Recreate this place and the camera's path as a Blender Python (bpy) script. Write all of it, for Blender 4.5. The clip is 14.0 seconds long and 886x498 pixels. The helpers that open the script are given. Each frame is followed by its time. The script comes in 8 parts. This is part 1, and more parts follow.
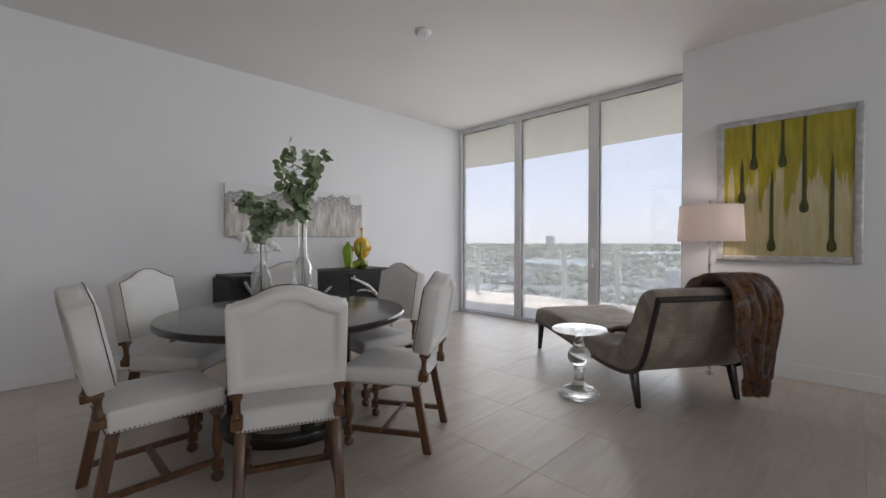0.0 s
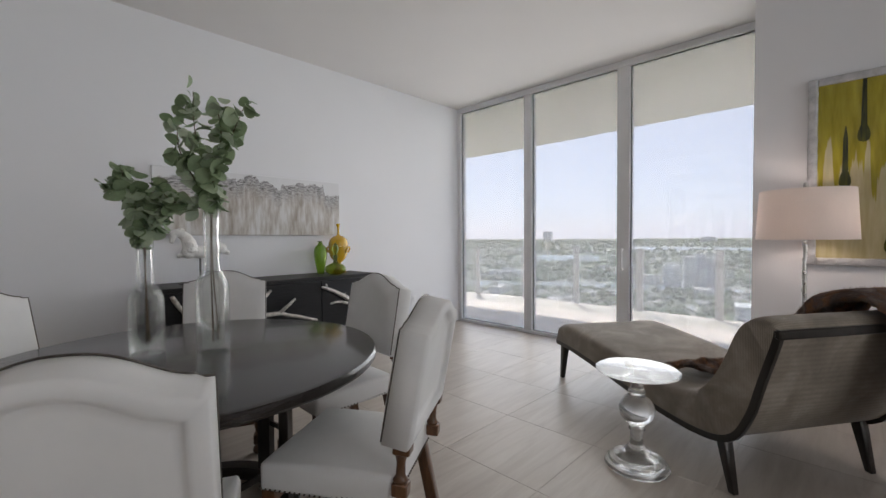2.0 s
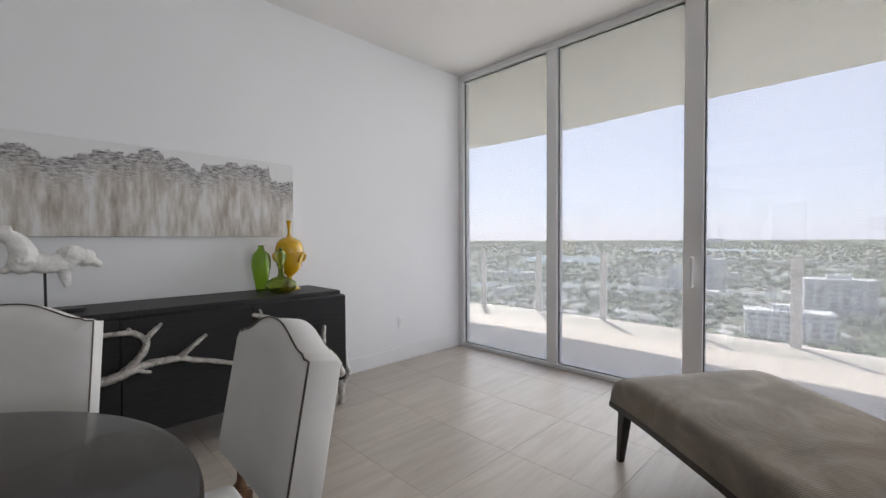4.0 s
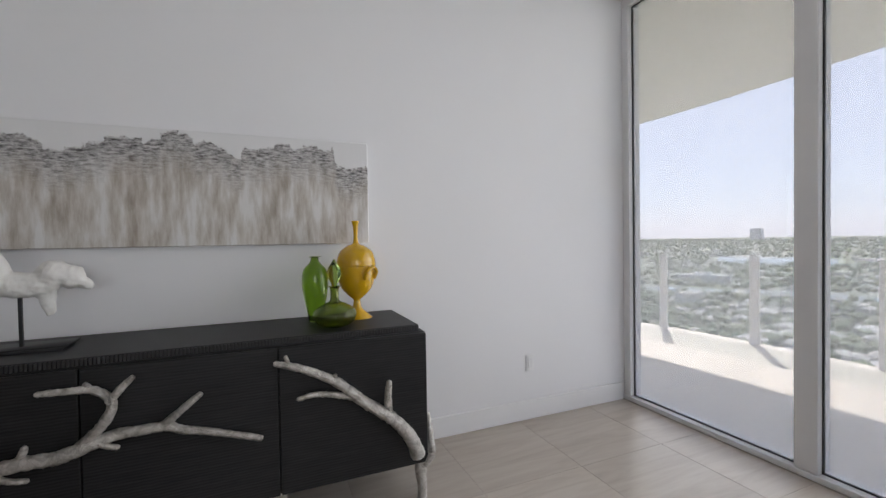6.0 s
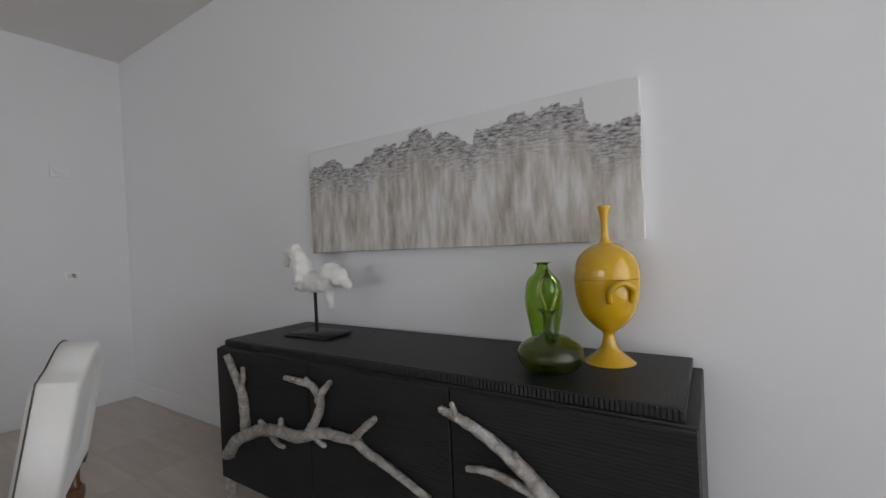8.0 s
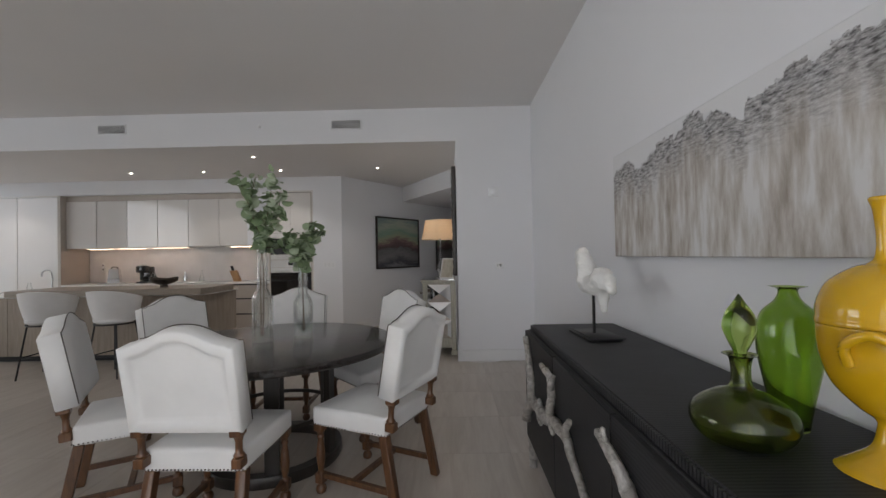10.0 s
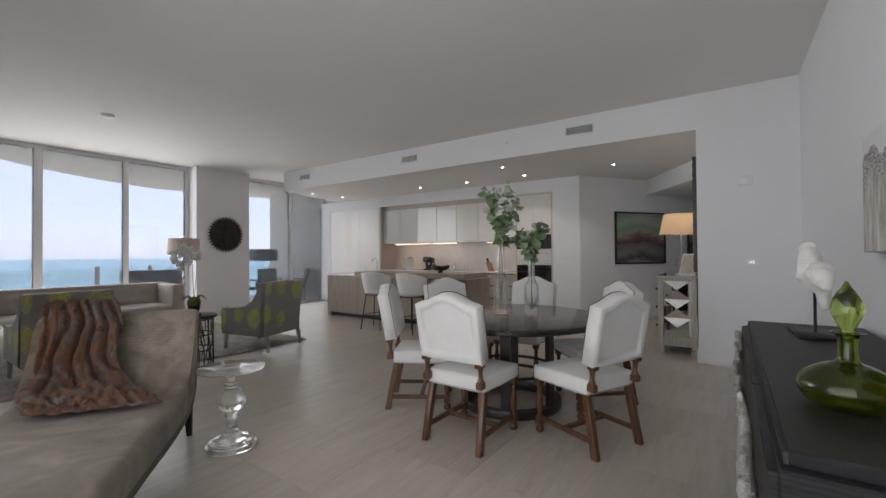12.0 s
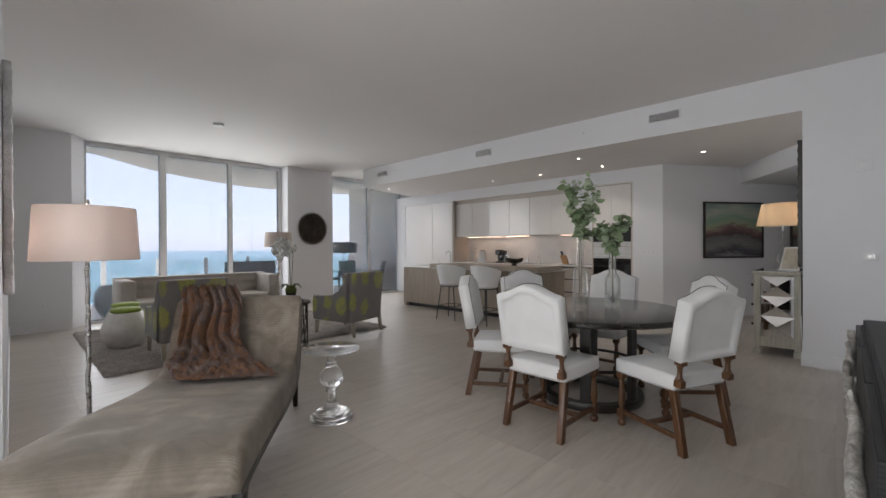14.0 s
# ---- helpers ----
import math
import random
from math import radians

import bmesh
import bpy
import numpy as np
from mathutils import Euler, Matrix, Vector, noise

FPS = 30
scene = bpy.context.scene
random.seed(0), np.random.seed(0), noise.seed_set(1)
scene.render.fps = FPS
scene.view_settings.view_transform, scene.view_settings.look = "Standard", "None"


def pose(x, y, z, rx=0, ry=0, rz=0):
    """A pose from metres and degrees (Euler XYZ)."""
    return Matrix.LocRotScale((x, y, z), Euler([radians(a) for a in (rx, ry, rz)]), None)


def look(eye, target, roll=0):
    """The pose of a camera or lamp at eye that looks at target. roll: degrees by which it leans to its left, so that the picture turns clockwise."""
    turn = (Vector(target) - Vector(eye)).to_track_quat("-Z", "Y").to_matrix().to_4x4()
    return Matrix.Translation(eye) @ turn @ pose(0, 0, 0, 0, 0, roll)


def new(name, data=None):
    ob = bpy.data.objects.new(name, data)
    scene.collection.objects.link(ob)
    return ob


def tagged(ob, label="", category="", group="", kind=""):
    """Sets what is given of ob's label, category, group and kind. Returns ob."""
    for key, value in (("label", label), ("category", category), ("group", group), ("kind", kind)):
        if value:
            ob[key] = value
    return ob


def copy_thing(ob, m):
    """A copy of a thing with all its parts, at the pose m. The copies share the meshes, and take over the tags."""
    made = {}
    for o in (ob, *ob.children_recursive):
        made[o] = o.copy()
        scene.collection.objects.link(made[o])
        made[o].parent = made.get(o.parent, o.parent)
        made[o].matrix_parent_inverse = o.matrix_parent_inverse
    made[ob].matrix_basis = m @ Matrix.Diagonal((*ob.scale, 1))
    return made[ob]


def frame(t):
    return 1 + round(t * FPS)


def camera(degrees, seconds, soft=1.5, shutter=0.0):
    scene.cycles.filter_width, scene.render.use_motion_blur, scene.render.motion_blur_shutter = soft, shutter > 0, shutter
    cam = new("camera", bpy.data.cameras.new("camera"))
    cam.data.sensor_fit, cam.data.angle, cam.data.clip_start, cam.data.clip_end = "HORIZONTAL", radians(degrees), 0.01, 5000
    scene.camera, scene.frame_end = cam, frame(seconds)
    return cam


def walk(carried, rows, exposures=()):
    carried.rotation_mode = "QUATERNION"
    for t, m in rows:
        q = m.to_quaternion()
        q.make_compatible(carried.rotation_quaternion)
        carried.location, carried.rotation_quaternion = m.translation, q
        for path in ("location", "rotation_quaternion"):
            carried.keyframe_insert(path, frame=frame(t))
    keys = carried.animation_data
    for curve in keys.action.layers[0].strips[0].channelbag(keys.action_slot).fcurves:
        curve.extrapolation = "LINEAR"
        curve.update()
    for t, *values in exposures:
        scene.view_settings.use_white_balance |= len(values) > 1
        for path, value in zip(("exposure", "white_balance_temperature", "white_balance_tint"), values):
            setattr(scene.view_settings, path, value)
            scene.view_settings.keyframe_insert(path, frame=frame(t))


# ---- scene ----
cam = camera(93.6, 14.0)
PATH = [
    (0, (0.609, 1.038, 1.246), (2.026, 2.449, 1.208), -0.1),
    (0.5, (0.744, 1.174, 1.277), (2.165, 2.581, 1.224), -0.3),
    (1, (0.928, 1.35, 1.276), (2.35, 2.756, 1.216), -0.3),
    (1.5, (1.147, 1.551, 1.257), (2.57, 2.955, 1.207), -0.2),
    (2, (1.387, 1.782, 1.271), (2.812, 3.184, 1.215), -0.4),
    (2.2, (1.482, 1.869, 1.267), (2.908, 3.271, 1.215), -0.3),
    (4.5, (2.696, 2.891, 1.283), (4.087, 4.328, 1.234), -0.4),
    (5, (2.963, 3.101, 1.283), (4.25, 4.631, 1.243), -0.7),
    (5.5, (3.21, 3.298, 1.296), (4.291, 4.98, 1.26), -1.0),
    (6, (3.438, 3.528, 1.315), (4.206, 5.374, 1.272), -1.0),
    (6.5, (3.637, 3.71, 1.316), (4.03, 5.671, 1.288), -0.9),
    (7, (3.871, 3.923, 1.306), (3.79, 5.921, 1.284), -1.5),
    (9.3, (4.536, 4.82, 1.339), (2.642, 5.461, 1.355), -1.7),
    (9.5, (4.602, 4.875, 1.338), (2.657, 5.341, 1.364), -1.2),
    (10, (4.717, 5.03, 1.332), (2.718, 4.999, 1.362), -1.1),
    (10.5, (4.86, 5.171, 1.339), (2.911, 4.726, 1.369), -1.0),
    (11, (5.012, 5.263, 1.332), (3.153, 4.525, 1.364), -0.7),
    (11.5, (5.143, 5.356, 1.32), (3.386, 4.402, 1.351), -0.5),
    (12, (5.28, 5.44, 1.31), (3.632, 4.307, 1.334), -0.4),
    (12.5, (5.374, 5.483, 1.315), (3.813, 4.233, 1.331), -0.3),
    (13, (5.459, 5.509, 1.304), (3.963, 4.182, 1.318), -0.3),
    (13.5, (5.487, 5.505, 1.308), (4.029, 4.136, 1.312), -0.3),
    (14, (5.446, 5.449, 1.309), (4.005, 4.062, 1.301), -0.3),
]
walk(cam, [(t, look(eye, target, roll)) for t, eye, target, roll in PATH], [(0.0, 2.46), (4.5, 2.52), (6.0, 2.46), (7.0, 2.32), (9.5, 2.34), (14.0, 2.48)])

# ---- world, sun, large lights ----
SUN_EL, SUN_AZ = 47.0, 43.0      # elevation; azimuth of the sun seen from the room, degrees from +x towards +y
world = bpy.data.worlds.new("sky")
scene.world = world
world.use_nodes = True
_n = world.node_tree.nodes
_sky = _n.new("ShaderNodeTexSky")
_sky.sky_type = "NISHITA"
_sky.sun_disc = False
_sky.sun_elevation, _sky.sun_rotation = radians(SUN_EL), radians(90 - SUN_AZ)
_sky.air_density, _sky.dust_density, _sky.ozone_density = 1.0, 0.7, 1.6
_n["Background"].inputs[1].default_value = 0.085
_haze = _n.new("ShaderNodeMixRGB")        # thin bright haze over the whole sky
_haze.inputs[0].default_value = 0.78
_haze.inputs[2].default_value = (5.9, 6.35, 8.1, 1)
world.node_tree.links.new(_sky.outputs[0], _haze.inputs[1])
world.node_tree.links.new(_haze.outputs[0], _n["Background"].inputs[0])
sun = new("sun", bpy.data.lights.new("sun", "SUN"))
sun.data.energy, sun.data.angle, sun.data.color = 2.9, radians(0.6), (1.0, 0.95, 0.88)
_sd = Vector((math.cos(radians(SUN_EL)) * math.cos(radians(SUN_AZ)), math.cos(radians(SUN_EL)) * math.sin(radians(SUN_AZ)), math.sin(radians(SUN_EL))))
sun.matrix_world = look(_sd * 30, (0, 0, 0))


def lamp(name, where, watts, colour, radius=0.04, spot=None, target=None):
    data = bpy.data.lights.new(name, "SPOT" if spot else "POINT")
    data.energy, data.color, data.shadow_soft_size = watts, colour, radius
    ob = new(name, data)
    if spot:
        data.spot_size, data.spot_blend = radians(spot), 0.6
        ob.matrix_world = look(where, target)
    else:
        ob.location = where
    return ob


def window_light(name, at, along, width, height, inward, rise, spread, watts, colour=(0.975, 0.98, 0.975)):
    """Daylight in a window's opening; rise: the slope at which it enters the room."""
    data = bpy.data.lights.new(name, "AREA")
    data.shape, data.size, data.size_y = "RECTANGLE", width, height
    data.energy, data.color, data.spread = watts, colour, radians(spread)
    ob = new(name, data)
    z = -(Vector(inward) + Vector((0, 0, rise))).normalized()
    x = Vector(along).normalized()
    y = z.cross(x)
    m = Matrix((x, y, z)).transposed().to_4x4()
    m.translation = at
    ob.matrix_world = m
    return ob


# daylight of the sky and the bright balcony, in the openings
window_light("daylight_east", (6.07, 4.215, 1.6), (0, 1, 0), 3.5, 3.0, (-1, 0, 0), 0.0, 125, 6.0)
window_light("daylight_south", (2.8, -4.07, 1.6), (1, 0, 0), 3.4, 3.0, (0, 1, 0), 0.0, 140, 12.0)
window_light("daylight_kitchen", (-1.42, -4.19, 1.6), (1, 0, 0), 2.5, 3.0, (0, 1, 0), 0.0, 150, 3.2)

# ---- building helpers ----
def obj(name, bm, mat, parent=None, label="", smooth=None):
    me = bpy.data.meshes.new(name)
    bmesh.ops.recalc_face_normals(bm, faces=bm.faces)
    bm.to_mesh(me)
    bm.free()
    mats = mat if isinstance(mat, (list, tuple)) else [mat]
    for m in mats:
        me.materials.append(m)
    if smooth:
        me.polygons.foreach_set("use_smooth", [True] * len(me.polygons))
        if smooth < 180:
            me.set_sharp_from_angle(angle=radians(smooth))
    ob = new(name, me)
    if parent is not None:
        ob.parent = parent
    if label:
        ob["label"] = label
    return ob


def part(name, bm, mat, parent, label="", smooth=40):
    return obj(name, bm, mat, parent, label, smooth)


def thing(name, m, label, category, group=""):
    ob = new(name)
    ob.empty_display_size = 0.1
    ob.matrix_basis = m
    return tagged(ob, label, category, group)


def struct(name, bm, mat, label="", smooth=None):
    return tagged(obj(name, bm, mat, None, "", smooth), label or name.replace("_", " "), "", "", "structure")


def B():
    return bmesh.new()


def box(bm, x0, x1, y0, y1, z0, z1, bev=0.0, seg=1, m=None):
    vs = [bm.verts.new(p) for p in ((x0, y0, z0), (x1, y0, z0), (x1, y1, z0), (x0, y1, z0), (x0, y0, z1), (x1, y0, z1), (x1, y1, z1), (x0, y1, z1))]
    fs = [bm.faces.new([vs[i] for i in f]) for f in ((3, 2, 1, 0), (4, 5, 6, 7), (0, 1, 5, 4), (1, 2, 6, 5), (2, 3, 7, 6), (3, 0, 4, 7))]
    if bev:
        es = list({e for f in fs for e in f.edges})
        r = bmesh.ops.bevel(bm, geom=es, offset=bev, segments=seg, affect="EDGES", profile=0.5, clamp_overlap=True)
        vs = list({v for v in r["verts"]} | {v for v in vs if v.is_valid})
    if m is not None:
        bmesh.ops.transform(bm, matrix=m, verts=vs)
    return vs


def bx(x0, x1, y0, y1, z0, z1, bev=0.0, seg=1, m=None):
    bm = B()
    box(bm, x0, x1, y0, y1, z0, z1, bev, seg, m)
    return bm


def lathe(bm, prof, seg=32, m=None, cap=True):
    """Turns a profile of (radius, height) about z."""
    rings, made = [], []
    for r, z in prof:
        if r < 1e-5:
            v = bm.verts.new((0, 0, z))
            rings.append([v])
            made.append(v)
        else:
            ring = [bm.verts.new((r * math.cos(2 * math.pi * i / seg), r * math.sin(2 * math.pi * i / seg), z)) for i in range(seg)]
            rings.append(ring)
            made += ring
    for a, b in zip(rings, rings[1:]):
        for i in range(seg):
            j = (i + 1) % seg
            if len(a) == 1 and len(b) == 1:
                continue
            if len(a) == 1:
                bm.faces.new((a[0], b[i], b[j]))
            elif len(b) == 1:
                bm.faces.new((a[i], a[j], b[0]))
            else:
                bm.faces.new((a[i], a[j], b[j], b[i]))
    if cap:
        for ring in (rings[0], rings[-1]):
            if len(ring) > 1:
                bm.faces.new(ring)
    if m is not None:
        bmesh.ops.transform(bm, matrix=m, verts=made)
    return made


def tube(bm, pts, radii, seg=10, cap=True, wob=0.0, seed=0):
    """A round tube along points, with a radius at each."""
    pts = [Vector(p) for p in pts]
    if not isinstance(radii, (list, tuple)):
        radii = [radii] * len(pts)
    rnd = random.Random(seed)
    rings, up = [], Vector((0.31, 0.17, 0.93)).normalized()
    for i, p in enumerate(pts):
        d = (pts[min(i + 1, len(pts) - 1)] - pts[max(i - 1, 0)]).normalized()
        a = d.cross(up)
        if a.length < 0.05:
            a = d.cross(Vector((1, 0, 0)))
        a.normalize()
        b = d.cross(a).normalized()
        rings.append([bm.verts.new(p + (a * math.cos(2 * math.pi * k / seg) + b * math.sin(2 * math.pi * k / seg)) * radii[i] * (1 + wob * rnd.uniform(-1, 1))) for k in range(seg)])
    for r, s in zip(rings, rings[1:]):
        for k in range(seg):
            bm.faces.new((r[k], r[(k + 1) % seg], s[(k + 1) % seg], s[k]))
    if cap:
        bm.faces.new(rings[0][::-1])
        bm.faces.new(rings[-1])
    return rings


def spline(pts, n=6):
    """Catmull-Rom points through pts (tuples of any length)."""
    out = []
    for i in range(len(pts) - 1):
        p0, p1, p2, p3 = (pts[max(i - 1, 0)], pts[i], pts[i + 1], pts[min(i + 2, len(pts) - 1)])
        for k in range(n):
            t = k / n
            out.append(tuple(0.5 * (2 * b + (c - a) * t + (2 * a - 5 * b + 4 * c - d) * t * t + (3 * b - a - 3 * c + d) * t ** 3) for a, b, c, d in zip(p0, p1, p2, p3)))
    out.append(tuple(pts[-1]))
    return out


def prism(bm, poly, z0, z1, m=None):
    """An upright prism over a polygon of (x, y)."""
    lo = [bm.verts.new((x, y, z0)) for x, y in poly]
    hi = [bm.verts.new((x, y, z1)) for x, y in poly]
    n = len(poly)
    bm.faces.new(lo[::-1])
    bm.faces.new(hi)
    for i in range(n):
        bm.faces.new((lo[i], lo[(i + 1) % n], hi[(i + 1) % n], hi[i]))
    if m is not None:
        bmesh.ops.transform(bm, matrix=m, verts=lo + hi)
    return lo + hi


# ---- materials ----
def material(name):
    mat = bpy.data.materials.new(name)
    mat.use_nodes = True
    nt = mat.node_tree
    return mat, nt, nt.nodes["Principled BSDF"]


def link(nt, a, b):
    nt.links.new(a, b)


def node(nt, kind, **values):
    n = nt.nodes.new(kind)
    for k, v in values.items():
        if k in n.inputs:
            n.inputs[k].default_value = v
    return n


def coords(nt, scale=(1, 1, 1), rot=(0, 0, 0), space="Object"):
    tc = nt.nodes.new("ShaderNodeTexCoord")
    mp = nt.nodes.new("ShaderNodeMapping")
    mp.inputs["Scale"].default_value = scale
    mp.inputs["Rotation"].default_value = rot
    link(nt, tc.outputs[space], mp.inputs[0])
    return mp.outputs[0]


def ramp(nt, fac, stops):
    r = nt.nodes.new("ShaderNodeValToRGB")
    e = r.color_ramp.elements
    while len(e) < len(stops):
        e.new(0.5)
    for el, (p, c) in zip(e, stops):
        el.position, el.color = p, (*c, 1)
    link(nt, fac, r.inputs[0])
    return r.outputs[0]


def noise_tex(nt, vec, scale, detail=4, rough=0.55, dist=0.0):
    n = node(nt, "ShaderNodeTexNoise", Scale=scale, Detail=detail, Roughness=rough, Distortion=dist)
    link(nt, vec, n.inputs["Vector"])
    return n.outputs[0]


def bump(nt, bsdf, height, strength, dist=0.002):
    b = nt.nodes.new("ShaderNodeBump")
    b.inputs["Strength"].default_value, b.inputs["Distance"].default_value = strength, dist
    link(nt, height, b.inputs["Height"])
    link(nt, b.outputs[0], bsdf.inputs["Normal"])


def simple(name, lo, hi=None, rough=0.5, metal=0.0, scale=6.0, stretch=(1, 1, 1), bumps=0.0, bscale=60.0, bdist=0.001, spec=0.5, detail=5, coat=0.0, sheen=0.0, rvar=0.08, space="Object"):
    """A surface of two tones in large and fine noise, with a fine relief."""
    hi = hi or tuple(min(1, c * 1.08) for c in lo)
    mat, nt, b = material(name)
    v = coords(nt, stretch, space=space)
    big = noise_tex(nt, v, scale, detail)
    link(nt, ramp(nt, big, [(0.3, lo), (0.7, hi)]), b.inputs["Base Color"])
    b.inputs["Metallic"].default_value = metal
    b.inputs["Specular IOR Level"].default_value = spec
    b.inputs["Coat Weight"].default_value = coat
    b.inputs["Sheen Weight"].default_value = sheen
    fine = noise_tex(nt, v, bscale, 4, 0.6)
    rr = node(nt, "ShaderNodeMapRange")
    rr.inputs["To Min"].default_value, rr.inputs["To Max"].default_value = max(0.02, rough - rvar), min(1, rough + rvar)
    link(nt, big, rr.inputs[0])
    link(nt, rr.outputs[0], b.inputs["Roughness"])
    if bumps:
        bump(nt, b, fine, bumps, bdist)
    return mat


def glass(name, tint=(1, 1, 1), rough=0.0, ior=1.45):
    mat, nt, b = material(name)
    b.inputs["Base Color"].default_value = (*tint, 1)
    b.inputs["Transmission Weight"].default_value = 1.0
    b.inputs["Roughness"].default_value = rough
    b.inputs["IOR"].default_value = ior
    return mat


def clear(name, tint=(0.98, 0.99, 0.985), share=0.45):
    """Clear glass that also lets light straight through."""
    mat = glass(name, tint)
    nt = mat.node_tree
    tr = node(nt, "ShaderNodeBsdfTransparent", Color=(*tint, 1))
    mx = nt.nodes.new("ShaderNodeMixShader")
    mx.inputs[0].default_value = share
    link(nt, nt.nodes["Principled BSDF"].outputs[0], mx.inputs[1])
    link(nt, tr.outputs[0], mx.inputs[2])
    link(nt, mx.outputs[0], nt.nodes["Material Output"].inputs[0])
    return mat


def pane_glass(name, tint=(0.93, 0.95, 0.94), gloss=1.0, view_haze=0.0):
    """A thin pane: clear, with a mirror's share by the angle."""
    mat = bpy.data.materials.new(name)
    mat.use_nodes = True
    nt = mat.node_tree
    nt.nodes.remove(nt.nodes["Principled BSDF"])
    tr = node(nt, "ShaderNodeBsdfTransparent", Color=(*tint, 1))
    gl = node(nt, "ShaderNodeBsdfGlossy", Color=(gloss, gloss, gloss, 1), Roughness=0.0)
    lw = node(nt, "ShaderNodeLayerWeight", Blend=0.5)
    pw = node(nt, "ShaderNodeMath")
    pw.operation = "POWER"
    pw.inputs[1].default_value = 5.0
    link(nt, lw.outputs["Facing"], pw.inputs[0])
    fr = node(nt, "ShaderNodeMath")
    fr.operation = "MULTIPLY_ADD"
    fr.inputs[1].default_value, fr.inputs[2].default_value = 0.9, 0.035
    link(nt, pw.outputs[0], fr.inputs[0])
    mx = nt.nodes.new("ShaderNodeMixShader")
    link(nt, fr.outputs[0], mx.inputs[0])
    link(nt, tr.outputs[0], mx.inputs[1])
    link(nt, gl.outputs[0], mx.inputs[2])
    if view_haze:
        # haze over the far view, put into the pane as pale translucence
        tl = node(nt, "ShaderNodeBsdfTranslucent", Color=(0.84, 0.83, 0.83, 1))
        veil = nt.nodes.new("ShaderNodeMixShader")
        veil.inputs[0].default_value = view_haze
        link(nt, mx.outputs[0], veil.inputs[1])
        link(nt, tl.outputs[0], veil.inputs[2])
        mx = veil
    link(nt, mx.outputs[0], nt.nodes["Material Output"].inputs[0])
    return mat


M_WALL = simple("wall_paint", (0.79, 0.79, 0.81), (0.82, 0.82, 0.84), 0.75, scale=0.7, bumps=0.12, bscale=180, bdist=0.0006, spec=0.3)
M_CEIL = simple("ceiling_paint", (0.78, 0.76, 0.75), (0.81, 0.79, 0.78), 0.85, scale=0.6, bumps=0.1, bscale=150, bdist=0.0006, spec=0.2)
M_TRIM = simple("white_trim", (0.80, 0.80, 0.81), (0.84, 0.84, 0.85), 0.38, scale=2, bumps=0.05, bscale=40)
M_FRAME = simple("white_aluminium_frame", (0.74, 0.74, 0.75), (0.79, 0.79, 0.80), 0.35, scale=3, bumps=0.04, bscale=90)
M_GASKET = simple("black_rubber", (0.015, 0.015, 0.017), (0.03, 0.03, 0.03), 0.6)
M_PANE = pane_glass("window_glass", (0.53, 0.53, 0.53), view_haze=0.17)
M_PANE_SEA = pane_glass("sea_window_glass", (0.57, 0.57, 0.57), view_haze=0.045)
M_RAIL = pane_glass("balustrade_glass", (0.90, 0.93, 0.92))
M_FABRIC = simple("white_linen", (0.72, 0.71, 0.70), (0.79, 0.78, 0.77), 0.9, scale=5, bumps=0.35, bscale=900, bdist=0.0006, spec=0.2, sheen=0.25)
M_PIPING = simple("dark_nail_trim", (0.07, 0.06, 0.055), (0.16, 0.14, 0.12), 0.4, metal=0.8, scale=60)
M_BALC = simple("balcony_tile", (0.58, 0.52, 0.455), (0.66, 0.60, 0.535), 0.6, scale=1.5, bumps=0.1, bscale=60)
M_SLAB = simple("white_stucco", (0.79, 0.76, 0.73), (0.83, 0.80, 0.77), 0.9, scale=1.0, bumps=0.2, bscale=120)


def wood(name, dark, light, rough=0.4, axis="Z", scale=1.0, bumps=0.15, coat=0.0):
    mat, nt, b = material(name)
    st = {"X": (0.9, 9, 9), "Y": (9, 0.9, 9), "Z": (9, 9, 0.9)}[axis]
    v = coords(nt, tuple(s * scale for s in st))
    g = noise_tex(nt, v, 3.2, 7, 0.6, 0.5)
    v2 = coords(nt, tuple(s * scale * 6 for s in st))
    f = noise_tex(nt, v2, 4.0, 3, 0.6)
    mixn = node(nt, "ShaderNodeMath")
    mixn.operation = "MULTIPLY_ADD"
    mixn.inputs[1].default_value, mixn.inputs[2].default_value = 0.35, 0.0
    link(nt, f, mixn.inputs[0])
    ad = node(nt, "ShaderNodeMath")
    ad.operation = "ADD"
    link(nt, g, ad.inputs[0])
    link(nt, mixn.outputs[0], ad.inputs[1])
    link(nt, ramp(nt, ad.outputs[0], [(0.42, dark), (0.9, light)]), b.inputs["Base Color"])
    b.inputs["Roughness"].default_value = rough
    b.inputs["Coat Weight"].default_value = coat
    bump(nt, b, ad.outputs[0], bumps, 0.0015)
    return mat


M_WALNUT = wood("walnut", (0.035, 0.015, 0.007), (0.165, 0.075, 0.032), 0.34, "Z", 1.2, coat=0.15)
M_ESPRESSO = wood("espresso_veneer", (0.010, 0.008, 0.0075), (0.028, 0.022, 0.020), 0.22, "X", 0.9, 0.06, coat=0.2)
M_BLACKWOOD = wood("black_cerused_oak", (0.008, 0.008, 0.009), (0.035, 0.034, 0.035), 0.5, "X", 1.6, 0.5)
M_EBONY = wood("ebonised_wood", (0.010, 0.009, 0.008), (0.035, 0.028, 0.024), 0.3, "Z", 1.0, 0.08)


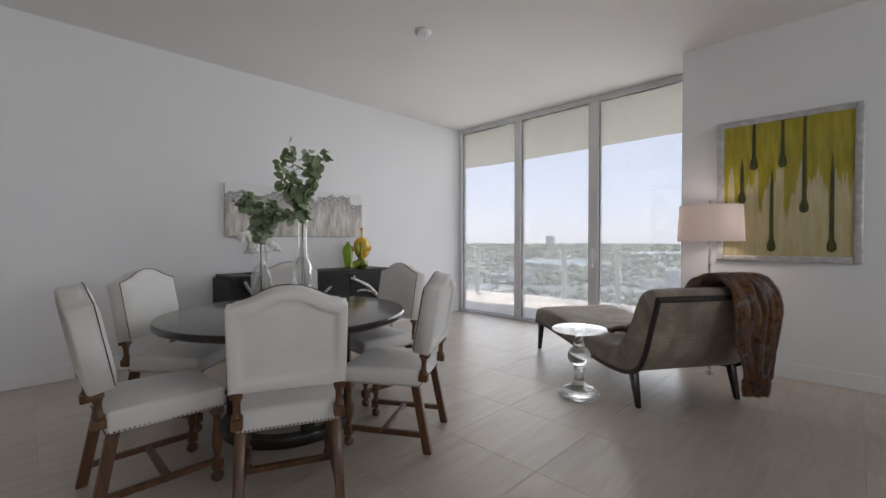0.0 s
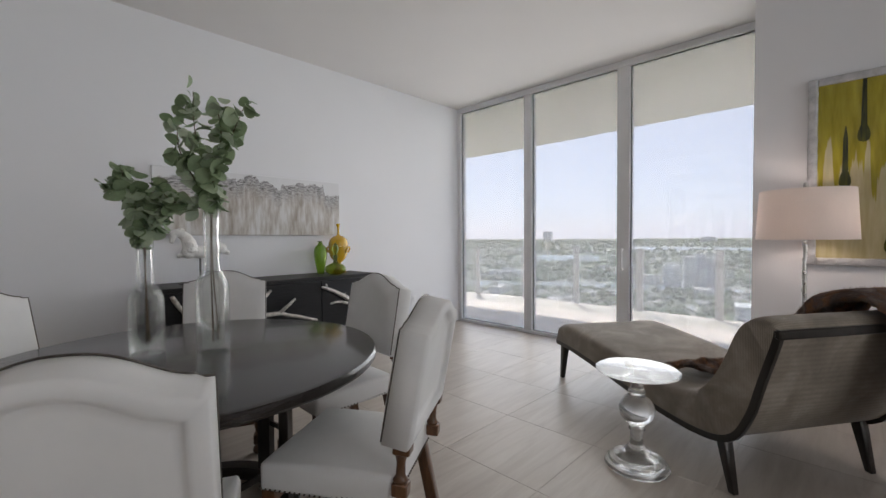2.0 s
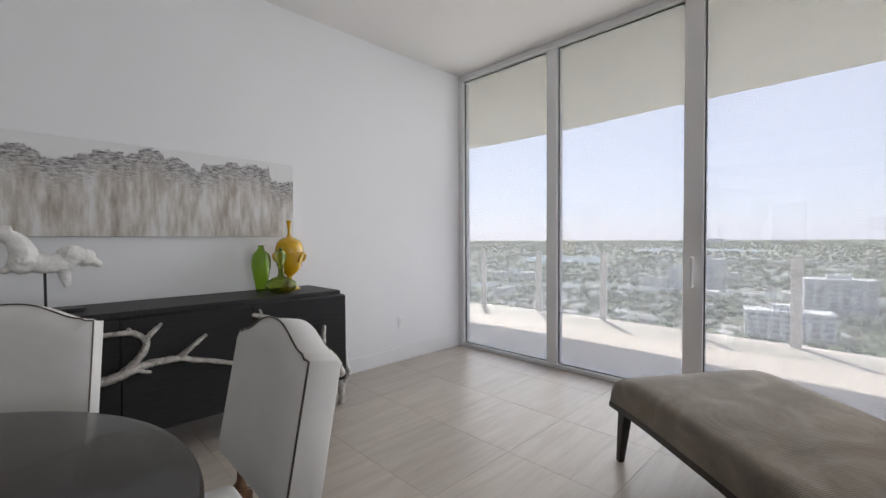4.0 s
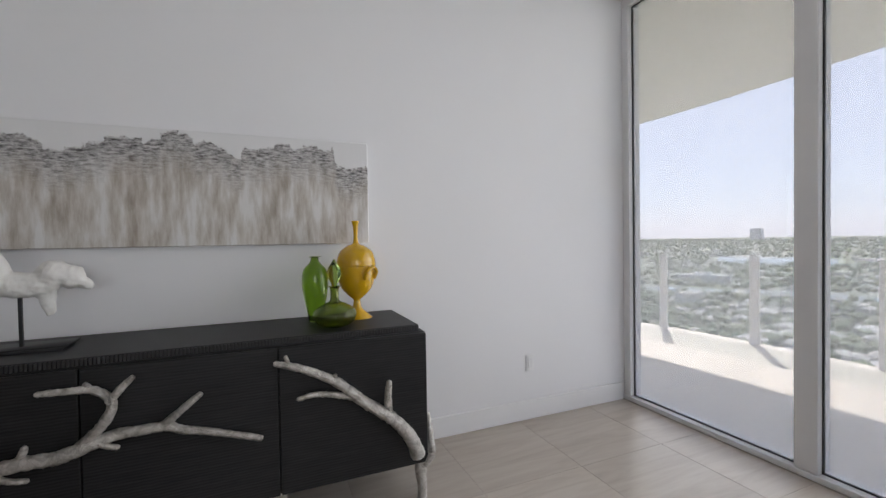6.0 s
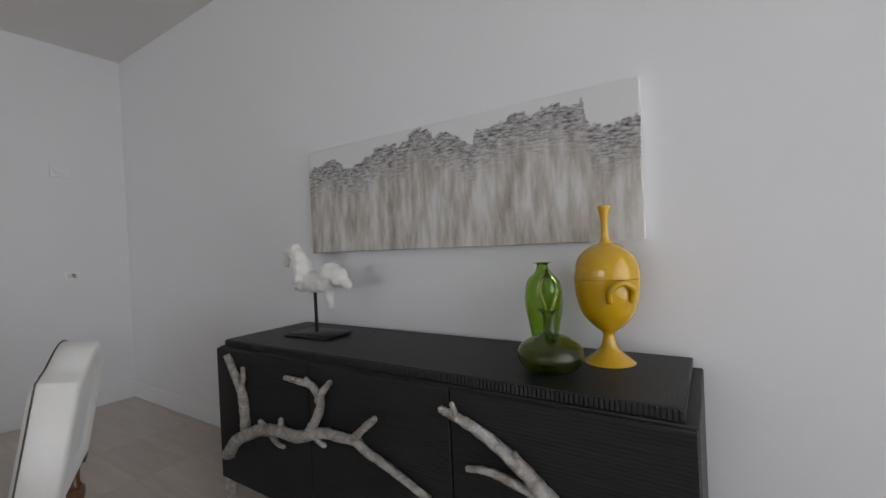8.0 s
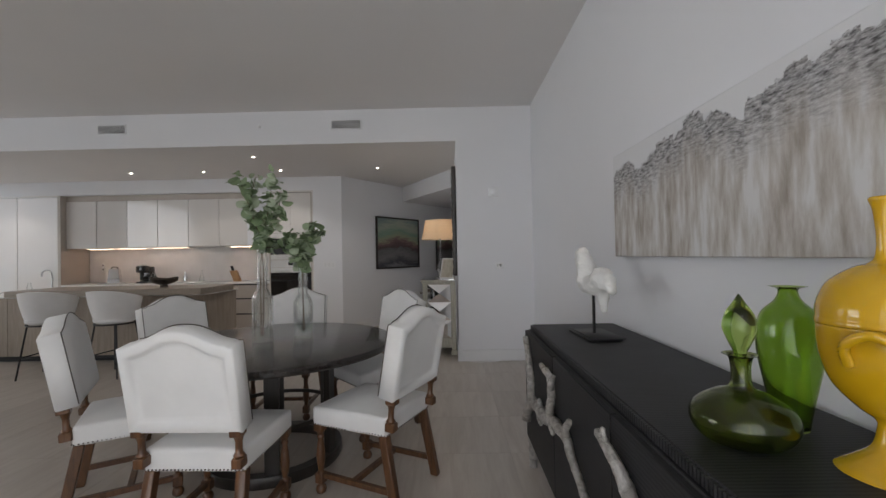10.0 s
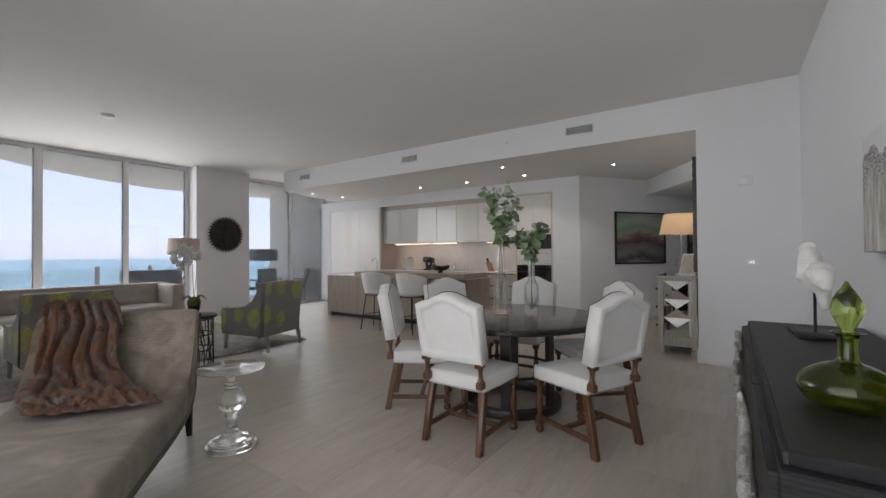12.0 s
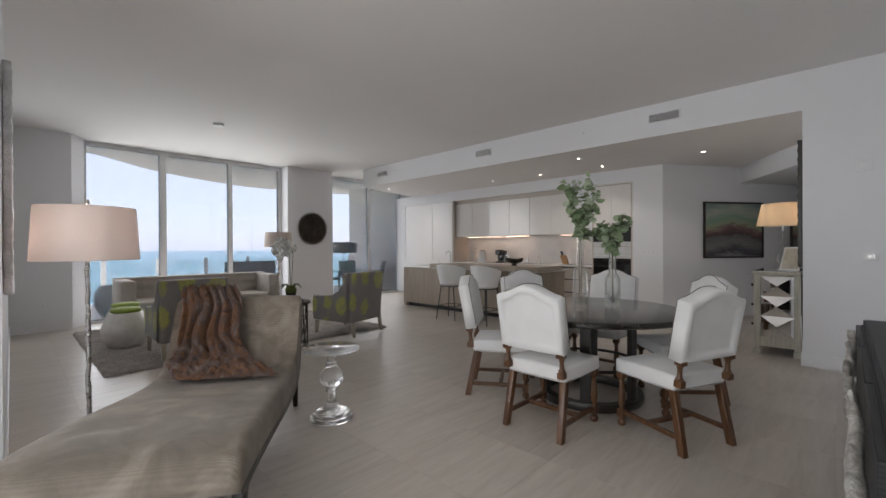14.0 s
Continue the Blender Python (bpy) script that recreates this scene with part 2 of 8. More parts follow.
def floor_material():
    mat, nt, b = material("travertine_tile")
    oi = nt.nodes.new("ShaderNodeObjectInfo")
    tc = nt.nodes.new("ShaderNodeTexCoord")
    sh = nt.nodes.new("ShaderNodeVectorMath")
    sh.operation = "MULTIPLY_ADD"
    sh.inputs[1].default_value = (1, 1, 1)
    sc = nt.nodes.new("ShaderNodeVectorMath")
    sc.operation = "SCALE"
    cmb = nt.nodes.new("ShaderNodeCombineXYZ")
    for i in range(3):
        link(nt, oi.outputs["Random"], cmb.inputs[i])
    link(nt, cmb.outputs[0], sc.inputs[0])
    sc.inputs["Scale"].default_value = 37.0
    link(nt, tc.outputs["Object"], sh.inputs[0])
    link(nt, sc.outputs[0], sh.inputs[2])
    mp = nt.nodes.new("ShaderNodeMapping")
    mp.inputs["Scale"].default_value = (0.8, 7.0, 1)
    link(nt, sh.outputs[0], mp.inputs[0])
    veins = noise_tex(nt, mp.outputs[0], 2.2, 8, 0.62, 0.7)
    mp2 = nt.nodes.new("ShaderNodeMapping")
    mp2.inputs["Scale"].default_value = (5, 60, 1)
    link(nt, sh.outputs[0], mp2.inputs[0])
    fine = noise_tex(nt, mp2.outputs[0], 1.5, 4, 0.6)
    ad = node(nt, "ShaderNodeMath")
    ad.operation = "MULTIPLY_ADD"
    ad.inputs[1].default_value = 0.13
    link(nt, fine, ad.inputs[0])
    link(nt, veins, ad.inputs[2])
    col = ramp(nt, ad.outputs[0], [(0.30, (0.40, 0.348, 0.30)), (0.48, (0.46, 0.405, 0.355)), (0.62, (0.50, 0.448, 0.395)), (0.82, (0.545, 0.495, 0.44))])
    hs = node(nt, "ShaderNodeHueSaturation")
    rr = node(nt, "ShaderNodeMapRange")
    rr.inputs["To Min"].default_value, rr.inputs["To Max"].default_value = 0.94, 1.06
    link(nt, oi.outputs["Random"], rr.inputs[0])
    link(nt, rr.outputs[0], hs.inputs["Value"])
    link(nt, col, hs.inputs["Color"])
    link(nt, hs.outputs[0], b.inputs["Base Color"])
    ro = node(nt, "ShaderNodeMapRange")
    ro.inputs["To Min"].default_value, ro.inputs["To Max"].default_value = 0.29, 0.37
    link(nt, veins, ro.inputs[0])
    link(nt, ro.outputs[0], b.inputs["Roughness"])
    bump(nt, b, ad.outputs[0], 0.03, 0.001)
    return mat


M_FLOOR = floor_material()
M_GROUT = simple("grout", (0.37, 0.33, 0.29), (0.42, 0.38, 0.335), 0.9, scale=8)

# ---- the room ----
H, HK = 3.2, 2.773                 # ceiling heights of the room and of the kitchen
YN, XW, XE, XP = 6.08, -0.52, 6.10, 5.48
YS = -4.10
struct("floor", bx(-9, 6.16, -4.3, 9.0, -0.25, -0.0015), M_GROUT, "large-format travertine-look porcelain floor with pale grout joints")
struct("ceiling", bx(-9, 6.4, -4.35, 9.0, H, H + 0.1), M_CEIL, "plain off-white painted ceiling")
struct("wall_north", bx(XW, 6.2, YN, YN + 0.2, 0, H), M_WALL, "plain white painted wall behind the black sideboard")
struct("wall_return", bx(-6.2, XW, 5.13, YN + 0.2, 0, H), M_WALL, "white painted return wall beside the hall opening")
bm = B()
box(bm, XP, 6.40, -3.66, 2.35, 0, H)
struct("wall_east", bm, M_WALL, "white painted wall that carries the yellow drip painting")
bm = B()
prism(bm, [(4.75, -3.66), (4.56, -3.97), (4.56, -4.3), (6.4, -4.3), (6.4, -3.66)], 0, H)
struct("wall_south", bm, M_WALL, "white painted wall beside the ocean windows")
struct("column", bx(-0.13, 1.03, -4.3, -3.74, 0, H), M_WALL, "broad white painted column between the ocean windows")
# soffit over the kitchen
bm = B()
prism(bm, [(XW, -2.97), (XW, 5.13), (-6.2, 5.13), (-6.2, -4.0), (-2.62, -3.5)], HK, H)
struct("kitchen_soffit", bm, M_CEIL, "dropped white ceiling over the kitchen")
struct("soffit_fascia", bx(XW, XW + 0.004, -2.97, 5.13, HK, H), M_WALL, "white fascia of the dropped kitchen ceiling")
# the wall at an angle in the hall, and the beam before the next room
bm = B()
prism(bm, [(-2.62, 2.62), (-2.62, 3.13), (-6.4, 5.75), (-6.6, 5.45), (-3.4, 2.62)], 0, HK)
struct("wall_hall", bm, M_WALL, "pale grey-white hall wall that runs at an angle")
bm = B()
prism(bm, [(-4.0, 4.06), (-2.15, 5.13), (-6.2, 5.13), (-6.2, 5.6)], 2.47, HK)
struct("hall_beam", bm, M_WALL, "lower white ceiling beam in the hall")
struct("wall_far", bx(-9.0, -8.8, -4.3, 9.0, 0, H), M_WALL, "plain wall that closes the flat")
struct("wall_back", bx(-9.0, -6.2, 8.8, 9.0, 0, H), M_WALL, "plain wall that closes the flat")

# added out of view: stops sun slipping between ceiling and balcony slab
struct("roof", bx(-9, 6.2, -4.35, 11.5, H + 0.41, H + 0.56), M_WALL, "unseen flat slab added to block sun above the ceiling")

# baseboards
for i, (x0, x1, y0, y1) in enumerate(((XW, 6.06, YN - 0.016, YN), (XW, XW + 0.016, 5.13, YN - 0.016), (-6.1, XW + 0.016, 5.114, 5.13), (XP - 0.016, XP, -3.66, 2.366), (XP, 6.05, 2.35, 2.366), (4.75, XP - 0.016, -3.676 + 0.016, -3.66 + 0.016), (-0.10, 1.04, -3.74, -3.724))):
    bm = B()
    box(bm, x0, x1, y0, y1, 0, 0.14, 0.004)
    struct("baseboard", bm, M_TRIM, "white painted baseboard")
bm = B()
d = Vector((-6.4 + 2.62, 5.75 - 3.13, 0)).normalized()
a, e = Vector((-2.62, 3.13, 0)), Vector((-6.3, 5.68, 0))
prism(bm, [(a.x, a.y), (e.x, e.y), ((e + Vector((0.57, 0.82, 0)) * 0.016).x, (e + Vector((0.57, 0.82, 0)) * 0.016).y), ((a + Vector((0.57, 0.82, 0)) * 0.016).x, (a + Vector((0.57, 0.82, 0)) * 0.016).y)], 0, 0.14)
struct("baseboard", bm, M_TRIM, "white painted baseboard")


def window(name, axis, at, stops, posts, z0, z1, label, out=1, glazing=M_PANE):
    """A floor-to-ceiling window in the plane at; stops: the panes' ends; posts: widths of the uprights at the stops."""
    w = tagged(new(name), label, "window", "", "structure")

    def put(u0, u1, d0, d1, za, zb, nm, mat, bev=0.004):
        lo, hi = sorted((at + out * d0, at + out * d1))
        bm = bx(lo, hi, u0, u1, za, zb, bev) if axis == "x" else bx(u0, u1, lo, hi, za, zb, bev)
        return part(nm, bm, mat, w)
    u0, u1 = stops[0], stops[-1]
    put(u0, u1, -0.02, 0.10, z1, H, "head_frame", M_FRAME)
    put(u0, u1, -0.03, 0.10, 0.0, z0, "sill_frame", M_FRAME)
    for u, wd in zip(stops, posts):
        a, b = (u, u + wd) if u == u0 else ((u - wd, u) if u == u1 else (u - wd / 2, u + wd / 2))
        put(a, b, -0.022, 0.10, z0, z1, "mullion", M_FRAME)
    ends = []
    for u, wd in zip(stops, posts):
        ends.append((u, u + wd) if u == u0 else ((u - wd, u) if u == u1 else (u - wd / 2, u + wd / 2)))
    for (a0, a1), (b0, b1) in zip(ends, ends[1:]):
        p = put(a1 + 0.006, b0 - 0.006, 0.03, 0.038, z0 + 0.006, z1 - 0.006, "pane", glazing, 0)
        p.visible_shadow = False
        bm = B()
        for (c0, c1, za, zb) in ((a1, a1 + 0.008, z0, z1), (b0 - 0.008, b0, z0, z1), (a1, b0, z0, z0 + 0.008), (a1, b0, z1 - 0.008, z1)):
            lo, hi = sorted((at + out * 0.018, at + out * 0.03))
            if axis == "x":
                box(bm, lo, hi, c0, c1, za, zb)
            else:
                box(bm, c0, c1, lo, hi, za, zb)
        part("gasket", bm, M_GASKET, w)
    return w


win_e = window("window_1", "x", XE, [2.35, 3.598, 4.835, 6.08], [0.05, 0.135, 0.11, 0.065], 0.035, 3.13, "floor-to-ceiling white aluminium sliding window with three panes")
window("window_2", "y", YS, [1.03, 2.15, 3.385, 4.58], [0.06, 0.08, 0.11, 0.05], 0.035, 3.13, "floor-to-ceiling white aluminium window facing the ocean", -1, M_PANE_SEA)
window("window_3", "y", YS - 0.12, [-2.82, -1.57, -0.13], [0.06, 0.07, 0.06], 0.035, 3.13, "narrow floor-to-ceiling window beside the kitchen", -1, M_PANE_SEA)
# pull handle of the sliding pane
bm = B()
tube(bm, spline([(XE - 0.025, 3.60, 0.90), (XE - 0.06, 3.60, 0.92), (XE - 0.06, 3.60, 1.10), (XE - 0.025, 3.60, 1.12)], 4), 0.012, 8)
part("pull_handle", bm, M_FRAME, win_e, "white pull handle")

# ---- balcony ----
BE = spline([(8.3, 10.5), (8.75, 8.6), (8.98, 7.0), (9.0, 5.0), (8.95, 3.0), (8.85, 1.0), (8.7, -1.2), (8.3, -3.6), (7.4, -5.6), (5.9, -6.9), (3.6, -7.6), (0.6, -7.9), (-3.0, -7.7), (-7.0, -7.2), (-9, -7.0)], 8)
bm = B()
prism(bm, [(6.2, 10.5)] + BE + [(-9, -4.3), (6.2, -4.3)], -0.3, -0.03)
struct("balcony_floor", bm, M_BALC, "sunlit pale stone balcony floor with a curved edge")
TOP = spline([(9.0, 11.5), (9.6, 9.1), (9.70, 7.0), (9.6, 4.4), (9.55, 2.5), (9.4, 0.0), (8.9, -2.4), (8.0, -4.2), (6.2, -5.3), (4.4, -5.9), (2.7, -7.5), (0.4, -8.6), (-1.1, -8.6), (-4.0, -8.0), (-9, -7.4)], 8)
bm = B()
prism(bm, [(6.3, 11.5)] + TOP + [(-9, -4.4), (6.3, -4.4)], 3.33, 3.6)
struct("balcony_slab", bm, M_SLAB, "white underside of the balcony above")

# ---- dining set ----
TC = (1.90, 3.83)


def dining_table():
    t = thing("dining_table", pose(TC[0], TC[1], 0), "round dining table with a dark espresso top on black posts", "table")
    bm = B()
    lathe(bm, [(0, 0.720), (0.762, 0.720), (0.788, 0.727), (0.795, 0.737), (0.795, 0.756), (0.787, 0.768), (0.769, 0.772), (0, 0.772)], 96)
    part("tabletop", bm, M_ESPRESSO, t, "dark espresso veneer top", 30)
    bm = B()
    lathe(bm, [(0.36, 0.0), (0.43, 0.0), (0.435, 0.01), (0.435, 0.055), (0.43, 0.065), (0.36, 0.065), (0.355, 0.055), (0.355, 0.01), (0.36, 0.0)], 64, cap=False)
    part("base_ring", bm, M_EBONY, t)
    bm = B()
    lathe(bm, [(0.30, 0.69), (0.42, 0.69), (0.42, 0.720), (0.30, 0.720), (0.30, 0.69)], 64, cap=False)
    part("top_ring", bm, M_EBONY, t)
    for i in range(6):
        a = radians(60 * i + 20)
        part("post", bx(-0.02, 0.02, -0.042, 0.042, 0.06, 0.69, 0.004, m=pose(0.392 * math.cos(a), 0.392 * math.sin(a), 0, 0, 0, math.degrees(a))), M_EBONY, t)
    bm = B()
    lathe(bm, [(0.385, 0.30), (0.395, 0.30), (0.395, 0.325), (0.385, 0.325), (0.385, 0.30)], 64, cap=False)
    part("brace_ring", bm, M_EBONY, t)


def camel(x, w=0.25, h=0.385, rise=0.064):
    """The height of a camel-back's top edge at x."""
    a = abs(x)
    if a > w - 0.035:
        return h
    u = a / (w - 0.035)
    return h + 0.010 + rise * (0.5 + 0.5 * math.cos(math.pi * min(1, u ** 1.25)))


def dining_chair():
    c = thing("dining_chair", pose(0, 0, 0), "white linen dining chair with a camel back on turned walnut legs", "chair", "chairs round the table")
    W = 0.25
    # seat
    bm = B()
    box(bm, -W, W, -0.24, 0.25, 0.385, 0.49, 0.022, 3)
    for v in bm.verts:
        if v.co.z > 0.46:
            v.co.z += 0.024 * max(0, 1 - (v.co.x / 0.3) ** 2) * max(0, 1 - (v.co.y / 0.3) ** 2)
        if v.co.y < 0:
            v.co.x *= 0.94
    bmesh.ops.subdivide_edges(bm, edges=[e for e in bm.edges if e.calc_length() > 0.2], cuts=5, use_grid_fill=True)
    for v in bm.verts:
        if v.co.z > 0.485:
            v.co.z = 0.488 + 0.034 * max(0, 1 - (v.co.x / 0.25) ** 2) * max(0, 1 - (v.co.y / 0.25) ** 2)
    part("seat", bm, M_FABRIC, c, "padded white linen seat", 60)
    # nails round the seat's lower edge
    bm = B()
    for i in range(26):
        for s in (-1, 1):
            y = -0.23 + 0.47 * i / 25
            bmesh.ops.create_icosphere(bm, subdivisions=1, radius=0.0045, matrix=Matrix.Translation((s * (W + 0.001) * (0.94 if y < -0.0 else 1.0), y, 0.400)))
    for i in range(27):
        x = -0.24 + 0.48 * i / 26
        bmesh.ops.create_icosphere(bm, subdivisions=1, radius=0.0045, matrix=Matrix.Translation((x, 0.251, 0.400)))
        bmesh.ops.create_icosphere(bm, subdivisions=1, radius=0.0045, matrix=Matrix.Translation((x * 0.93, -0.241, 0.400)))
    part("nail_trim", bm, M_PIPING, c, "row of dark nail heads", 180)
    # back
    tilt = pose(0, -0.207, 0.60, 10.5, 0, 0)
    bm = B()
    th = 0.085
    rings = []
    for d, y in ((0.075, 0.024), (0.050, 0.023), (0.018, 0.014), (0.005, 0.005), (0.0, 0.0), (0.0, -th), (0.004, -th - 0.006), (0.014, -th - 0.011), (0.030, -th - 0.012), (0.040, -th - 0.009), (0.048, -th + 0.003), (0.056, -th + 0.009), (0.074, -th + 0.009)):
        xs = [-(W - d) + 2 * (W - d) * i / 28 for i in range(29)]
        pts = [(-(W - d), d), (W - d, d)] + [(x, camel(x * W / (W - d)) - d) for x in xs[::-1]]
        rings.append([bm.verts.new((x, y, z)) for x, z in pts])
    for r0, r1 in zip(rings, rings[1:]):
        for i in range(len(r0)):
            j = (i + 1) % len(r0)
            bm.faces.new((r0[i], r0[j], r1[j], r1[i]))
    bm.faces.new(rings[0][::-1])
    bm.faces.new(rings[-1])
    bmesh.ops.recalc_face_normals(bm, faces=bm.faces)
    bmesh.ops.transform(bm, matrix=tilt, verts=bm.verts)
    part("backrest", bm, M_FABRIC, c, "white linen camel back with a recessed rear panel", 75)
    bm = B()
    path = [(-W - 0.002, z) for z in np.linspace(0.01, camel(W), 26)] + [(x, camel(x) + 0.002) for x in np.linspace(-W, W, 40)] + [(W + 0.002, z) for z in np.linspace(camel(W), 0.01, 26)]
    path = [p for i, p in enumerate(path) if i == 0 or math.dist(p, path[i - 1]) > 0.003]
    tube(bm, [(x * 0.992, 0.003, z) for x, z in path], 0.0028, 6)
    bmesh.ops.transform(bm, matrix=tilt, verts=bm.verts)
    part("piping", bm, M_PIPING, c, "thin dark piping along the edge", 180)
    # short turned posts between seat and back
    for s in (-1, 1):
        bm = B()
        box(bm, -0.024, 0.024, -0.03, 0.024, 0.425, 0.470, 0.004)
        lathe(bm, [(0.022, 0.470), (0.025, 0.478), (0.016, 0.492), (0.015, 0.535), (0.020, 0.556), (0.026, 0.566)], 16)
        box(bm, -0.026, 0.026, -0.034, 0.024, 0.566, 0.612, 0.004)
        bmesh.ops.transform(bm, matrix=pose(s * 0.218, -0.236, 0, 3, 0, 0), verts=bm.verts)
        part("back_post", bm, M_WALNUT, c, "turned walnut post")
    # legs
    for s in (-1, 1):
        bm = B()
        vs = box(bm, -0.024, 0.024, -0.024, 0.024, 0.0, 0.392, 0.004)
        for v in bm.verts:
            u = 1 - v.co.z / 0.392
            v.co.y -= 0.075 * u ** 1.4
            v.co.x *= 1 - 0.12 * u
            v.co.x += s * 0.012 * u
        bmesh.ops.transform(bm, matrix=pose(s * 0.208, -0.212, 0), verts=bm.verts)
        part("back_leg", bm, M_WALNUT, c, "splayed square walnut leg")
        bm = B()
        lathe(bm, [(0.016, 0.0), (0.026, 0.008), (0.031, 0.024), (0.026, 0.042), (0.015, 0.052), (0.022, 0.060)], 18)
        box(bm, -0.025, 0.025, -0.025, 0.025, 0.060, 0.118, 0.004)
        lathe(bm, [(0.022, 0.118), (0.014, 0.130), (0.018, 0.150), (0.024, 0.185), (0.025, 0.215), (0.020, 0.270), (0.015, 0.305), (0.020, 0.318), (0.015, 0.330), (0.022, 0.345), (0.026, 0.352)], 18)
        box(bm, -0.027, 0.027, -0.027, 0.027, 0.352, 0.392, 0.003)
        bmesh.ops.transform(bm, matrix=pose(s * 0.218, 0.215, 0), verts=bm.verts)
        part("front_leg", bm, M_WALNUT, c, "turned walnut leg with a ball foot")
        bm = bx(-0.014, 0.014, -0.255, 0.200, 0.088, 0.118, 0.003)
        bmesh.ops.transform(bm, matrix=pose(s * 0.212, 0, 0), verts=bm.verts)
        part("side_stretcher", bm, M_WALNUT, c)
    part("cross_stretcher", bx(-0.200, 0.200, -0.02, 0.012, 0.088, 0.116, 0.003), M_WALNUT, c)
    return c


dining_table()
first = dining_chair()
SPOTS = [(2.92, 3.875, 179), (2.365, 4.825, 245), (2.445, 2.925, 122), (0.795, 3.60, 1), (1.44, 2.84, 66), (1.215, 4.61, 312)]
for i, (fx, fy, face) in enumerate(SPOTS):
    # fx, fy: the floor point midway between the back feet; face: the way that the chair looks
    m = pose(fx, fy, 0, 0, 0, face - 90) @ pose(0, 0.287, 0)
    if i == 0:
        first.matrix_basis = m
    else:
        copy_thing(first, m)

# ---- sideboard and canvas ----


def bark_silver():
    """Cast silver with the furrows of bark."""
    mat, nt, b = material("cast_silver")
    v = coords(nt)
    n = noise_tex(nt, v, 22, 5, 0.65, 0.8)
    ridge = node(nt, "ShaderNodeTexNoise", Scale=48.0, Detail=4.0, Roughness=0.6, Distortion=2.5)
    link(nt, v, ridge.inputs["Vector"])
    link(nt, ramp(nt, n, [(0.32, (0.30, 0.28, 0.255)), (0.55, (0.60, 0.575, 0.545)), (0.75, (0.82, 0.80, 0.77))]), b.inputs["Base Color"])
    b.inputs["Metallic"].default_value = 0.75
    b.inputs["Roughness"].default_value = 0.40
    bump(nt, b, ridge.outputs[0], 1.0, 0.010)
    return mat


M_SILVER = bark_silver()
SX0, SX1, SY0, SY1 = 2.055, 4.16, 5.50, 6.05


def ribbed(name, axis):
    """Black oak with fine combed lines."""
    mat, nt, b = material(name)
    v = coords(nt)
    w = node(nt, "ShaderNodeTexWave", Scale=26.0, Distortion=2.2, Detail=3.0)
    w.bands_direction = axis
    link(nt, v, w.inputs["Vector"])
    n = noise_tex(nt, coords(nt, (2, 2, 30)), 3.0, 5)
    ad = node(nt, "ShaderNodeMath")
    ad.operation = "MULTIPLY_ADD"
    ad.inputs[1].default_value = 0.35
    link(nt, w.outputs[1], ad.inputs[0])
    link(nt, n, ad.inputs[2])
    link(nt, ramp(nt, ad.outputs[0], [(0.3, (0.010, 0.010, 0.011)), (1.0, (0.030, 0.030, 0.032))]), b.inputs["Base Color"])
    b.inputs["Roughness"].default_value = 0.45
    b.inputs["Specular IOR Level"].default_value = 0.22
    bump(nt, b, ad.outputs[0], 0.45, 0.0015)
    return mat


M_RIBZ = ribbed("combed_black_oak", "Z")
M_RIBTOP = ribbed("combed_black_oak_top", "X")


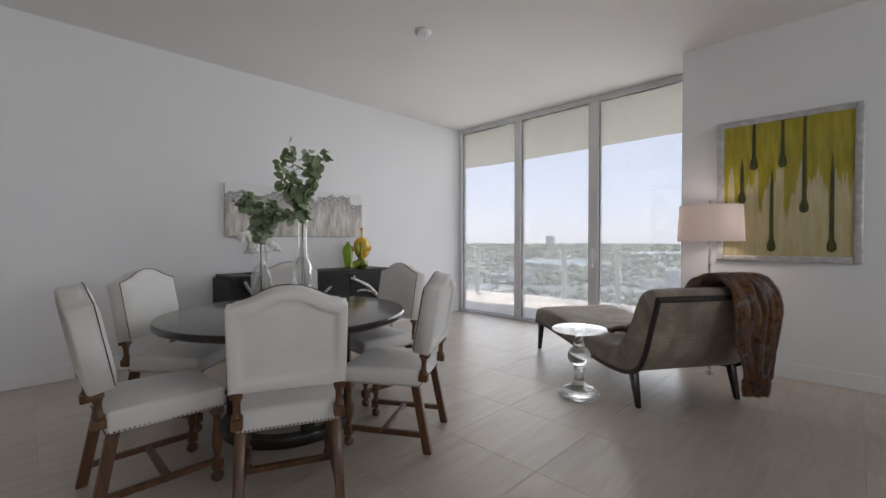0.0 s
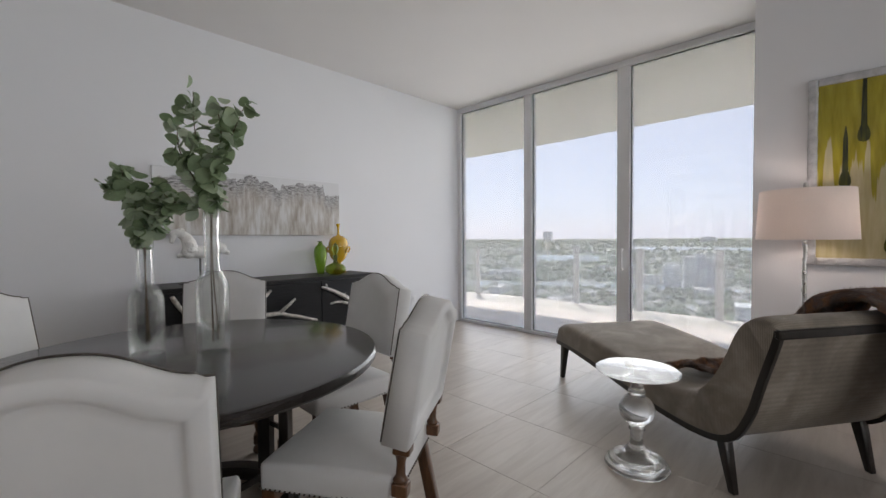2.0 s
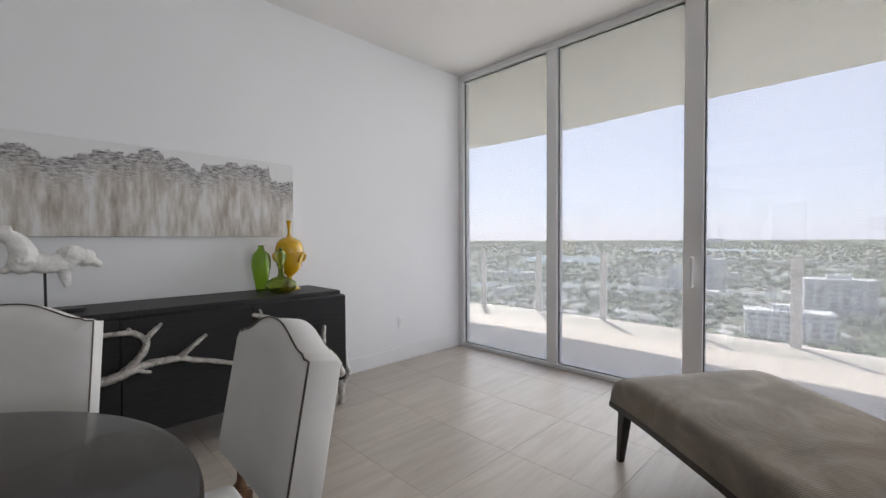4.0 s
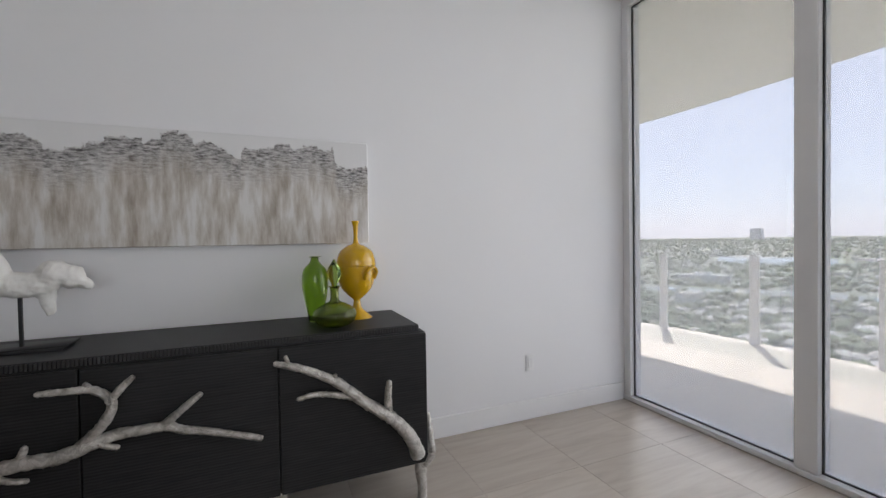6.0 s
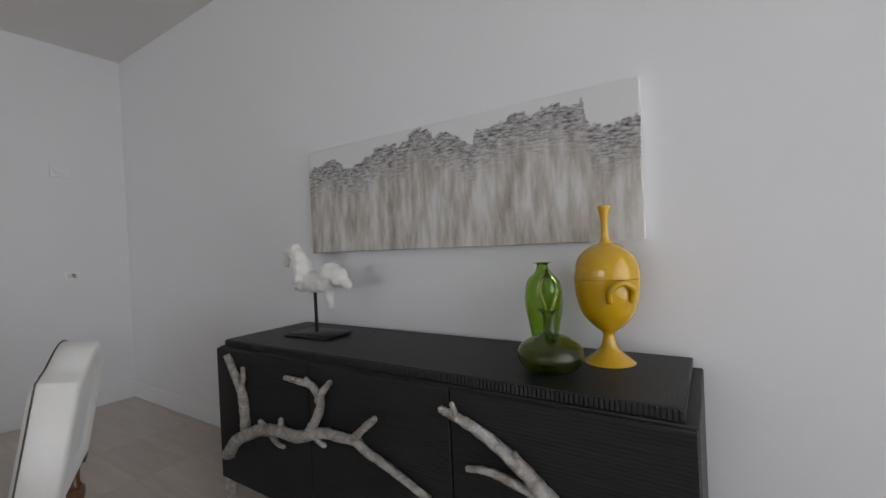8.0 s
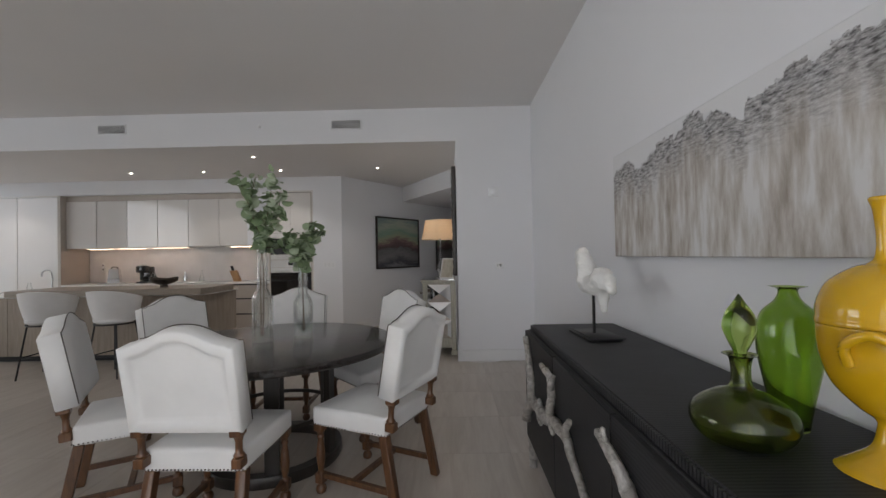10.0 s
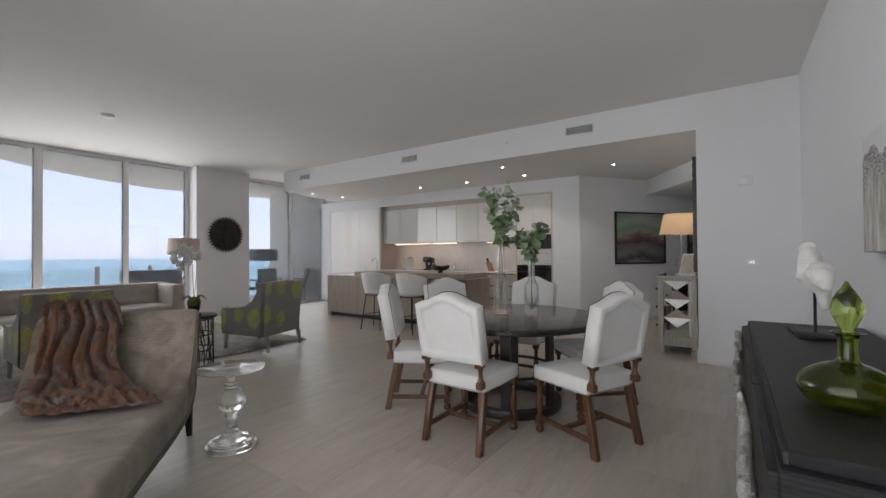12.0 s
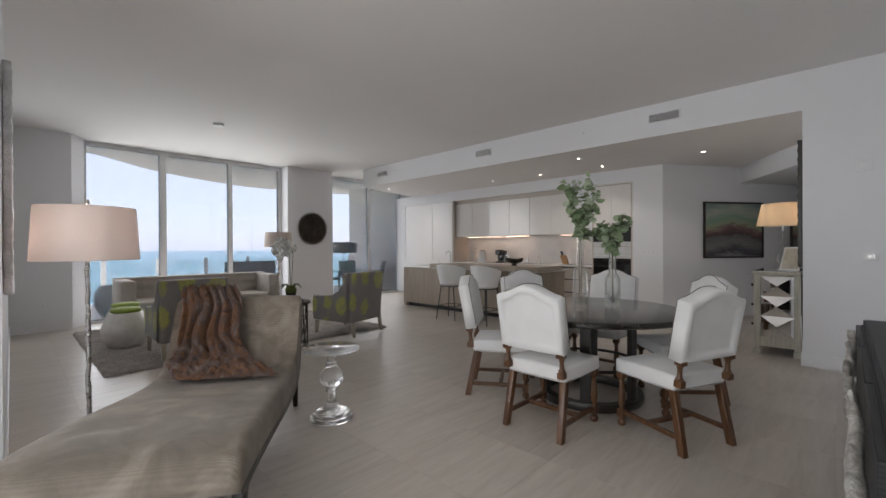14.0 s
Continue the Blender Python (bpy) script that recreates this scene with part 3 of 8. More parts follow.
def sideboard():
    s = thing("sideboard", pose(0, 0, 0), "long black combed-oak sideboard with cast silver branch handles and feet", "sideboard")
    part("body", bx(SX0, SX1, SY0 + 0.02, SY1, 0.185, 0.852, 0.004), M_RIBZ, s)
    bm = bx(SX0 + 0.03, SX1 - 0.03, SY0 + 0.038, SY1 - 0.002, 0.852, 0.886, 0.003)
    part("top", bm, M_RIBTOP, s, "black top with a reeded edge")
    bm = B()
    n = 150
    for i in range(n):
        x = SX0 + 0.036 + (SX1 - SX0 - 0.072) * i / (n - 1)
        box(bm, x - 0.0045, x + 0.0045, SY0 + 0.030, SY0 + 0.040, 0.855, 0.882)
    part("reeded_edge", bm, M_BLACKWOOD, s, "row of small upright reeds")
    w = (SX1 - SX0) / 3
    leaf = []
    for i in range(3):
        leaf += [part("door", bx(SX0 + i * w + 0.003, SX0 + (i + 1) * w - 0.003, SY0, SY0 + 0.022, 0.188, 0.848, 0.003), M_RIBZ, s)]

    f = SY0 - 0.016

    def branch(bm, pts, r0, r1, seed):
        pp = spline([(x, f + 0.6 * (y - f), z) if abs(y - f) < 0.045 else (x, y, z) for x, y, z in pts], 9)
        k = len(pp)
        tube(bm, pp, [(r0 + (r1 - r0) * i / (k - 1)) * (1 + 0.10 * noise.noise(Vector((i * 0.45, seed, 0)))) for i in range(k)], 12, True, 0.11, seed)
        c = Vector(pp[-1])
        bmesh.ops.create_icosphere(bm, subdivisions=1, radius=r1 * 1.15, matrix=Matrix.Translation(c))
    bm = B()
    branch(bm, [(2.15, f, 0.33), (2.24, f - 0.01, 0.42), (2.36, f - 0.02, 0.48), (2.47, f - 0.01, 0.52), (2.61, f - 0.02, 0.54), (2.685, f - 0.01, 0.535)], 0.030, 0.024, 1)
    branch(bm, [(2.47, f, 0.52), (2.47, f - 0.02, 0.545), (2.46, f - 0.03, 0.56)], 0.014, 0.011, 11)
    branch(bm, [(2.58, f, 0.54), (2.60, f - 0.02, 0.57), (2.61, f - 0.03, 0.595)], 0.015, 0.011, 12)
    branch(bm, [(2.50, f, 0.51), (2.56, f - 0.02, 0.485), (2.61, f - 0.02, 0.475)], 0.013, 0.009, 13)
    branch(bm, [(2.19, f - 0.01, 0.83), (2.24, f, 0.74), (2.30, f - 0.01, 0.67), (2.31, f, 0.58), (2.32, f - 0.01, 0.47)], 0.016, 0.025, 2)
    branch(bm, [(2.29, f, 0.68), (2.33, f - 0.02, 0.74), (2.34, f - 0.03, 0.785)], 0.014, 0.010, 14)
    part("branch_handle", bm, M_SILVER, leaf[0], "cast silver branch handle", 60)
    bm = B()
    branch(bm, [(2.692, f - 0.01, 0.535), (2.76, f - 0.02, 0.555), (2.86, f, 0.585), (2.95, f - 0.015, 0.592), (3.04, f, 0.588), (3.10, f - 0.01, 0.565), (3.20, f - 0.02, 0.54), (3.38, f - 0.03, 0.48)], 0.026, 0.013, 3)
    branch(bm, [(2.76, f, 0.56), (2.83, f - 0.03, 0.63), (2.87, f - 0.03, 0.71), (2.82, f - 0.02, 0.77), (2.74, f - 0.03, 0.782), (2.65, f - 0.02, 0.782)], 0.021, 0.011, 4)
    branch(bm, [(2.86, f - 0.03, 0.72), (2.89, f - 0.04, 0.76), (2.935, f - 0.04, 0.805)], 0.017, 0.011, 5)
    branch(bm, [(3.03, f, 0.595), (3.08, f - 0.03, 0.64), (3.16, f - 0.04, 0.705)], 0.018, 0.012, 6)
    branch(bm, [(2.81, f - 0.02, 0.575), (2.85, f - 0.03, 0.555), (2.88, f - 0.03, 0.545)], 0.012, 0.010, 7)
    branch(bm, [(2.80, f - 0.02, 0.785), (2.79, f - 0.03, 0.80)], 0.010, 0.009, 8)
    part("branch_handle", bm, M_SILVER, leaf[1], "forked cast silver branch handle", 60)
    bm = B()
    branch(bm, [(4.10, f, 0.24), (4.06, f - 0.01, 0.34), (3.97, f - 0.02, 0.45), (3.84, f - 0.01, 0.55), (3.72, f - 0.02, 0.66), (3.60, f - 0.01, 0.73), (3.51, f - 0.02, 0.77), (3.45, f - 0.03, 0.79)], 0.036, 0.012, 21)
    branch(bm, [(3.80, f, 0.58), (3.73, f - 0.02, 0.605), (3.62, f - 0.03, 0.63), (3.54, f - 0.03, 0.622)], 0.018, 0.010, 22)
    branch(bm, [(3.955, f, 0.47), (3.945, f - 0.03, 0.56), (3.95, f - 0.04, 0.635)], 0.021, 0.014, 23)
    branch(bm, [(3.715, f, 0.66), (3.70, f - 0.02, 0.69), (3.70, f - 0.03, 0.705)], 0.012, 0.009, 24)
    branch(bm, [(3.50, f - 0.02, 0.775), (3.495, f - 0.03, 0.80), (3.49, f - 0.03, 0.815)], 0.010, 0.008, 25)
    part("branch_handle", bm, M_SILVER, leaf[2], "cast silver branch handle", 60)
    bm = B()
    branch(bm, [(SX1 - 0.03, SY0 + 0.03, 0.16), (SX1 + 0.018, SY0 + 0.02, 0.22), (SX1 + 0.026, SY0 + 0.04, 0.30), (SX1 + 0.020, SY0 + 0.06, 0.40)], 0.024, 0.013, 31)
    part("end_twig", bm, M_SILVER, s, "short silver twig along the end panel", 60)
    for x, y in ((SX0 + 0.03, SY0 + 0.03), (SX0 + w, SY0 + 0.05), (SX0 + 2 * w, SY0 + 0.05), (SX1 - 0.03, SY0 + 0.03), (SX0 + 0.03, SY1 - 0.05), (SX1 - 0.03, SY1 - 0.05)):
        bm = B()
        tube(bm, spline([(x, y, 0.0), (x + 0.003, y, 0.06), (x - 0.004, y, 0.12), (x, y, 0.19)], 4), [0.027, 0.024, 0.024, 0.025, 0.026, 0.025, 0.026, 0.028, 0.028, 0.03, 0.03, 0.03, 0.03], 10, True, 0.1, int(x * 100))
        part("foot", bm, M_SILVER, s, "cast silver twig foot", 60)
    return s


sideboard()

# ---- chaise longue ----
def chaise_fabric():
    mat, nt, b = material("taupe_chenille")
    v = coords(nt)
    w = node(nt, "ShaderNodeTexWave", Scale=38.0, Distortion=1.2, Detail=2.0)
    w.bands_direction = "Y"
    link(nt, v, w.inputs["Vector"])
    n = noise_tex(nt, v, 4.5, 5, 0.6, 0.6)
    ad = node(nt, "ShaderNodeMath")
    ad.operation = "MULTIPLY_ADD"
    ad.inputs[1].default_value = 0.06
    link(nt, w.outputs[1], ad.inputs[0])
    link(nt, n, ad.inputs[2])
    link(nt, ramp(nt, ad.outputs[0], [(0.3, (0.145, 0.120, 0.094)), (0.55, (0.235, 0.198, 0.158)), (0.75, (0.36, 0.31, 0.255))]), b.inputs["Base Color"])
    b.inputs["Roughness"].default_value = 0.8
    b.inputs["Sheen Weight"].default_value = 0.2
    bump(nt, b, w.outputs[1], 0.45, 0.002)
    return mat


M_CHAISE = chaise_fabric()
# local: length along +y (foot), width along x; the head at y = 0
CH = pose(4.236, 2.02, 0, 0, 0, -34)


def chaise():
    c = thing("chaise_longue", CH, "taupe chenille chaise longue with a raked back and dark tapered legs", "chaise")
    hw = 0.465
    # upholstered sweep: (y, z_top, z_bottom)
    top = spline([(-0.30, 0.895), (-0.23, 0.902), (-0.155, 0.83), (-0.06, 0.63), (0.06, 0.48), (0.27, 0.405), (0.60, 0.415), (1.0, 0.458), (1.40, 0.490), (1.58, 0.492), (1.69, 0.455), (1.725, 0.37)], 4)
    bot = spline([(-0.335, 0.86), (-0.322, 0.80), (-0.262, 0.62), (-0.195, 0.42), (-0.085, 0.275), (0.16, 0.225), (0.60, 0.24), (1.0, 0.280), (1.40, 0.312), (1.60, 0.318), (1.69, 0.318), (1.715, 0.322)], 4)
    bm = B()
    n = len(top)
    cols = []
    xs = [-hw, -hw + 0.012, -hw + 0.045, -hw + 0.12, -0.15, 0.15, hw - 0.12, hw - 0.045, hw - 0.012, hw]
    drop = [0.045, 0.016, 0.004, 0.0, 0.0, 0.0, 0.0, 0.004, 0.016, 0.045]
    for x, dr in zip(xs, drop):
        t = [bm.verts.new((x, y + (dr * 0.5 if y < 0.1 else -dr * 0.4 * (y > 1.5)), z - dr * (1 if y > 0.1 else 0.5))) for y, z in top]
        b = [bm.verts.new((x, y, z)) for y, z in bot]
        cols.append((t, b))
    for (t0, b0), (t1, b1) in zip(cols, cols[1:]):
        for i in range(n - 1):
            bm.faces.new((t0[i], t0[i + 1], t1[i + 1], t1[i]))
            bm.faces.new((b0[i], b1[i], b1[i + 1], b0[i + 1]))
        bm.faces.new((t0[0], t1[0], b1[0], b0[0]))
        bm.faces.new((t0[-1], b0[-1], b1[-1], t1[-1]))
    for t, b in (cols[0], cols[-1]):
        for i in range(n - 1):
            bm.faces.new((t[i], b[i], b[i + 1], t[i + 1]))
    part("upholstery", bm, M_CHAISE, c, "taupe chenille seat and back in one sweep", 70)
    # dark frame along both lower edges and round the back
    for s in (-1, 1):
        bm = B()
        pts = [(s * (hw - 0.003), y - 0.004, z - 0.008) for y, z in bot]
        rows = []
        for i, (x, y, z) in enumerate(pts):
            p0, p1 = pts[max(i - 1, 0)], pts[min(i + 1, n - 1)]
            d = Vector((0, p1[1] - p0[1], p1[2] - p0[2])).normalized()
            nn = Vector((0, -d.z, d.y))
            q = Vector((x, y, z))
            rows.append([bm.verts.new(q + nn * a + Vector((e, 0, 0))) for a, e in ((-0.012, -0.014), (-0.012, 0.006), (0.022, 0.006), (0.022, -0.014))] if s > 0 else [bm.verts.new(q + nn * a + Vector((e, 0, 0))) for a, e in ((-0.012, -0.006), (-0.012, 0.014), (0.022, 0.014), (0.022, -0.006))])
        for r0, r1 in zip(rows, rows[1:]):
            for k in range(4):
                bm.faces.new((r0[k], r0[(k + 1) % 4], r1[(k + 1) % 4], r1[k]))
        bm.faces.new(rows[0])
        bm.faces.new(rows[-1])
        part("side_rail", bm, M_EBONY, c, "dark wood rail along the edge")
    part("top_rail", bx(-hw - 0.008, hw + 0.008, -0.350, -0.322, 0.820, 0.862, 0.006), M_EBONY, c, "dark wood rail across the back")
    for x in (-hw + 0.03, hw - 0.03):
        for y, zt, lean in ((-0.03, 0.30, -0.07), (1.60, 0.330, 0.05)):
            bm = B()
            box(bm, -0.03, 0.03, -0.03, 0.03, 0, zt, 0.005)
            for v in bm.verts:
                u = 1 - v.co.z / zt
                v.co.x *= 1 - 0.45 * u
                v.co.y = v.co.y * (1 - 0.45 * u) + lean * u
            bmesh.ops.transform(bm, matrix=pose(x, y, 0), verts=bm.verts)
            part("leg", bm, M_EBONY, c, "dark tapered wooden leg")
    return c


chaise()

# ---- living corner ----
M_METAL = simple("brushed_nickel", (0.50, 0.49, 0.47), (0.62, 0.61, 0.59), 0.28, metal=1.0, scale=20, bumps=0.2, bscale=50, bdist=0.003)
M_BLACKM = simple("black_metal", (0.012, 0.012, 0.013), (0.022, 0.022, 0.024), 0.45, metal=0.3, scale=20)
M_SOFA = simple("oatmeal_linen", (0.40, 0.36, 0.325), (0.48, 0.44, 0.40), 0.9, scale=7, bumps=0.3, bscale=700, sheen=0.3, spec=0.2)
M_LIME = simple("lime_felt", (0.24, 0.33, 0.045), (0.30, 0.40, 0.07), 0.9, scale=9, bumps=0.3, bscale=400, sheen=0.3)
M_SILVERLEAF = simple("silver_leaf", (0.62, 0.61, 0.58), (0.78, 0.77, 0.74), 0.42, metal=0.45, scale=9, bumps=0.15, bscale=30, bdist=0.002)
M_GREYWOOD = wood("limed_oak", (0.30, 0.27, 0.21), (0.48, 0.44, 0.36), 0.5, "Z", 1.0)
M_SHADE = simple("ivory_linen_shade", (0.62, 0.52, 0.46), (0.68, 0.58, 0.52), 0.85, scale=30, bumps=0.2, bscale=500)
M_BRONZE = simple("dark_bronze", (0.045, 0.038, 0.032), (0.10, 0.085, 0.07), 0.42, metal=0.75, scale=12, bumps=0.3, bscale=60)


def shade_material(name, colour, glow):
    """Linen that lets a lamp's light through."""
    mat, nt, b = material(name)
    v = coords(nt, (1, 1, 1))
    n = noise_tex(nt, v, 120, 3)
    link(nt, ramp(nt, n, [(0.3, tuple(c * 0.94 for c in colour)), (0.7, colour)]), b.inputs["Base Color"])
    b.inputs["Roughness"].default_value = 0.9
    tr = node(nt, "ShaderNodeBsdfTranslucent", Color=(*colour, 1))
    mx = nt.nodes.new("ShaderNodeMixShader")
    mx.inputs[0].default_value = glow
    link(nt, b.outputs[0], mx.inputs[1])
    link(nt, tr.outputs[0], mx.inputs[2])
    link(nt, mx.outputs[0], nt.nodes["Material Output"].inputs[0])
    return mat


M_SHADE1 = shade_material("linen_lamp_shade", (0.82, 0.77, 0.74), 0.45)


def tree_fabric():
    """Grey cloth with lime tree motifs."""
    mat, nt, b = material("tree_print_cloth")
    v = coords(nt, (3.1, 3.1, 3.1))
    vo = node(nt, "ShaderNodeTexVoronoi", Scale=1.0, Randomness=0.35)
    st = coords(nt, (3.6, 3.6, 2.6))
    link(nt, st, vo.inputs["Vector"])
    ragged = node(nt, "ShaderNodeMath")
    ragged.operation = "MULTIPLY_ADD"
    ragged.inputs[1].default_value = 0.55
    link(nt, noise_tex(nt, v, 3.2, 4, 0.65), ragged.inputs[0])
    link(nt, vo.outputs["Distance"], ragged.inputs[2])
    blob = ramp(nt, ragged.outputs[0], [(0.62, (1, 1, 1)), (0.70, (0, 0, 0))])
    w = node(nt, "ShaderNodeTexNoise", Scale=7.0, Detail=2.0, Roughness=0.5, Distortion=1.6)
    link(nt, v, w.inputs["Vector"])
    twig = ramp(nt, w.outputs[0], [(0.40, (0.25, 0.25, 0.25)), (0.46, (1, 1, 1)), (0.54, (1, 1, 1)), (0.60, (0.25, 0.25, 0.25))])
    mul = node(nt, "ShaderNodeMath")
    mul.operation = "MULTIPLY"
    link(nt, blob, mul.inputs[0])
    link(nt, twig, mul.inputs[1])
    n = noise_tex(nt, v, 30, 3)
    base = ramp(nt, n, [(0.3, (0.20, 0.19, 0.185)), (0.7, (0.265, 0.255, 0.25))])
    mx = nt.nodes.new("ShaderNodeMixRGB")
    mx.inputs[2].default_value = (0.42, 0.42, 0.09, 1)
    link(nt, mul.outputs[0], mx.inputs[0])
    link(nt, base, mx.inputs[1])
    link(nt, mx.outputs[0], b.inputs["Base Color"])
    b.inputs["Roughness"].default_value = 0.85
    b.inputs["Sheen Weight"].default_value = 0.3
    bump(nt, b, mul.outputs[0], 0.2, 0.002)
    return mat


M_TREES = tree_fabric()


def shag_material():
    mat, nt, b = material("shag_wool")
    v = coords(nt)
    n = noise_tex(nt, v, 60, 4, 0.7)
    n2 = noise_tex(nt, v, 6, 3)
    mx = node(nt, "ShaderNodeMath")
    mx.operation = "MULTIPLY_ADD"
    mx.inputs[1].default_value = 0.4
    link(nt, n2, mx.inputs[0])
    link(nt, n, mx.inputs[2])
    link(nt, ramp(nt, mx.outputs[0], [(0.45, (0.20, 0.175, 0.16)), (0.7, (0.40, 0.365, 0.335)), (0.9, (0.58, 0.54, 0.50))]), b.inputs["Base Color"])
    b.inputs["Roughness"].default_value = 1.0
    bump(nt, b, n, 1.0, 0.02)
    return mat


M_SHAG = shag_material()


def rug():
    bm = B()
    x0, x1, y0, y1, n, k = 1.16, 4.80, -3.1, 0.05, 130, 120
    g = [[bm.verts.new((x0 + (x1 - x0) * i / n + random.uniform(-0.009, 0.009), y0 + (y1 - y0) * j / k + random.uniform(-0.009, 0.009), (0.022 + random.uniform(0, 0.022)) if 0 < i < n and 0 < j < k else 0.002)) for j in range(k + 1)] for i in range(n + 1)]
    for i in range(n):
        for j in range(k):
            bm.faces.new((g[i][j], g[i + 1][j], g[i + 1][j + 1], g[i][j + 1]))
    ob = obj("rug", bm, M_SHAG, None, "", 180)
    tagged(ob, "grey-brown shag rug on the tiled floor", "rug")


def sofa():
    s = thing("sofa", pose(3.0, -3.05, 0), "oatmeal linen sofa with a tufted back on the shag rug", "sofa")
    hw = 1.26
    part("base", bx(-hw, hw, -0.42, 0.40, 0.12, 0.30, 0.02, 2), M_SOFA, s)
    for x0, x1 in ((-hw + 0.2, 0.0), (0.0, hw - 0.2)):
        part("seat_cushion", bx(x0 + 0.005, x1 - 0.005, -0.24, 0.43, 0.30, 0.46, 0.045, 3), M_SOFA, s)
    bm = B()
    n, k = 46, 12
    rows = []
    for i in range(n + 1):
        x = -hw + 0.2 + (2 * hw - 0.4) * i / n
        col = []
        for j in range(k + 1):
            z = 0.32 + 0.49 * j / k
            tx, tz = (x * 7.5 + (0.5 if int(z / 0.15) % 2 else 0)), z / 0.15
            dimple = min(1.0, math.hypot((tx - round(tx)) * 1.0, (tz - round(tz)) * 1.0) * 2.1)
            col.append(bm.verts.new((x, -0.25 + 0.035 * dimple, z)))
        rows.append(col)
    for i in range(n):
        for j in range(k):
            bm.faces.new((rows[i][j], rows[i + 1][j], rows[i + 1][j + 1], rows[i][j + 1]))
    part("tufting", bm, M_SOFA, s, "button-tufted linen back", 180)
    part("backrest", bx(-hw, hw, -0.44, -0.24, 0.30, 0.82, 0.03, 3), M_SOFA, s)
    for sg in (-1, 1):
        x0, x1 = (-hw, -hw + 0.2) if sg < 0 else (hw - 0.2, hw)
        part("arm", bx(x0, x1, -0.24, 0.40, 0.30, 0.80, 0.035, 3), M_SOFA, s)
        for y in (-0.36, 0.34):
            bm = B()
            lathe(bm, [(0.018, 0), (0.028, 0.13)], 12, pose(sg * (hw - 0.08), y, 0.022 - 0.02))
            part("leg", bm, M_EBONY, s)
    return s


def pillow(m, label):
    bm = B()
    n = 16
    for side in (1, -1):
        g = []
        for i in range(n + 1):
            r = []
            for j in range(n + 1):
                u, v = i / n * 2 - 1, j / n * 2 - 1
                h = 0.075 * ((1 - u ** 4) * (1 - v ** 4)) ** 0.6
                r.append(bm.verts.new((u * 0.24 * (1 - 0.06 * (1 - v * v) * u * u), side * h, v * 0.24 * (1 - 0.06 * (1 - u * u) * v * v))))
            g.append(r)
        for i in range(n):
            for j in range(n):
                bm.faces.new((g[i][j], g[i + 1][j], g[i + 1][j + 1], g[i][j + 1]))
    bmesh.ops.remove_doubles(bm, verts=bm.verts, dist=0.0005)
    ob = obj("throw_pillow", bm, M_TREES, None, "", 180)
    ob.matrix_basis = m
    tagged(ob, label, "pillow")


def armchair(m):
    a = thing("armchair", m, "grey armchair with a lime tree print and pale wooden legs", "armchair", "pair of armchairs")
    # local: back at y = 0, seat towards -y
    hw = 0.36
    bm = bx(-hw, hw, -0.13, 0.0, 0.20, 0.93, 0.025, 3)
    for v in bm.verts:
        v.co.y += 0.10 * max(0, (v.co.z - 0.3)) - 0.05
    part("backrest", bm, M_TREES, a, "tree-printed back")
    for s in (-1, 1):
        bm = B()
        side = spline([(-0.05, 0.93), (-0.14, 0.90), (-0.20, 0.76), (-0.32, 0.63), (-0.50, 0.585), (-0.74, 0.57), (-0.78, 0.54), (-0.78, 0.22)], 4)
        poly = [(y, z) for y, z in side] + [(-0.04, 0.20)]
        w = 0.085
        lo = [bm.verts.new((s * hw, y, z)) for y, z in poly]
        hi = [bm.verts.new((s * (hw - w), y, z)) for y, z in poly]
        k = len(poly)
        bm.faces.new(lo)
        bm.faces.new(hi[::-1])
        for i in range(k):
            bm.faces.new((lo[i], lo[(i + 1) % k], hi[(i + 1) % k], hi[i]))
        bmesh.ops.bevel(bm, geom=[e for e in bm.edges if abs(e.verts[0].co.x - e.verts[1].co.x) < 1e-4], offset=0.015, segments=2, affect="EDGES")
        part("arm", bm, M_TREES, a, "sloping tree-printed arm", 50)
    part("seat", bx(-hw + 0.08, hw - 0.08, -0.76, -0.10, 0.20, 0.36, 0.02, 2), M_TREES, a)
    part("seat_cushion", bx(-hw + 0.088, hw - 0.088, -0.79, -0.12, 0.36, 0.48, 0.04, 3), M_TREES, a)
    for x in (-hw + 0.04, hw - 0.04):
        for y, ln in ((-0.05, 0.03), (-0.73, -0.02)):
            bm = B()
            box(bm, -0.025, 0.025, -0.025, 0.025, 0, 0.205, 0.003)
            for v in bm.verts:
                u = 1 - v.co.z / 0.205
                v.co.x *= 1 - 0.3 * u
                v.co.y = v.co.y * (1 - 0.3 * u) + ln * u
            bmesh.ops.transform(bm, matrix=pose(x, y, 0), verts=bm.verts)
            part("leg", bm, M_GREYWOOD, a, "pale tapered wooden leg")
    return a


def round_pouf(x, y, r, label):
    p = thing("garden_stool", pose(x, y, 0.03), label, "stool", "pair of round stools")
    prof = [(0.0, 0.0)] + [(r * math.sin(math.pi * (0.20 + 0.60 * i / 24)) ** 0.85, 0.45 * i / 24) for i in range(25)] + [(0.0, 0.45)]
    bm = B()
    lathe(bm, prof, 48)
    part("body", bm, M_SILVERLEAF, p, "round silver-leafed body", 40)
    bm = B()
    lathe(bm, [(0, 0.45), (0.150, 0.45), (0.168, 0.462), (0.172, 0.478), (0.160, 0.500), (0.12, 0.512), (0, 0.518)], 40)
    part("cushion", bm, M_LIME, p, "flat lime felt cushion", 60)


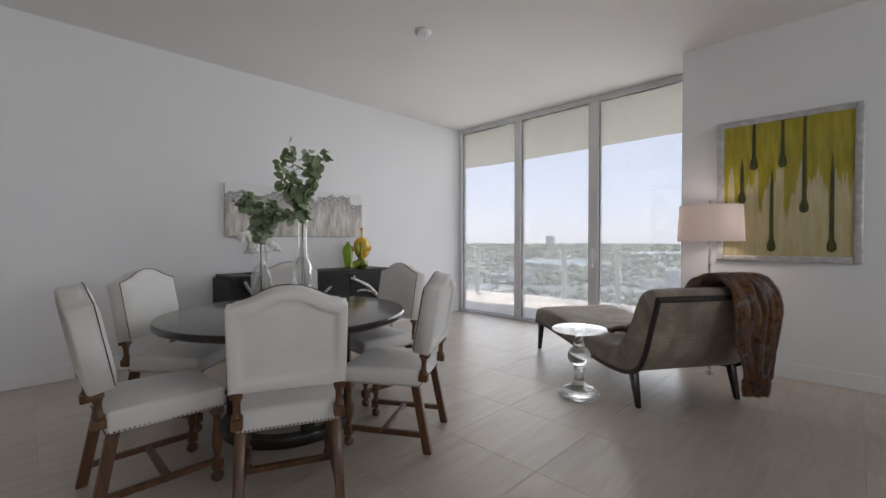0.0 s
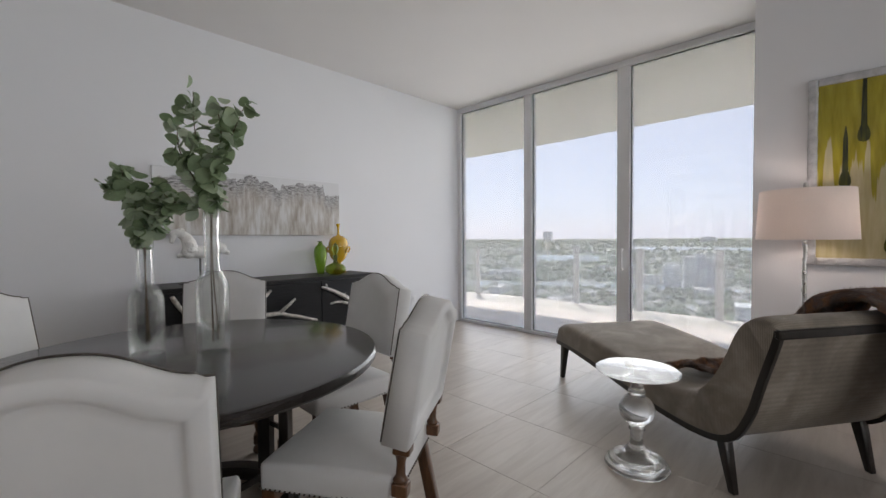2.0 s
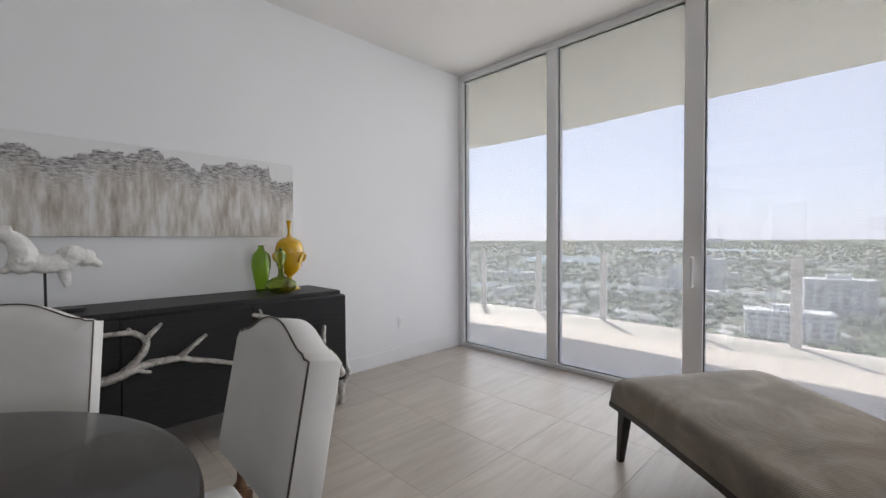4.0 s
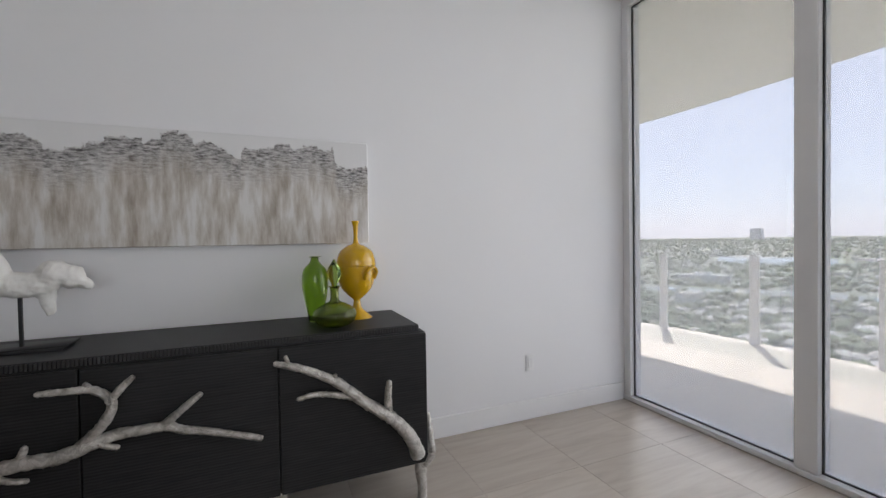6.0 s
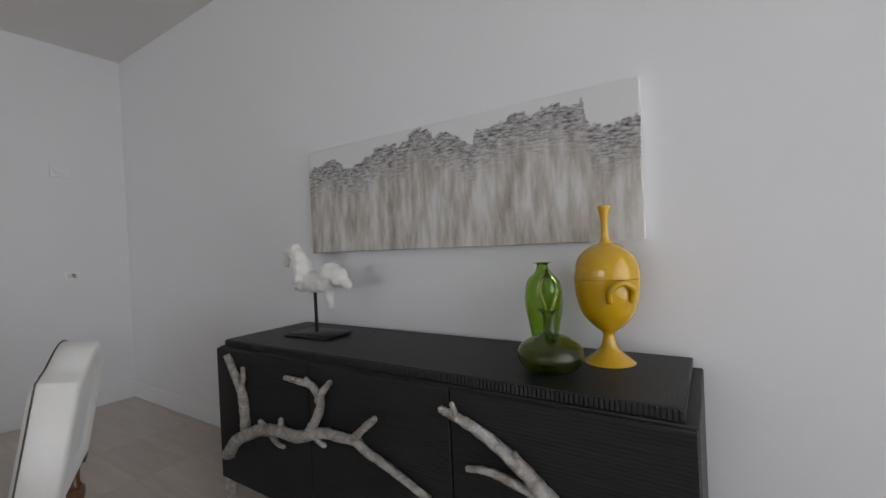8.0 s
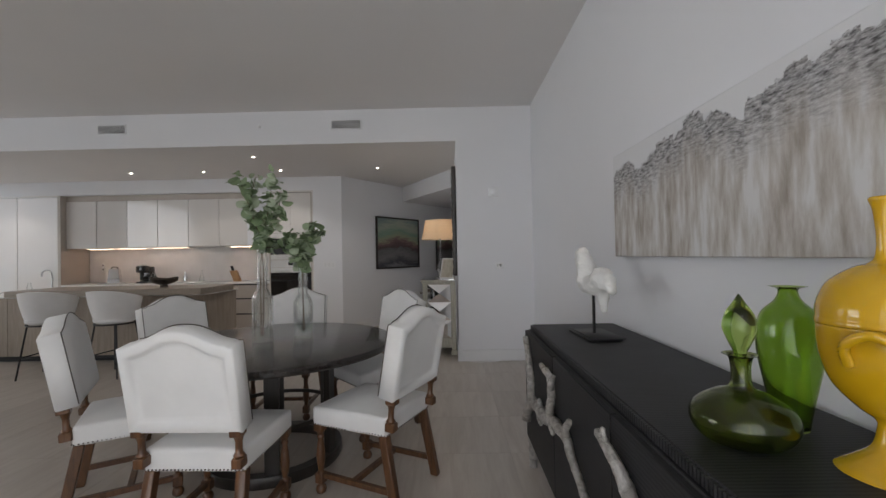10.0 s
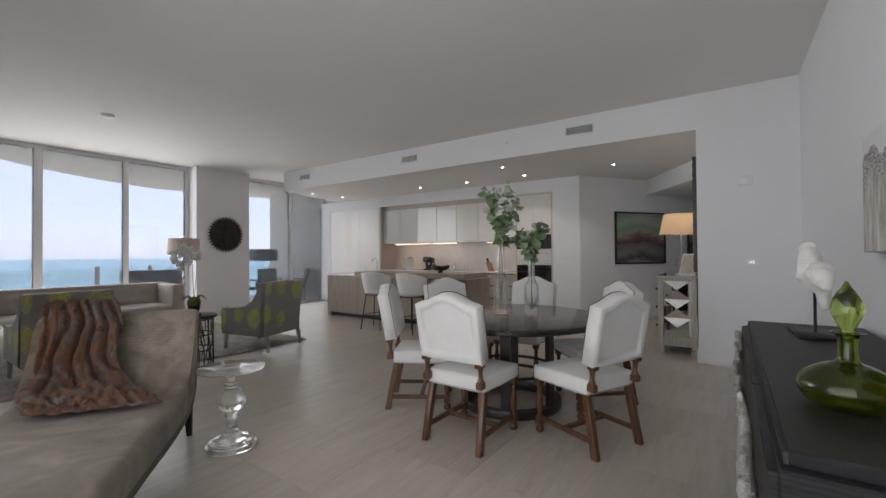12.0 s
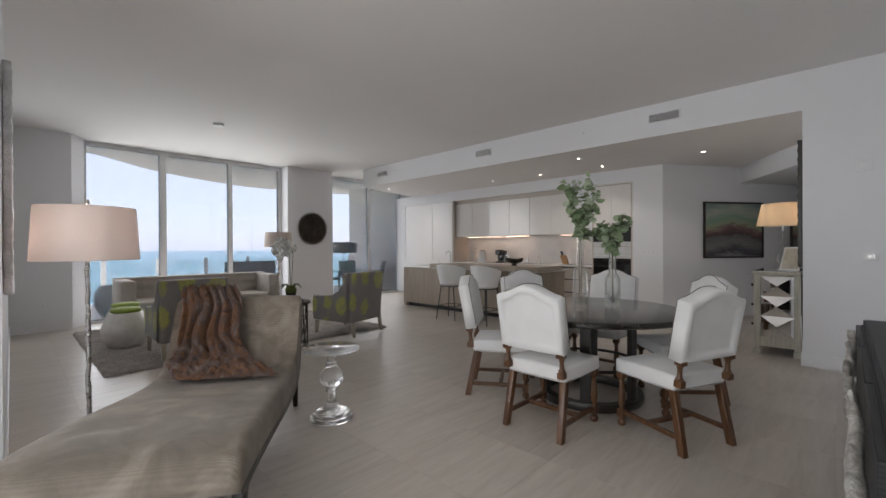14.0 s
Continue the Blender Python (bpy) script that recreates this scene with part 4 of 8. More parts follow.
def floor_lamp(x, y, top, bottom, r, label, kind, light):
    l = thing("floor_lamp", pose(x, y, 0), label, "lamp")
    bm = B()
    lathe(bm, [(0, 0), (0.045, 0.0), (0.048, 0.006), (0.040, 0.016), (0.02, 0.026), (0, 0.026)], 32)
    part("base", bm, M_METAL, l)
    bm = B()
    n = 28
    rnd = random.Random(7)
    if kind == "twig":
        pts = [(rnd.uniform(-0.004, 0.004), rnd.uniform(-0.004, 0.004), 0.02 + (bottom + 0.05) * i / n) for i in range(n + 1)]
        tube(bm, pts, [0.013 + rnd.uniform(-0.002, 0.003) for _ in pts], 10)
    else:
        z = 0.02
        prof = []
        while z < bottom + 0.03:
            prof += [(0.016, z), (0.024, z + 0.05), (0.026, z + 0.09), (0.015, z + 0.13)]
            z += 0.14
        lathe(bm, prof, 16)
    part("pole", bm, M_METAL, l, "hammered silver pole", 60)
    bm = B()
    lathe(bm, [(0.008, bottom + 0.02), (0.008, top + 0.02), (0.014, top + 0.025), (0.012, top + 0.05), (0, top + 0.055)], 12)
    part("finial", bm, M_METAL, l)
    bm = B()
    lathe(bm, [(r, bottom), (r * 0.93, top), (r * 0.93 - 0.004, top), (r - 0.004, bottom), (r, bottom)], 56, cap=False)
    part("shade", bm, M_SHADE1 if light else M_SHADE, l, "drum shade of pale linen", 40)
    bm = B()
    for a in range(3):
        tube(bm, [(0, 0, top - 0.01), (r * 0.925 * math.cos(a * 2.094), r * 0.925 * math.sin(a * 2.094), top - 0.01)], 0.003, 6)
    part("spider", bm, M_METAL, l)
    if light:
        lamp("floor_lamp_bulb", (x + 0.07, y, (top + bottom) / 2), light, (1.0, 0.83, 0.76), 0.05)
    return l


def sunburst_mirror():
    s = thing("wall_gear", pose(0.42, -3.735, 1.77), "dark bronze gear-shaped disc hung on the white column", "wall decor")
    bm = B()
    n = 34
    pts = []
    for i in range(n):
        for f, rr in ((0.0, 0.345), (0.22, 0.345), (0.32, 0.39), (0.68, 0.39), (0.78, 0.345)):
            a = 2 * math.pi * (i + f) / n
            pts.append((rr * math.cos(a), rr * math.sin(a)))
    prism(bm, pts, 0, 0.022, pose(0, 0, 0, -90, 0, 0))
    part("disc", bm, M_BRONZE, s)
    bm = B()
    for i in range(60):
        a = 2 * math.pi * i / 60
        tube(bm, [(0.05 * math.cos(a), 0.026, 0.05 * math.sin(a)), (0.33 * math.cos(a), 0.026, 0.33 * math.sin(a))], [0.002, 0.010], 5)
    part("ribs", bm, M_BRONZE, s, "fine radial ribs")
    bm = B()
    lathe(bm, [(0, 0.045), (0.05, 0.04), (0.06, 0.02)], 24, pose(0, 0, 0, -90, 0, 0))
    part("hub", bm, M_BRONZE, s)


def end_table():
    t = thing("end_table", pose(2.86, 0.12, 0.0), "small round dark end table with a bronze lattice drum", "table")
    bm = B()
    lathe(bm, [(0, 0.565), (0.25, 0.565), (0.262, 0.572), (0.262, 0.595), (0.25, 0.602), (0, 0.602)], 48)
    part("top", bm, M_EBONY, t)
    rnd = random.Random(4)
    bm = B()
    for z in (0.012, 0.19, 0.37, 0.55):
        ring = [(0.22 * math.cos(2 * math.pi * i / 36), 0.22 * math.sin(2 * math.pi * i / 36), z) for i in range(37)]
        tube(bm, ring, 0.008, 6)
    for i in range(26):
        a = 2 * math.pi * i / 26
        for z0, z1 in ((0.012, 0.19), (0.19, 0.37), (0.37, 0.55)):
            b = a + rnd.choice((-0.2, 0.0, 0.2))
            tube(bm, [(0.22 * math.cos(a), 0.22 * math.sin(a), z0), (0.22 * math.cos(b), 0.22 * math.sin(b), z1)], 0.006, 5)
    part("lattice", bm, M_BRONZE, t, "bronze lattice drum")


def orchid():
    M_LEAF = simple("orchid_leaf", (0.035, 0.075, 0.02), (0.07, 0.12, 0.03), 0.4, scale=10)
    M_PETAL = simple("white_petal", (0.78, 0.77, 0.74), (0.86, 0.85, 0.82), 0.6, scale=20)
    M_MOSS = simple("moss", (0.06, 0.085, 0.02), (0.16, 0.20, 0.05), 0.9, scale=40, bumps=0.8, bscale=200, bdist=0.01)
    o = thing("orchid", pose(2.80, 0.02, 0.602), "white orchid in a small dark pot on the end table", "plant")
    bm = B()
    lathe(bm, [(0, 0), (0.045, 0), (0.065, 0.06), (0.07, 0.11), (0.062, 0.11), (0, 0.10)], 24)
    part("pot", bm, M_EBONY, o)
    bm = B()
    bmesh.ops.create_icosphere(bm, subdivisions=3, radius=0.075, matrix=pose(0, 0, 0.13) @ Matrix.Diagonal((1, 1, 1.05, 1)))
    part("moss", bm, M_MOSS, o, "mossy ball", 180)
    rnd = random.Random(3)
    for k, (lean, hgt) in enumerate(((0.06, 0.78), (-0.05, 0.70))):
        pts = spline([(0, 0, 0.12), (lean * 0.3, 0.01, 0.4), (lean * 0.6, 0.0, hgt - 0.05), (lean + 0.06, -0.02, hgt + 0.02), (lean + 0.16, -0.03, hgt - 0.10)], 6)
        bm = B()
        tube(bm, pts, 0.004, 6)
        part("stem", bm, M_LEAF, o)
        bm = B()
        for i in range(11):
            p = Vector(pts[-1 - i]) if i < len(pts) else Vector(pts[-1])
            p = p + Vector((rnd.uniform(-0.04, 0.04), rnd.uniform(-0.04, 0.04), rnd.uniform(-0.04, 0.02)))
            for q in range(5):
                a = 2 * math.pi * q / 5
                m = Matrix.Translation(p) @ pose(0, 0, 0, 90 + rnd.uniform(-40, 40), 0, rnd.uniform(0, 360)) @ pose(0, 0, 0, 0, 0, math.degrees(a)) @ Matrix.Translation((0.028, 0, 0)) @ Matrix.Diagonal((0.034, 0.024, 0.005, 1))
                bmesh.ops.create_icosphere(bm, subdivisions=1, radius=1.0, matrix=m)
        part("blossoms", bm, M_PETAL, o, "spray of white blossoms", 180)
    bm = B()
    for i in range(4):
        a = 1.57 * i + 0.4
        pts = [(0.02 * math.cos(a), 0.02 * math.sin(a), 0.15), (0.10 * math.cos(a), 0.10 * math.sin(a), 0.22), (0.18 * math.cos(a), 0.18 * math.sin(a), 0.17)]
        sp = spline(pts, 6)
        prev = None
        for j, p in enumerate(sp):
            w = 0.025 * math.sin(math.pi * (0.08 + 0.9 * j / (len(sp) - 1)))
            side = Vector((-math.sin(a), math.cos(a), 0)) * w
            v = (bm.verts.new(Vector(p) + side), bm.verts.new(Vector(p) - side))
            if prev:
                bm.faces.new((prev[0], prev[1], v[1], v[0]))
            prev = v
    part("foliage", bm, M_LEAF, o, "long dark leaves", 180)


rug()
sofa()
armchair(pose(3.93, -0.08, 0.02))
armchair(pose(1.727, 0.326, 0.02, 0, 0, 16))
pillow(pose(1.80, 0.08, 0.70, 14, 0, 16), "grey and lime tree-print pillow leaning in the armchair")
round_pouf(4.40, -1.36, 0.26, "round silver-leafed garden stool with a lime cushion")
round_pouf(4.31, -1.96, 0.25, "second round silver stool with a lime cushion")
floor_lamp(5.11, 2.01, 1.570, 1.240, 0.270, "floor lamp with a pale drum shade on a hammered silver pole", "twig", 0.7)
floor_lamp(1.62, -2.95, 1.63, 1.33, 0.27, "floor lamp with a taupe drum shade beside the sofa", "turned", 0)
sunburst_mirror()
end_table()
orchid()

# ---- kitchen ----
M_LACQUER = simple("white_gloss_lacquer", (0.76, 0.73, 0.70), (0.79, 0.76, 0.73), 0.06, scale=1.0, coat=0.6, rvar=0.02)
M_OAK = wood("pale_grey_oak", (0.26, 0.21, 0.165), (0.38, 0.32, 0.26), 0.5, "Z", 0.9, 0.08)
M_OAKH = wood("pale_grey_oak_flat", (0.25, 0.205, 0.165), (0.36, 0.31, 0.255), 0.42, "Y", 0.9, 0.08)
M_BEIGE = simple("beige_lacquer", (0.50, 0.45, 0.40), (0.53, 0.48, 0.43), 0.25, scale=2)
M_QUARTZ = simple("white_quartz", (0.68, 0.67, 0.66), (0.78, 0.77, 0.76), 0.2, scale=3, detail=8)
M_BLACKGL = simple("black_oven_glass", (0.006, 0.006, 0.007), (0.010, 0.010, 0.011), 0.04, coat=0.5, rvar=0.01)
M_STEEL = simple("white_steel", (0.72, 0.72, 0.71), (0.78, 0.78, 0.77), 0.22, metal=0.15, scale=6)
M_CHROME = simple("chrome", (0.75, 0.75, 0.76), (0.8, 0.8, 0.8), 0.06, metal=1.0, rvar=0.02)
XK = -2.62

struct("kitchen_wall", bx(-3.35, -3.22, -4.0, 2.62, 0, HK), M_QUARTZ, "white quartz backsplash wall behind the counter")
struct("kitchen_header", bx(-3.22, XK, -3.85, 2.62, 2.53, HK), M_WALL, "white plaster band above the cabinets")
struct("kitchen_end_wall", bx(-3.35, XK, -4.3, -3.85, 0, HK), M_WALL, "white wall at the kitchen's end")


struct("oven_surround", bx(-3.22, XK + 0.002, 2.599, 2.62, 0, 2.53), M_LACQUER, "cream upright beside the oven column")
struct("oven_header", bx(-3.22, XK - 0.002, 1.832, 2.597, 2.502, 2.53), M_LACQUER, "cream strip above the oven column")
struct("cabinet_header", bx(-3.22, XK - 0.002, -3.84, -1.98, 2.502, 2.53), M_LACQUER, "cream strip above the tall cabinets")


def cabinet(name, y0, y1, z0, z1, mat, label, doors, depth=0.58, handle=None, x=XK):
    c = thing(name, pose(x, (y0 + y1) / 2, z0), label, "cabinet")
    w = y1 - y0
    part("body", bx(-depth, -0.022, -w / 2, w / 2, 0, z1 - z0, 0.002), mat, c)
    rows = doors if isinstance(doors, list) else [(0, z1 - z0, doors)]
    for za, zb, n in rows:
        dw = w / n
        for i in range(n):
            d = part("door", bx(-0.022, 0.0, -w / 2 + i * dw + 0.002, -w / 2 + (i + 1) * dw - 0.002, za + 0.002, zb - 0.002, 0.002), mat, c)
            if handle:
                hm = part("grip", bx(-0.016, 0.001, -w / 2 + i * dw + 0.02, -w / 2 + (i + 1) * dw - 0.02, zb - 0.022, zb - 0.001), M_BLACKM, d, "dark recessed grip")
    return c


cabinet("tall_cabinet", -3.84, -2.72, 0.0, 2.50, M_LACQUER, "tall white gloss cabinet door", 1)
cabinet("tall_cabinet", -2.715, -1.98, 0.0, 2.50, M_LACQUER, "narrow tall white gloss cabinet", 1)
struct("niche_frame", bx(-3.22, XK + 0.004, -1.975, -1.925, 0.0, 2.53), M_BEIGE, "beige panel that frames the kitchen niche")
UY = [-1.92, -1.36, -0.80, -0.24, 0.32, 0.88, 1.44]
for a, b in zip(UY, UY[1:]):
    cabinet("wall_cabinet", a + 0.002, b - 0.002, 1.575, 2.43, M_LACQUER, "white gloss wall cabinet over the lit backsplash", 1, 0.40, None, -2.72)
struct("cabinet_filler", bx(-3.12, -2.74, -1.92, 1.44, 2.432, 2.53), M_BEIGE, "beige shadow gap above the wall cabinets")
for a, b in ((-1.92, -0.98), (-0.978, -0.04), (-0.038, 0.90), (0.902, 1.825)):
    cabinet("base_cabinet", a, b, 0.09, 0.89, M_BEIGE, "beige base cabinet with dark grips", [(0.0, 0.28, 1), (0.28, 0.55, 1), (0.55, 0.80, 1)], 0.58, True)
struct("toe_kick", bx(-3.15, XK - 0.06, -1.92, 2.6, 0, 0.09), M_BLACKM, "dark recessed plinth under the base cabinets")
ob = tagged(obj("worktop", bx(-3.22, XK + 0.012, -1.92, 1.83, 0.892, 0.925, 0.003), M_QUARTZ), "thin white quartz worktop along the wall", "worktop")
struct("kitchen_side_panel", bx(-3.22, XK, 1.445, 1.83, 1.575, 2.53), M_WALL, "white panel beside the ovens")


def oven_column():
    c = thing("oven_column", pose(XK, 2.215, 0.0), "tall built-in oven column in white with two black glass ovens", "oven")
    w = 0.382
    part("body", bx(-0.58, -0.025, -w, w, 0, 2.5, 0.002), M_BEIGE, c)
    part("frame_left", bx(-0.025, 0.003, -w, -w + 0.018, 0, 2.5), M_BEIGE, c)
    part("frame_right", bx(-0.025, 0.003, w - 0.018, w, 0, 2.5), M_BEIGE, c)
    for y0, y1 in ((-w + 0.02, -0.001), (0.001, w - 0.02)):
        part("upper_door", bx(-0.025, 0.0, y0, y1, 1.78, 2.49, 0.002), M_LACQUER, c)
    part("blank_panel", bx(-0.025, 0.0, -w + 0.02, w - 0.02, 1.685, 1.775, 0.002), M_LACQUER, c)
    part("microwave_door", bx(-0.025, 0.004, -w + 0.02, w - 0.02, 1.40, 1.68, 0.003), M_BLACKGL, c, "black glass microwave door")
    part("microwave_trim", bx(-0.025, 0.002, -w + 0.02, w - 0.02, 1.31, 1.395, 0.003), M_STEEL, c, "white steel strip")
    part("oven_panel", bx(-0.025, 0.002, -w + 0.02, w - 0.02, 1.17, 1.30, 0.003), M_STEEL, c, "white steel control panel")
    part("display", bx(0.002, 0.006, -0.045, 0.035, 1.205, 1.265, 0.002), M_BLACKGL, c, "small black display")
    bm = B()
    tube(bm, [(0.04, -w + 0.06, 1.125), (0.04, w - 0.06, 1.125)], 0.009, 10)
    for y in (-w + 0.09, w - 0.09):
        tube(bm, [(0.0, y, 1.125), (0.04, y, 1.125)], 0.007, 8)
    part("oven_handle", bm, M_STEEL, c)
    bm = B()
    tube(bm, [(0.04, -w + 0.06, 1.355), (0.04, w - 0.06, 1.355)], 0.008, 10)
    for y in (-w + 0.09, w - 0.09):
        tube(bm, [(0.0, y, 1.355), (0.04, y, 1.355)], 0.006, 8)
    part("microwave_handle", bm, M_STEEL, c)
    part("oven_rim", bx(-0.025, 0.003, -w + 0.02, w - 0.02, 1.08, 1.165, 0.003), M_STEEL, c)
    part("oven_door", bx(-0.025, 0.004, -w + 0.02, w - 0.02, 0.60, 1.075, 0.003), M_BLACKGL, c, "black glass oven door")
    part("drawer", bx(-0.025, 0.0, -w + 0.02, w - 0.02, 0.10, 0.59, 0.002), M_LACQUER, c)


oven_column()


def island():
    i = thing("kitchen_island", pose(0, 0, 0), "pale oak kitchen island with a white top", "island")
    part("body", bx(-1.62, -0.80, -1.80, 1.75, 0.08, 0.865, 0.003), M_OAK, i)
    part("plinth", bx(-1.58, -0.86, -1.76, 1.71, 0.0, 0.08), M_BLACKM, i)
    part("end_foot", bx(-0.86, -0.80, -1.80, -1.70, 0.0, 0.08, 0.002), M_OAK, i)
    for k in range(4):
        y = -1.80 + 0.8875 * k
        part("panel", bx(-0.80, -0.782, y + 0.003, y + 0.8845, 0.085, 0.862, 0.002), M_OAK, i)
    part("worktop", bx(-1.64, -0.775, -1.82, 1.77, 0.866, 0.892, 0.003), M_QUARTZ, i, "thin white quartz top")
    part("bar_top", bx(-1.30, -0.50, -0.66, 1.88, 0.893, 0.975, 0.004), M_OAKH, i, "thick pale oak breakfast bar")


island()


def bar_stool(m):
    s = thing("bar_stool", m, "off-white upholstered bar stool on thin black metal legs", "stool", "stools at the bar")
    bm = B()
    n, k = 30, 8
    shell = []
    for i in range(n + 1):
        a = radians(-118 + 236 * i / n)
        h = 0.10 + 0.27 * (0.5 + 0.5 * math.cos(a * 0.72)) ** 0.8
        col = []
        for j in range(k + 1):
            v = j / k
            r = 0.20 + 0.075 * v + 0.01 * math.sin(v * 3)
            col.append((r * math.sin(a), -r * math.cos(a) * 0.95, 0.63 + h * v))
        shell.append(col)
    out = [[bm.verts.new(p) for p in c] for c in shell]
    inn = [[bm.verts.new((p[0] * 0.86, p[1] * 0.86, p[2] + (0.004 if j == k else 0.02))) for j, p in enumerate(c)] for c in shell]
    for i in range(n):
        for j in range(k):
            bm.faces.new((out[i][j], out[i + 1][j], out[i + 1][j + 1], out[i][j + 1]))
            bm.faces.new((inn[i][j], inn[i][j + 1], inn[i + 1][j + 1], inn[i + 1][j]))
        bm.faces.new((out[i][k], out[i + 1][k], inn[i + 1][k], inn[i][k]))
        bm.faces.new((out[i][0], inn[i][0], inn[i + 1][0], out[i + 1][0]))
    for c, d in ((out[0], inn[0]), (out[-1], inn[-1])):
        for j in range(k):
            bm.faces.new((c[j], c[j + 1], d[j + 1], d[j]))
    part("backrest", bm, M_FABRIC, s, "curved off-white shell", 60)
    bm = B()
    lathe(bm, [(0, 0.615), (0.17, 0.615), (0.205, 0.635), (0.212, 0.66), (0.19, 0.69), (0, 0.705)], 36)
    part("seat", bm, M_FABRIC, s, "", 60)
    feet = [(0.20, 0.20), (-0.20, 0.20), (0.20, -0.20), (-0.20, -0.20)]
    for x, y in feet:
        bm = B()
        tube(bm, [(x, y, 0.0), (x * 0.66, y * 0.66, 0.615)], 0.0095, 8)
        part("leg", bm, M_BLACKM, s, "thin black metal leg")
    bm = B()
    f = 0.86
    ring = [(x * f, y * f, 0.25) for x, y in (feet[0], feet[1], feet[3], feet[2], feet[0])]
    for p, q in zip(ring, ring[1:]):
        tube(bm, [p, q], 0.007, 8)
    part("footrest", bm, M_BLACKM, s, "black metal footrest")
    bm = B()
    lathe(bm, [(0.20, 0.60), (0.207, 0.60), (0.207, 0.616), (0.20, 0.616), (0.20, 0.60)], 36, cap=False)
    part("seat_ring", bm, M_BLACKM, s)


bar_stool(pose(-0.16, 0.26, 0, 0, 0, 100))
bar_stool(pose(-0.16, 1.06, 0, 0, 0, 86))

# lamps of the kitchen
M_GLOW = bpy.data.materials.new("lamp_glow")
M_GLOW.use_nodes = True
M_GLOW.node_tree.nodes["Principled BSDF"].inputs["Emission Color"].default_value = (1.0, 0.86, 0.70, 1)
M_GLOW.node_tree.nodes["Principled BSDF"].inputs["Emission Strength"].default_value = 5.0
for i, (x, y) in enumerate(((-2.02, 3.88), (-2.02, 2.29), (-1.11, 2.28), (-2.03, 1.02), (-2.0, -0.16), (-2.0, -2.65), (-1.14, -2.75))):
    d = thing("downlight", pose(x, y, HK), "small recessed ceiling downlight, lit", "lamp", "kitchen downlights")
    bm = B()
    lathe(bm, [(0.022, -0.002), (0.050, -0.003), (0.054, -0.0005), (0.022, 0.0), (0.022, -0.002)], 28, cap=False)
    part("trim_ring", bm, M_TRIM, d)
    bm = B()
    lathe(bm, [(0, -0.0015), (0.022, -0.0015), (0.022, -0.0005), (0, -0.0005)], 24)
    part("lens", bm, M_GLOW, d, "glowing lens")
    lamp("downlight_beam", (x, y, HK - 0.03), 2.4, (1.0, 0.93, 0.86), 0.03, 110, (x, y, 0))
M_STRIP = bpy.data.materials.new("warm_strip")
M_STRIP.use_nodes = True
M_STRIP.node_tree.nodes["Principled BSDF"].inputs["Emission Color"].default_value = (1.0, 0.66, 0.46, 1)
M_STRIP.node_tree.nodes["Principled BSDF"].inputs["Emission Strength"].default_value = 1.7
for y0, y1 in ((-1.75, -1.25), (-1.15, -0.65), (-0.5, 0.15), (0.95, 1.42)):
    l = thing("cabinet_light", pose(-2.98, (y0 + y1) / 2, 1.575), "slim warm light strip under the wall cabinets", "lamp", "cabinet lights")
    part("housing", bx(-0.02, 0.02, -(y1 - y0) / 2, (y1 - y0) / 2, -0.010, -0.001), M_TRIM, l)
    part("diffuser", bx(-0.018, 0.018, -(y1 - y0) / 2, (y1 - y0) / 2, -0.014, -0.0105), M_STRIP, l, "glowing diffuser")


def air_vent(y, z, w):
    v = thing("air_vent", pose(XW + 0.006, y, z), "slatted white air vent in the soffit", "vent", "soffit vents")
    part("frame", bx(-0.002, 0.008, -w / 2, w / 2, -0.065, 0.065, 0.002), M_TRIM, v)
    part("backing", bx(0.008, 0.0095, -w / 2 + 0.02, w / 2 - 0.02, -0.05, 0.05), M_GASKET, v, "dark slot")
    k = 7
    for i in range(k):
        zz = -0.043 + 0.086 * i / (k - 1)
        part("slat", bx(0.0, 0.012, -w / 2 + 0.02, w / 2 - 0.02, -0.0022, 0.0022, m=pose(0.010, 0, zz, 0, 35, 0)), M_TRIM, v)


air_vent(3.75, 3.01, 0.40)
air_vent(0.74, 3.015, 0.38)
air_vent(-2.22, 3.015, 0.38)


def disc(name, at, axis, r, h, label, cat, mat=M_TRIM):
    d = thing(name, Matrix.Translation(at) @ axis, label, cat)
    bm = B()
    lathe(bm, [(0, h), (r * 0.72, h), (r * 0.86, h * 0.8), (r, h * 0.35), (r, 0)], 32)
    part("cover", bm, mat, d, "", 40)
    bm = B()
    lathe(bm, [(r * 0.2, h + 0.001), (r * 0.32, h + 0.001), (r * 0.32, h + 0.003), (r * 0.2, h + 0.003), (r * 0.2, h + 0.001)], 24, cap=False)
    part("grille", bm, mat, d)


DOWN = pose(0, 0, 0, 180, 0, 0)
EASTW = pose(0, 0, 0, 0, 90, 0)
disc("smoke_detector", (3.26, 3.93, H), DOWN, 0.075, 0.035, "round white smoke detector on the ceiling", "detector")
disc("smoke_detector", (3.25, -1.38, H), DOWN, 0.075, 0.035, "round white smoke detector near the ocean windows", "detector")
disc("sprinkler", (XW + 0.004, 2.64, 3.01), EASTW, 0.02, 0.02, "tiny white sprinkler cap in the soffit", "sprinkler")
disc("sprinkler", (XW + 0.004, -1.7, 3.03), EASTW, 0.02, 0.02, "tiny white sprinkler cap in the soffit", "sprinkler")
s = thing("fire_alarm", pose(XW, 5.60, 2.115), "square white fire alarm sounder on the wall", "alarm")
part("plate", bx(0, 0.02, -0.065, 0.065, -0.06, 0.06, 0.008, 2), M_TRIM, s)
bm = B()
lathe(bm, [(0.045, 0.02), (0.045, 0.036), (0.035, 0.042), (0, 0.044)], 28, EASTW)
part("horn", bm, M_TRIM, s)
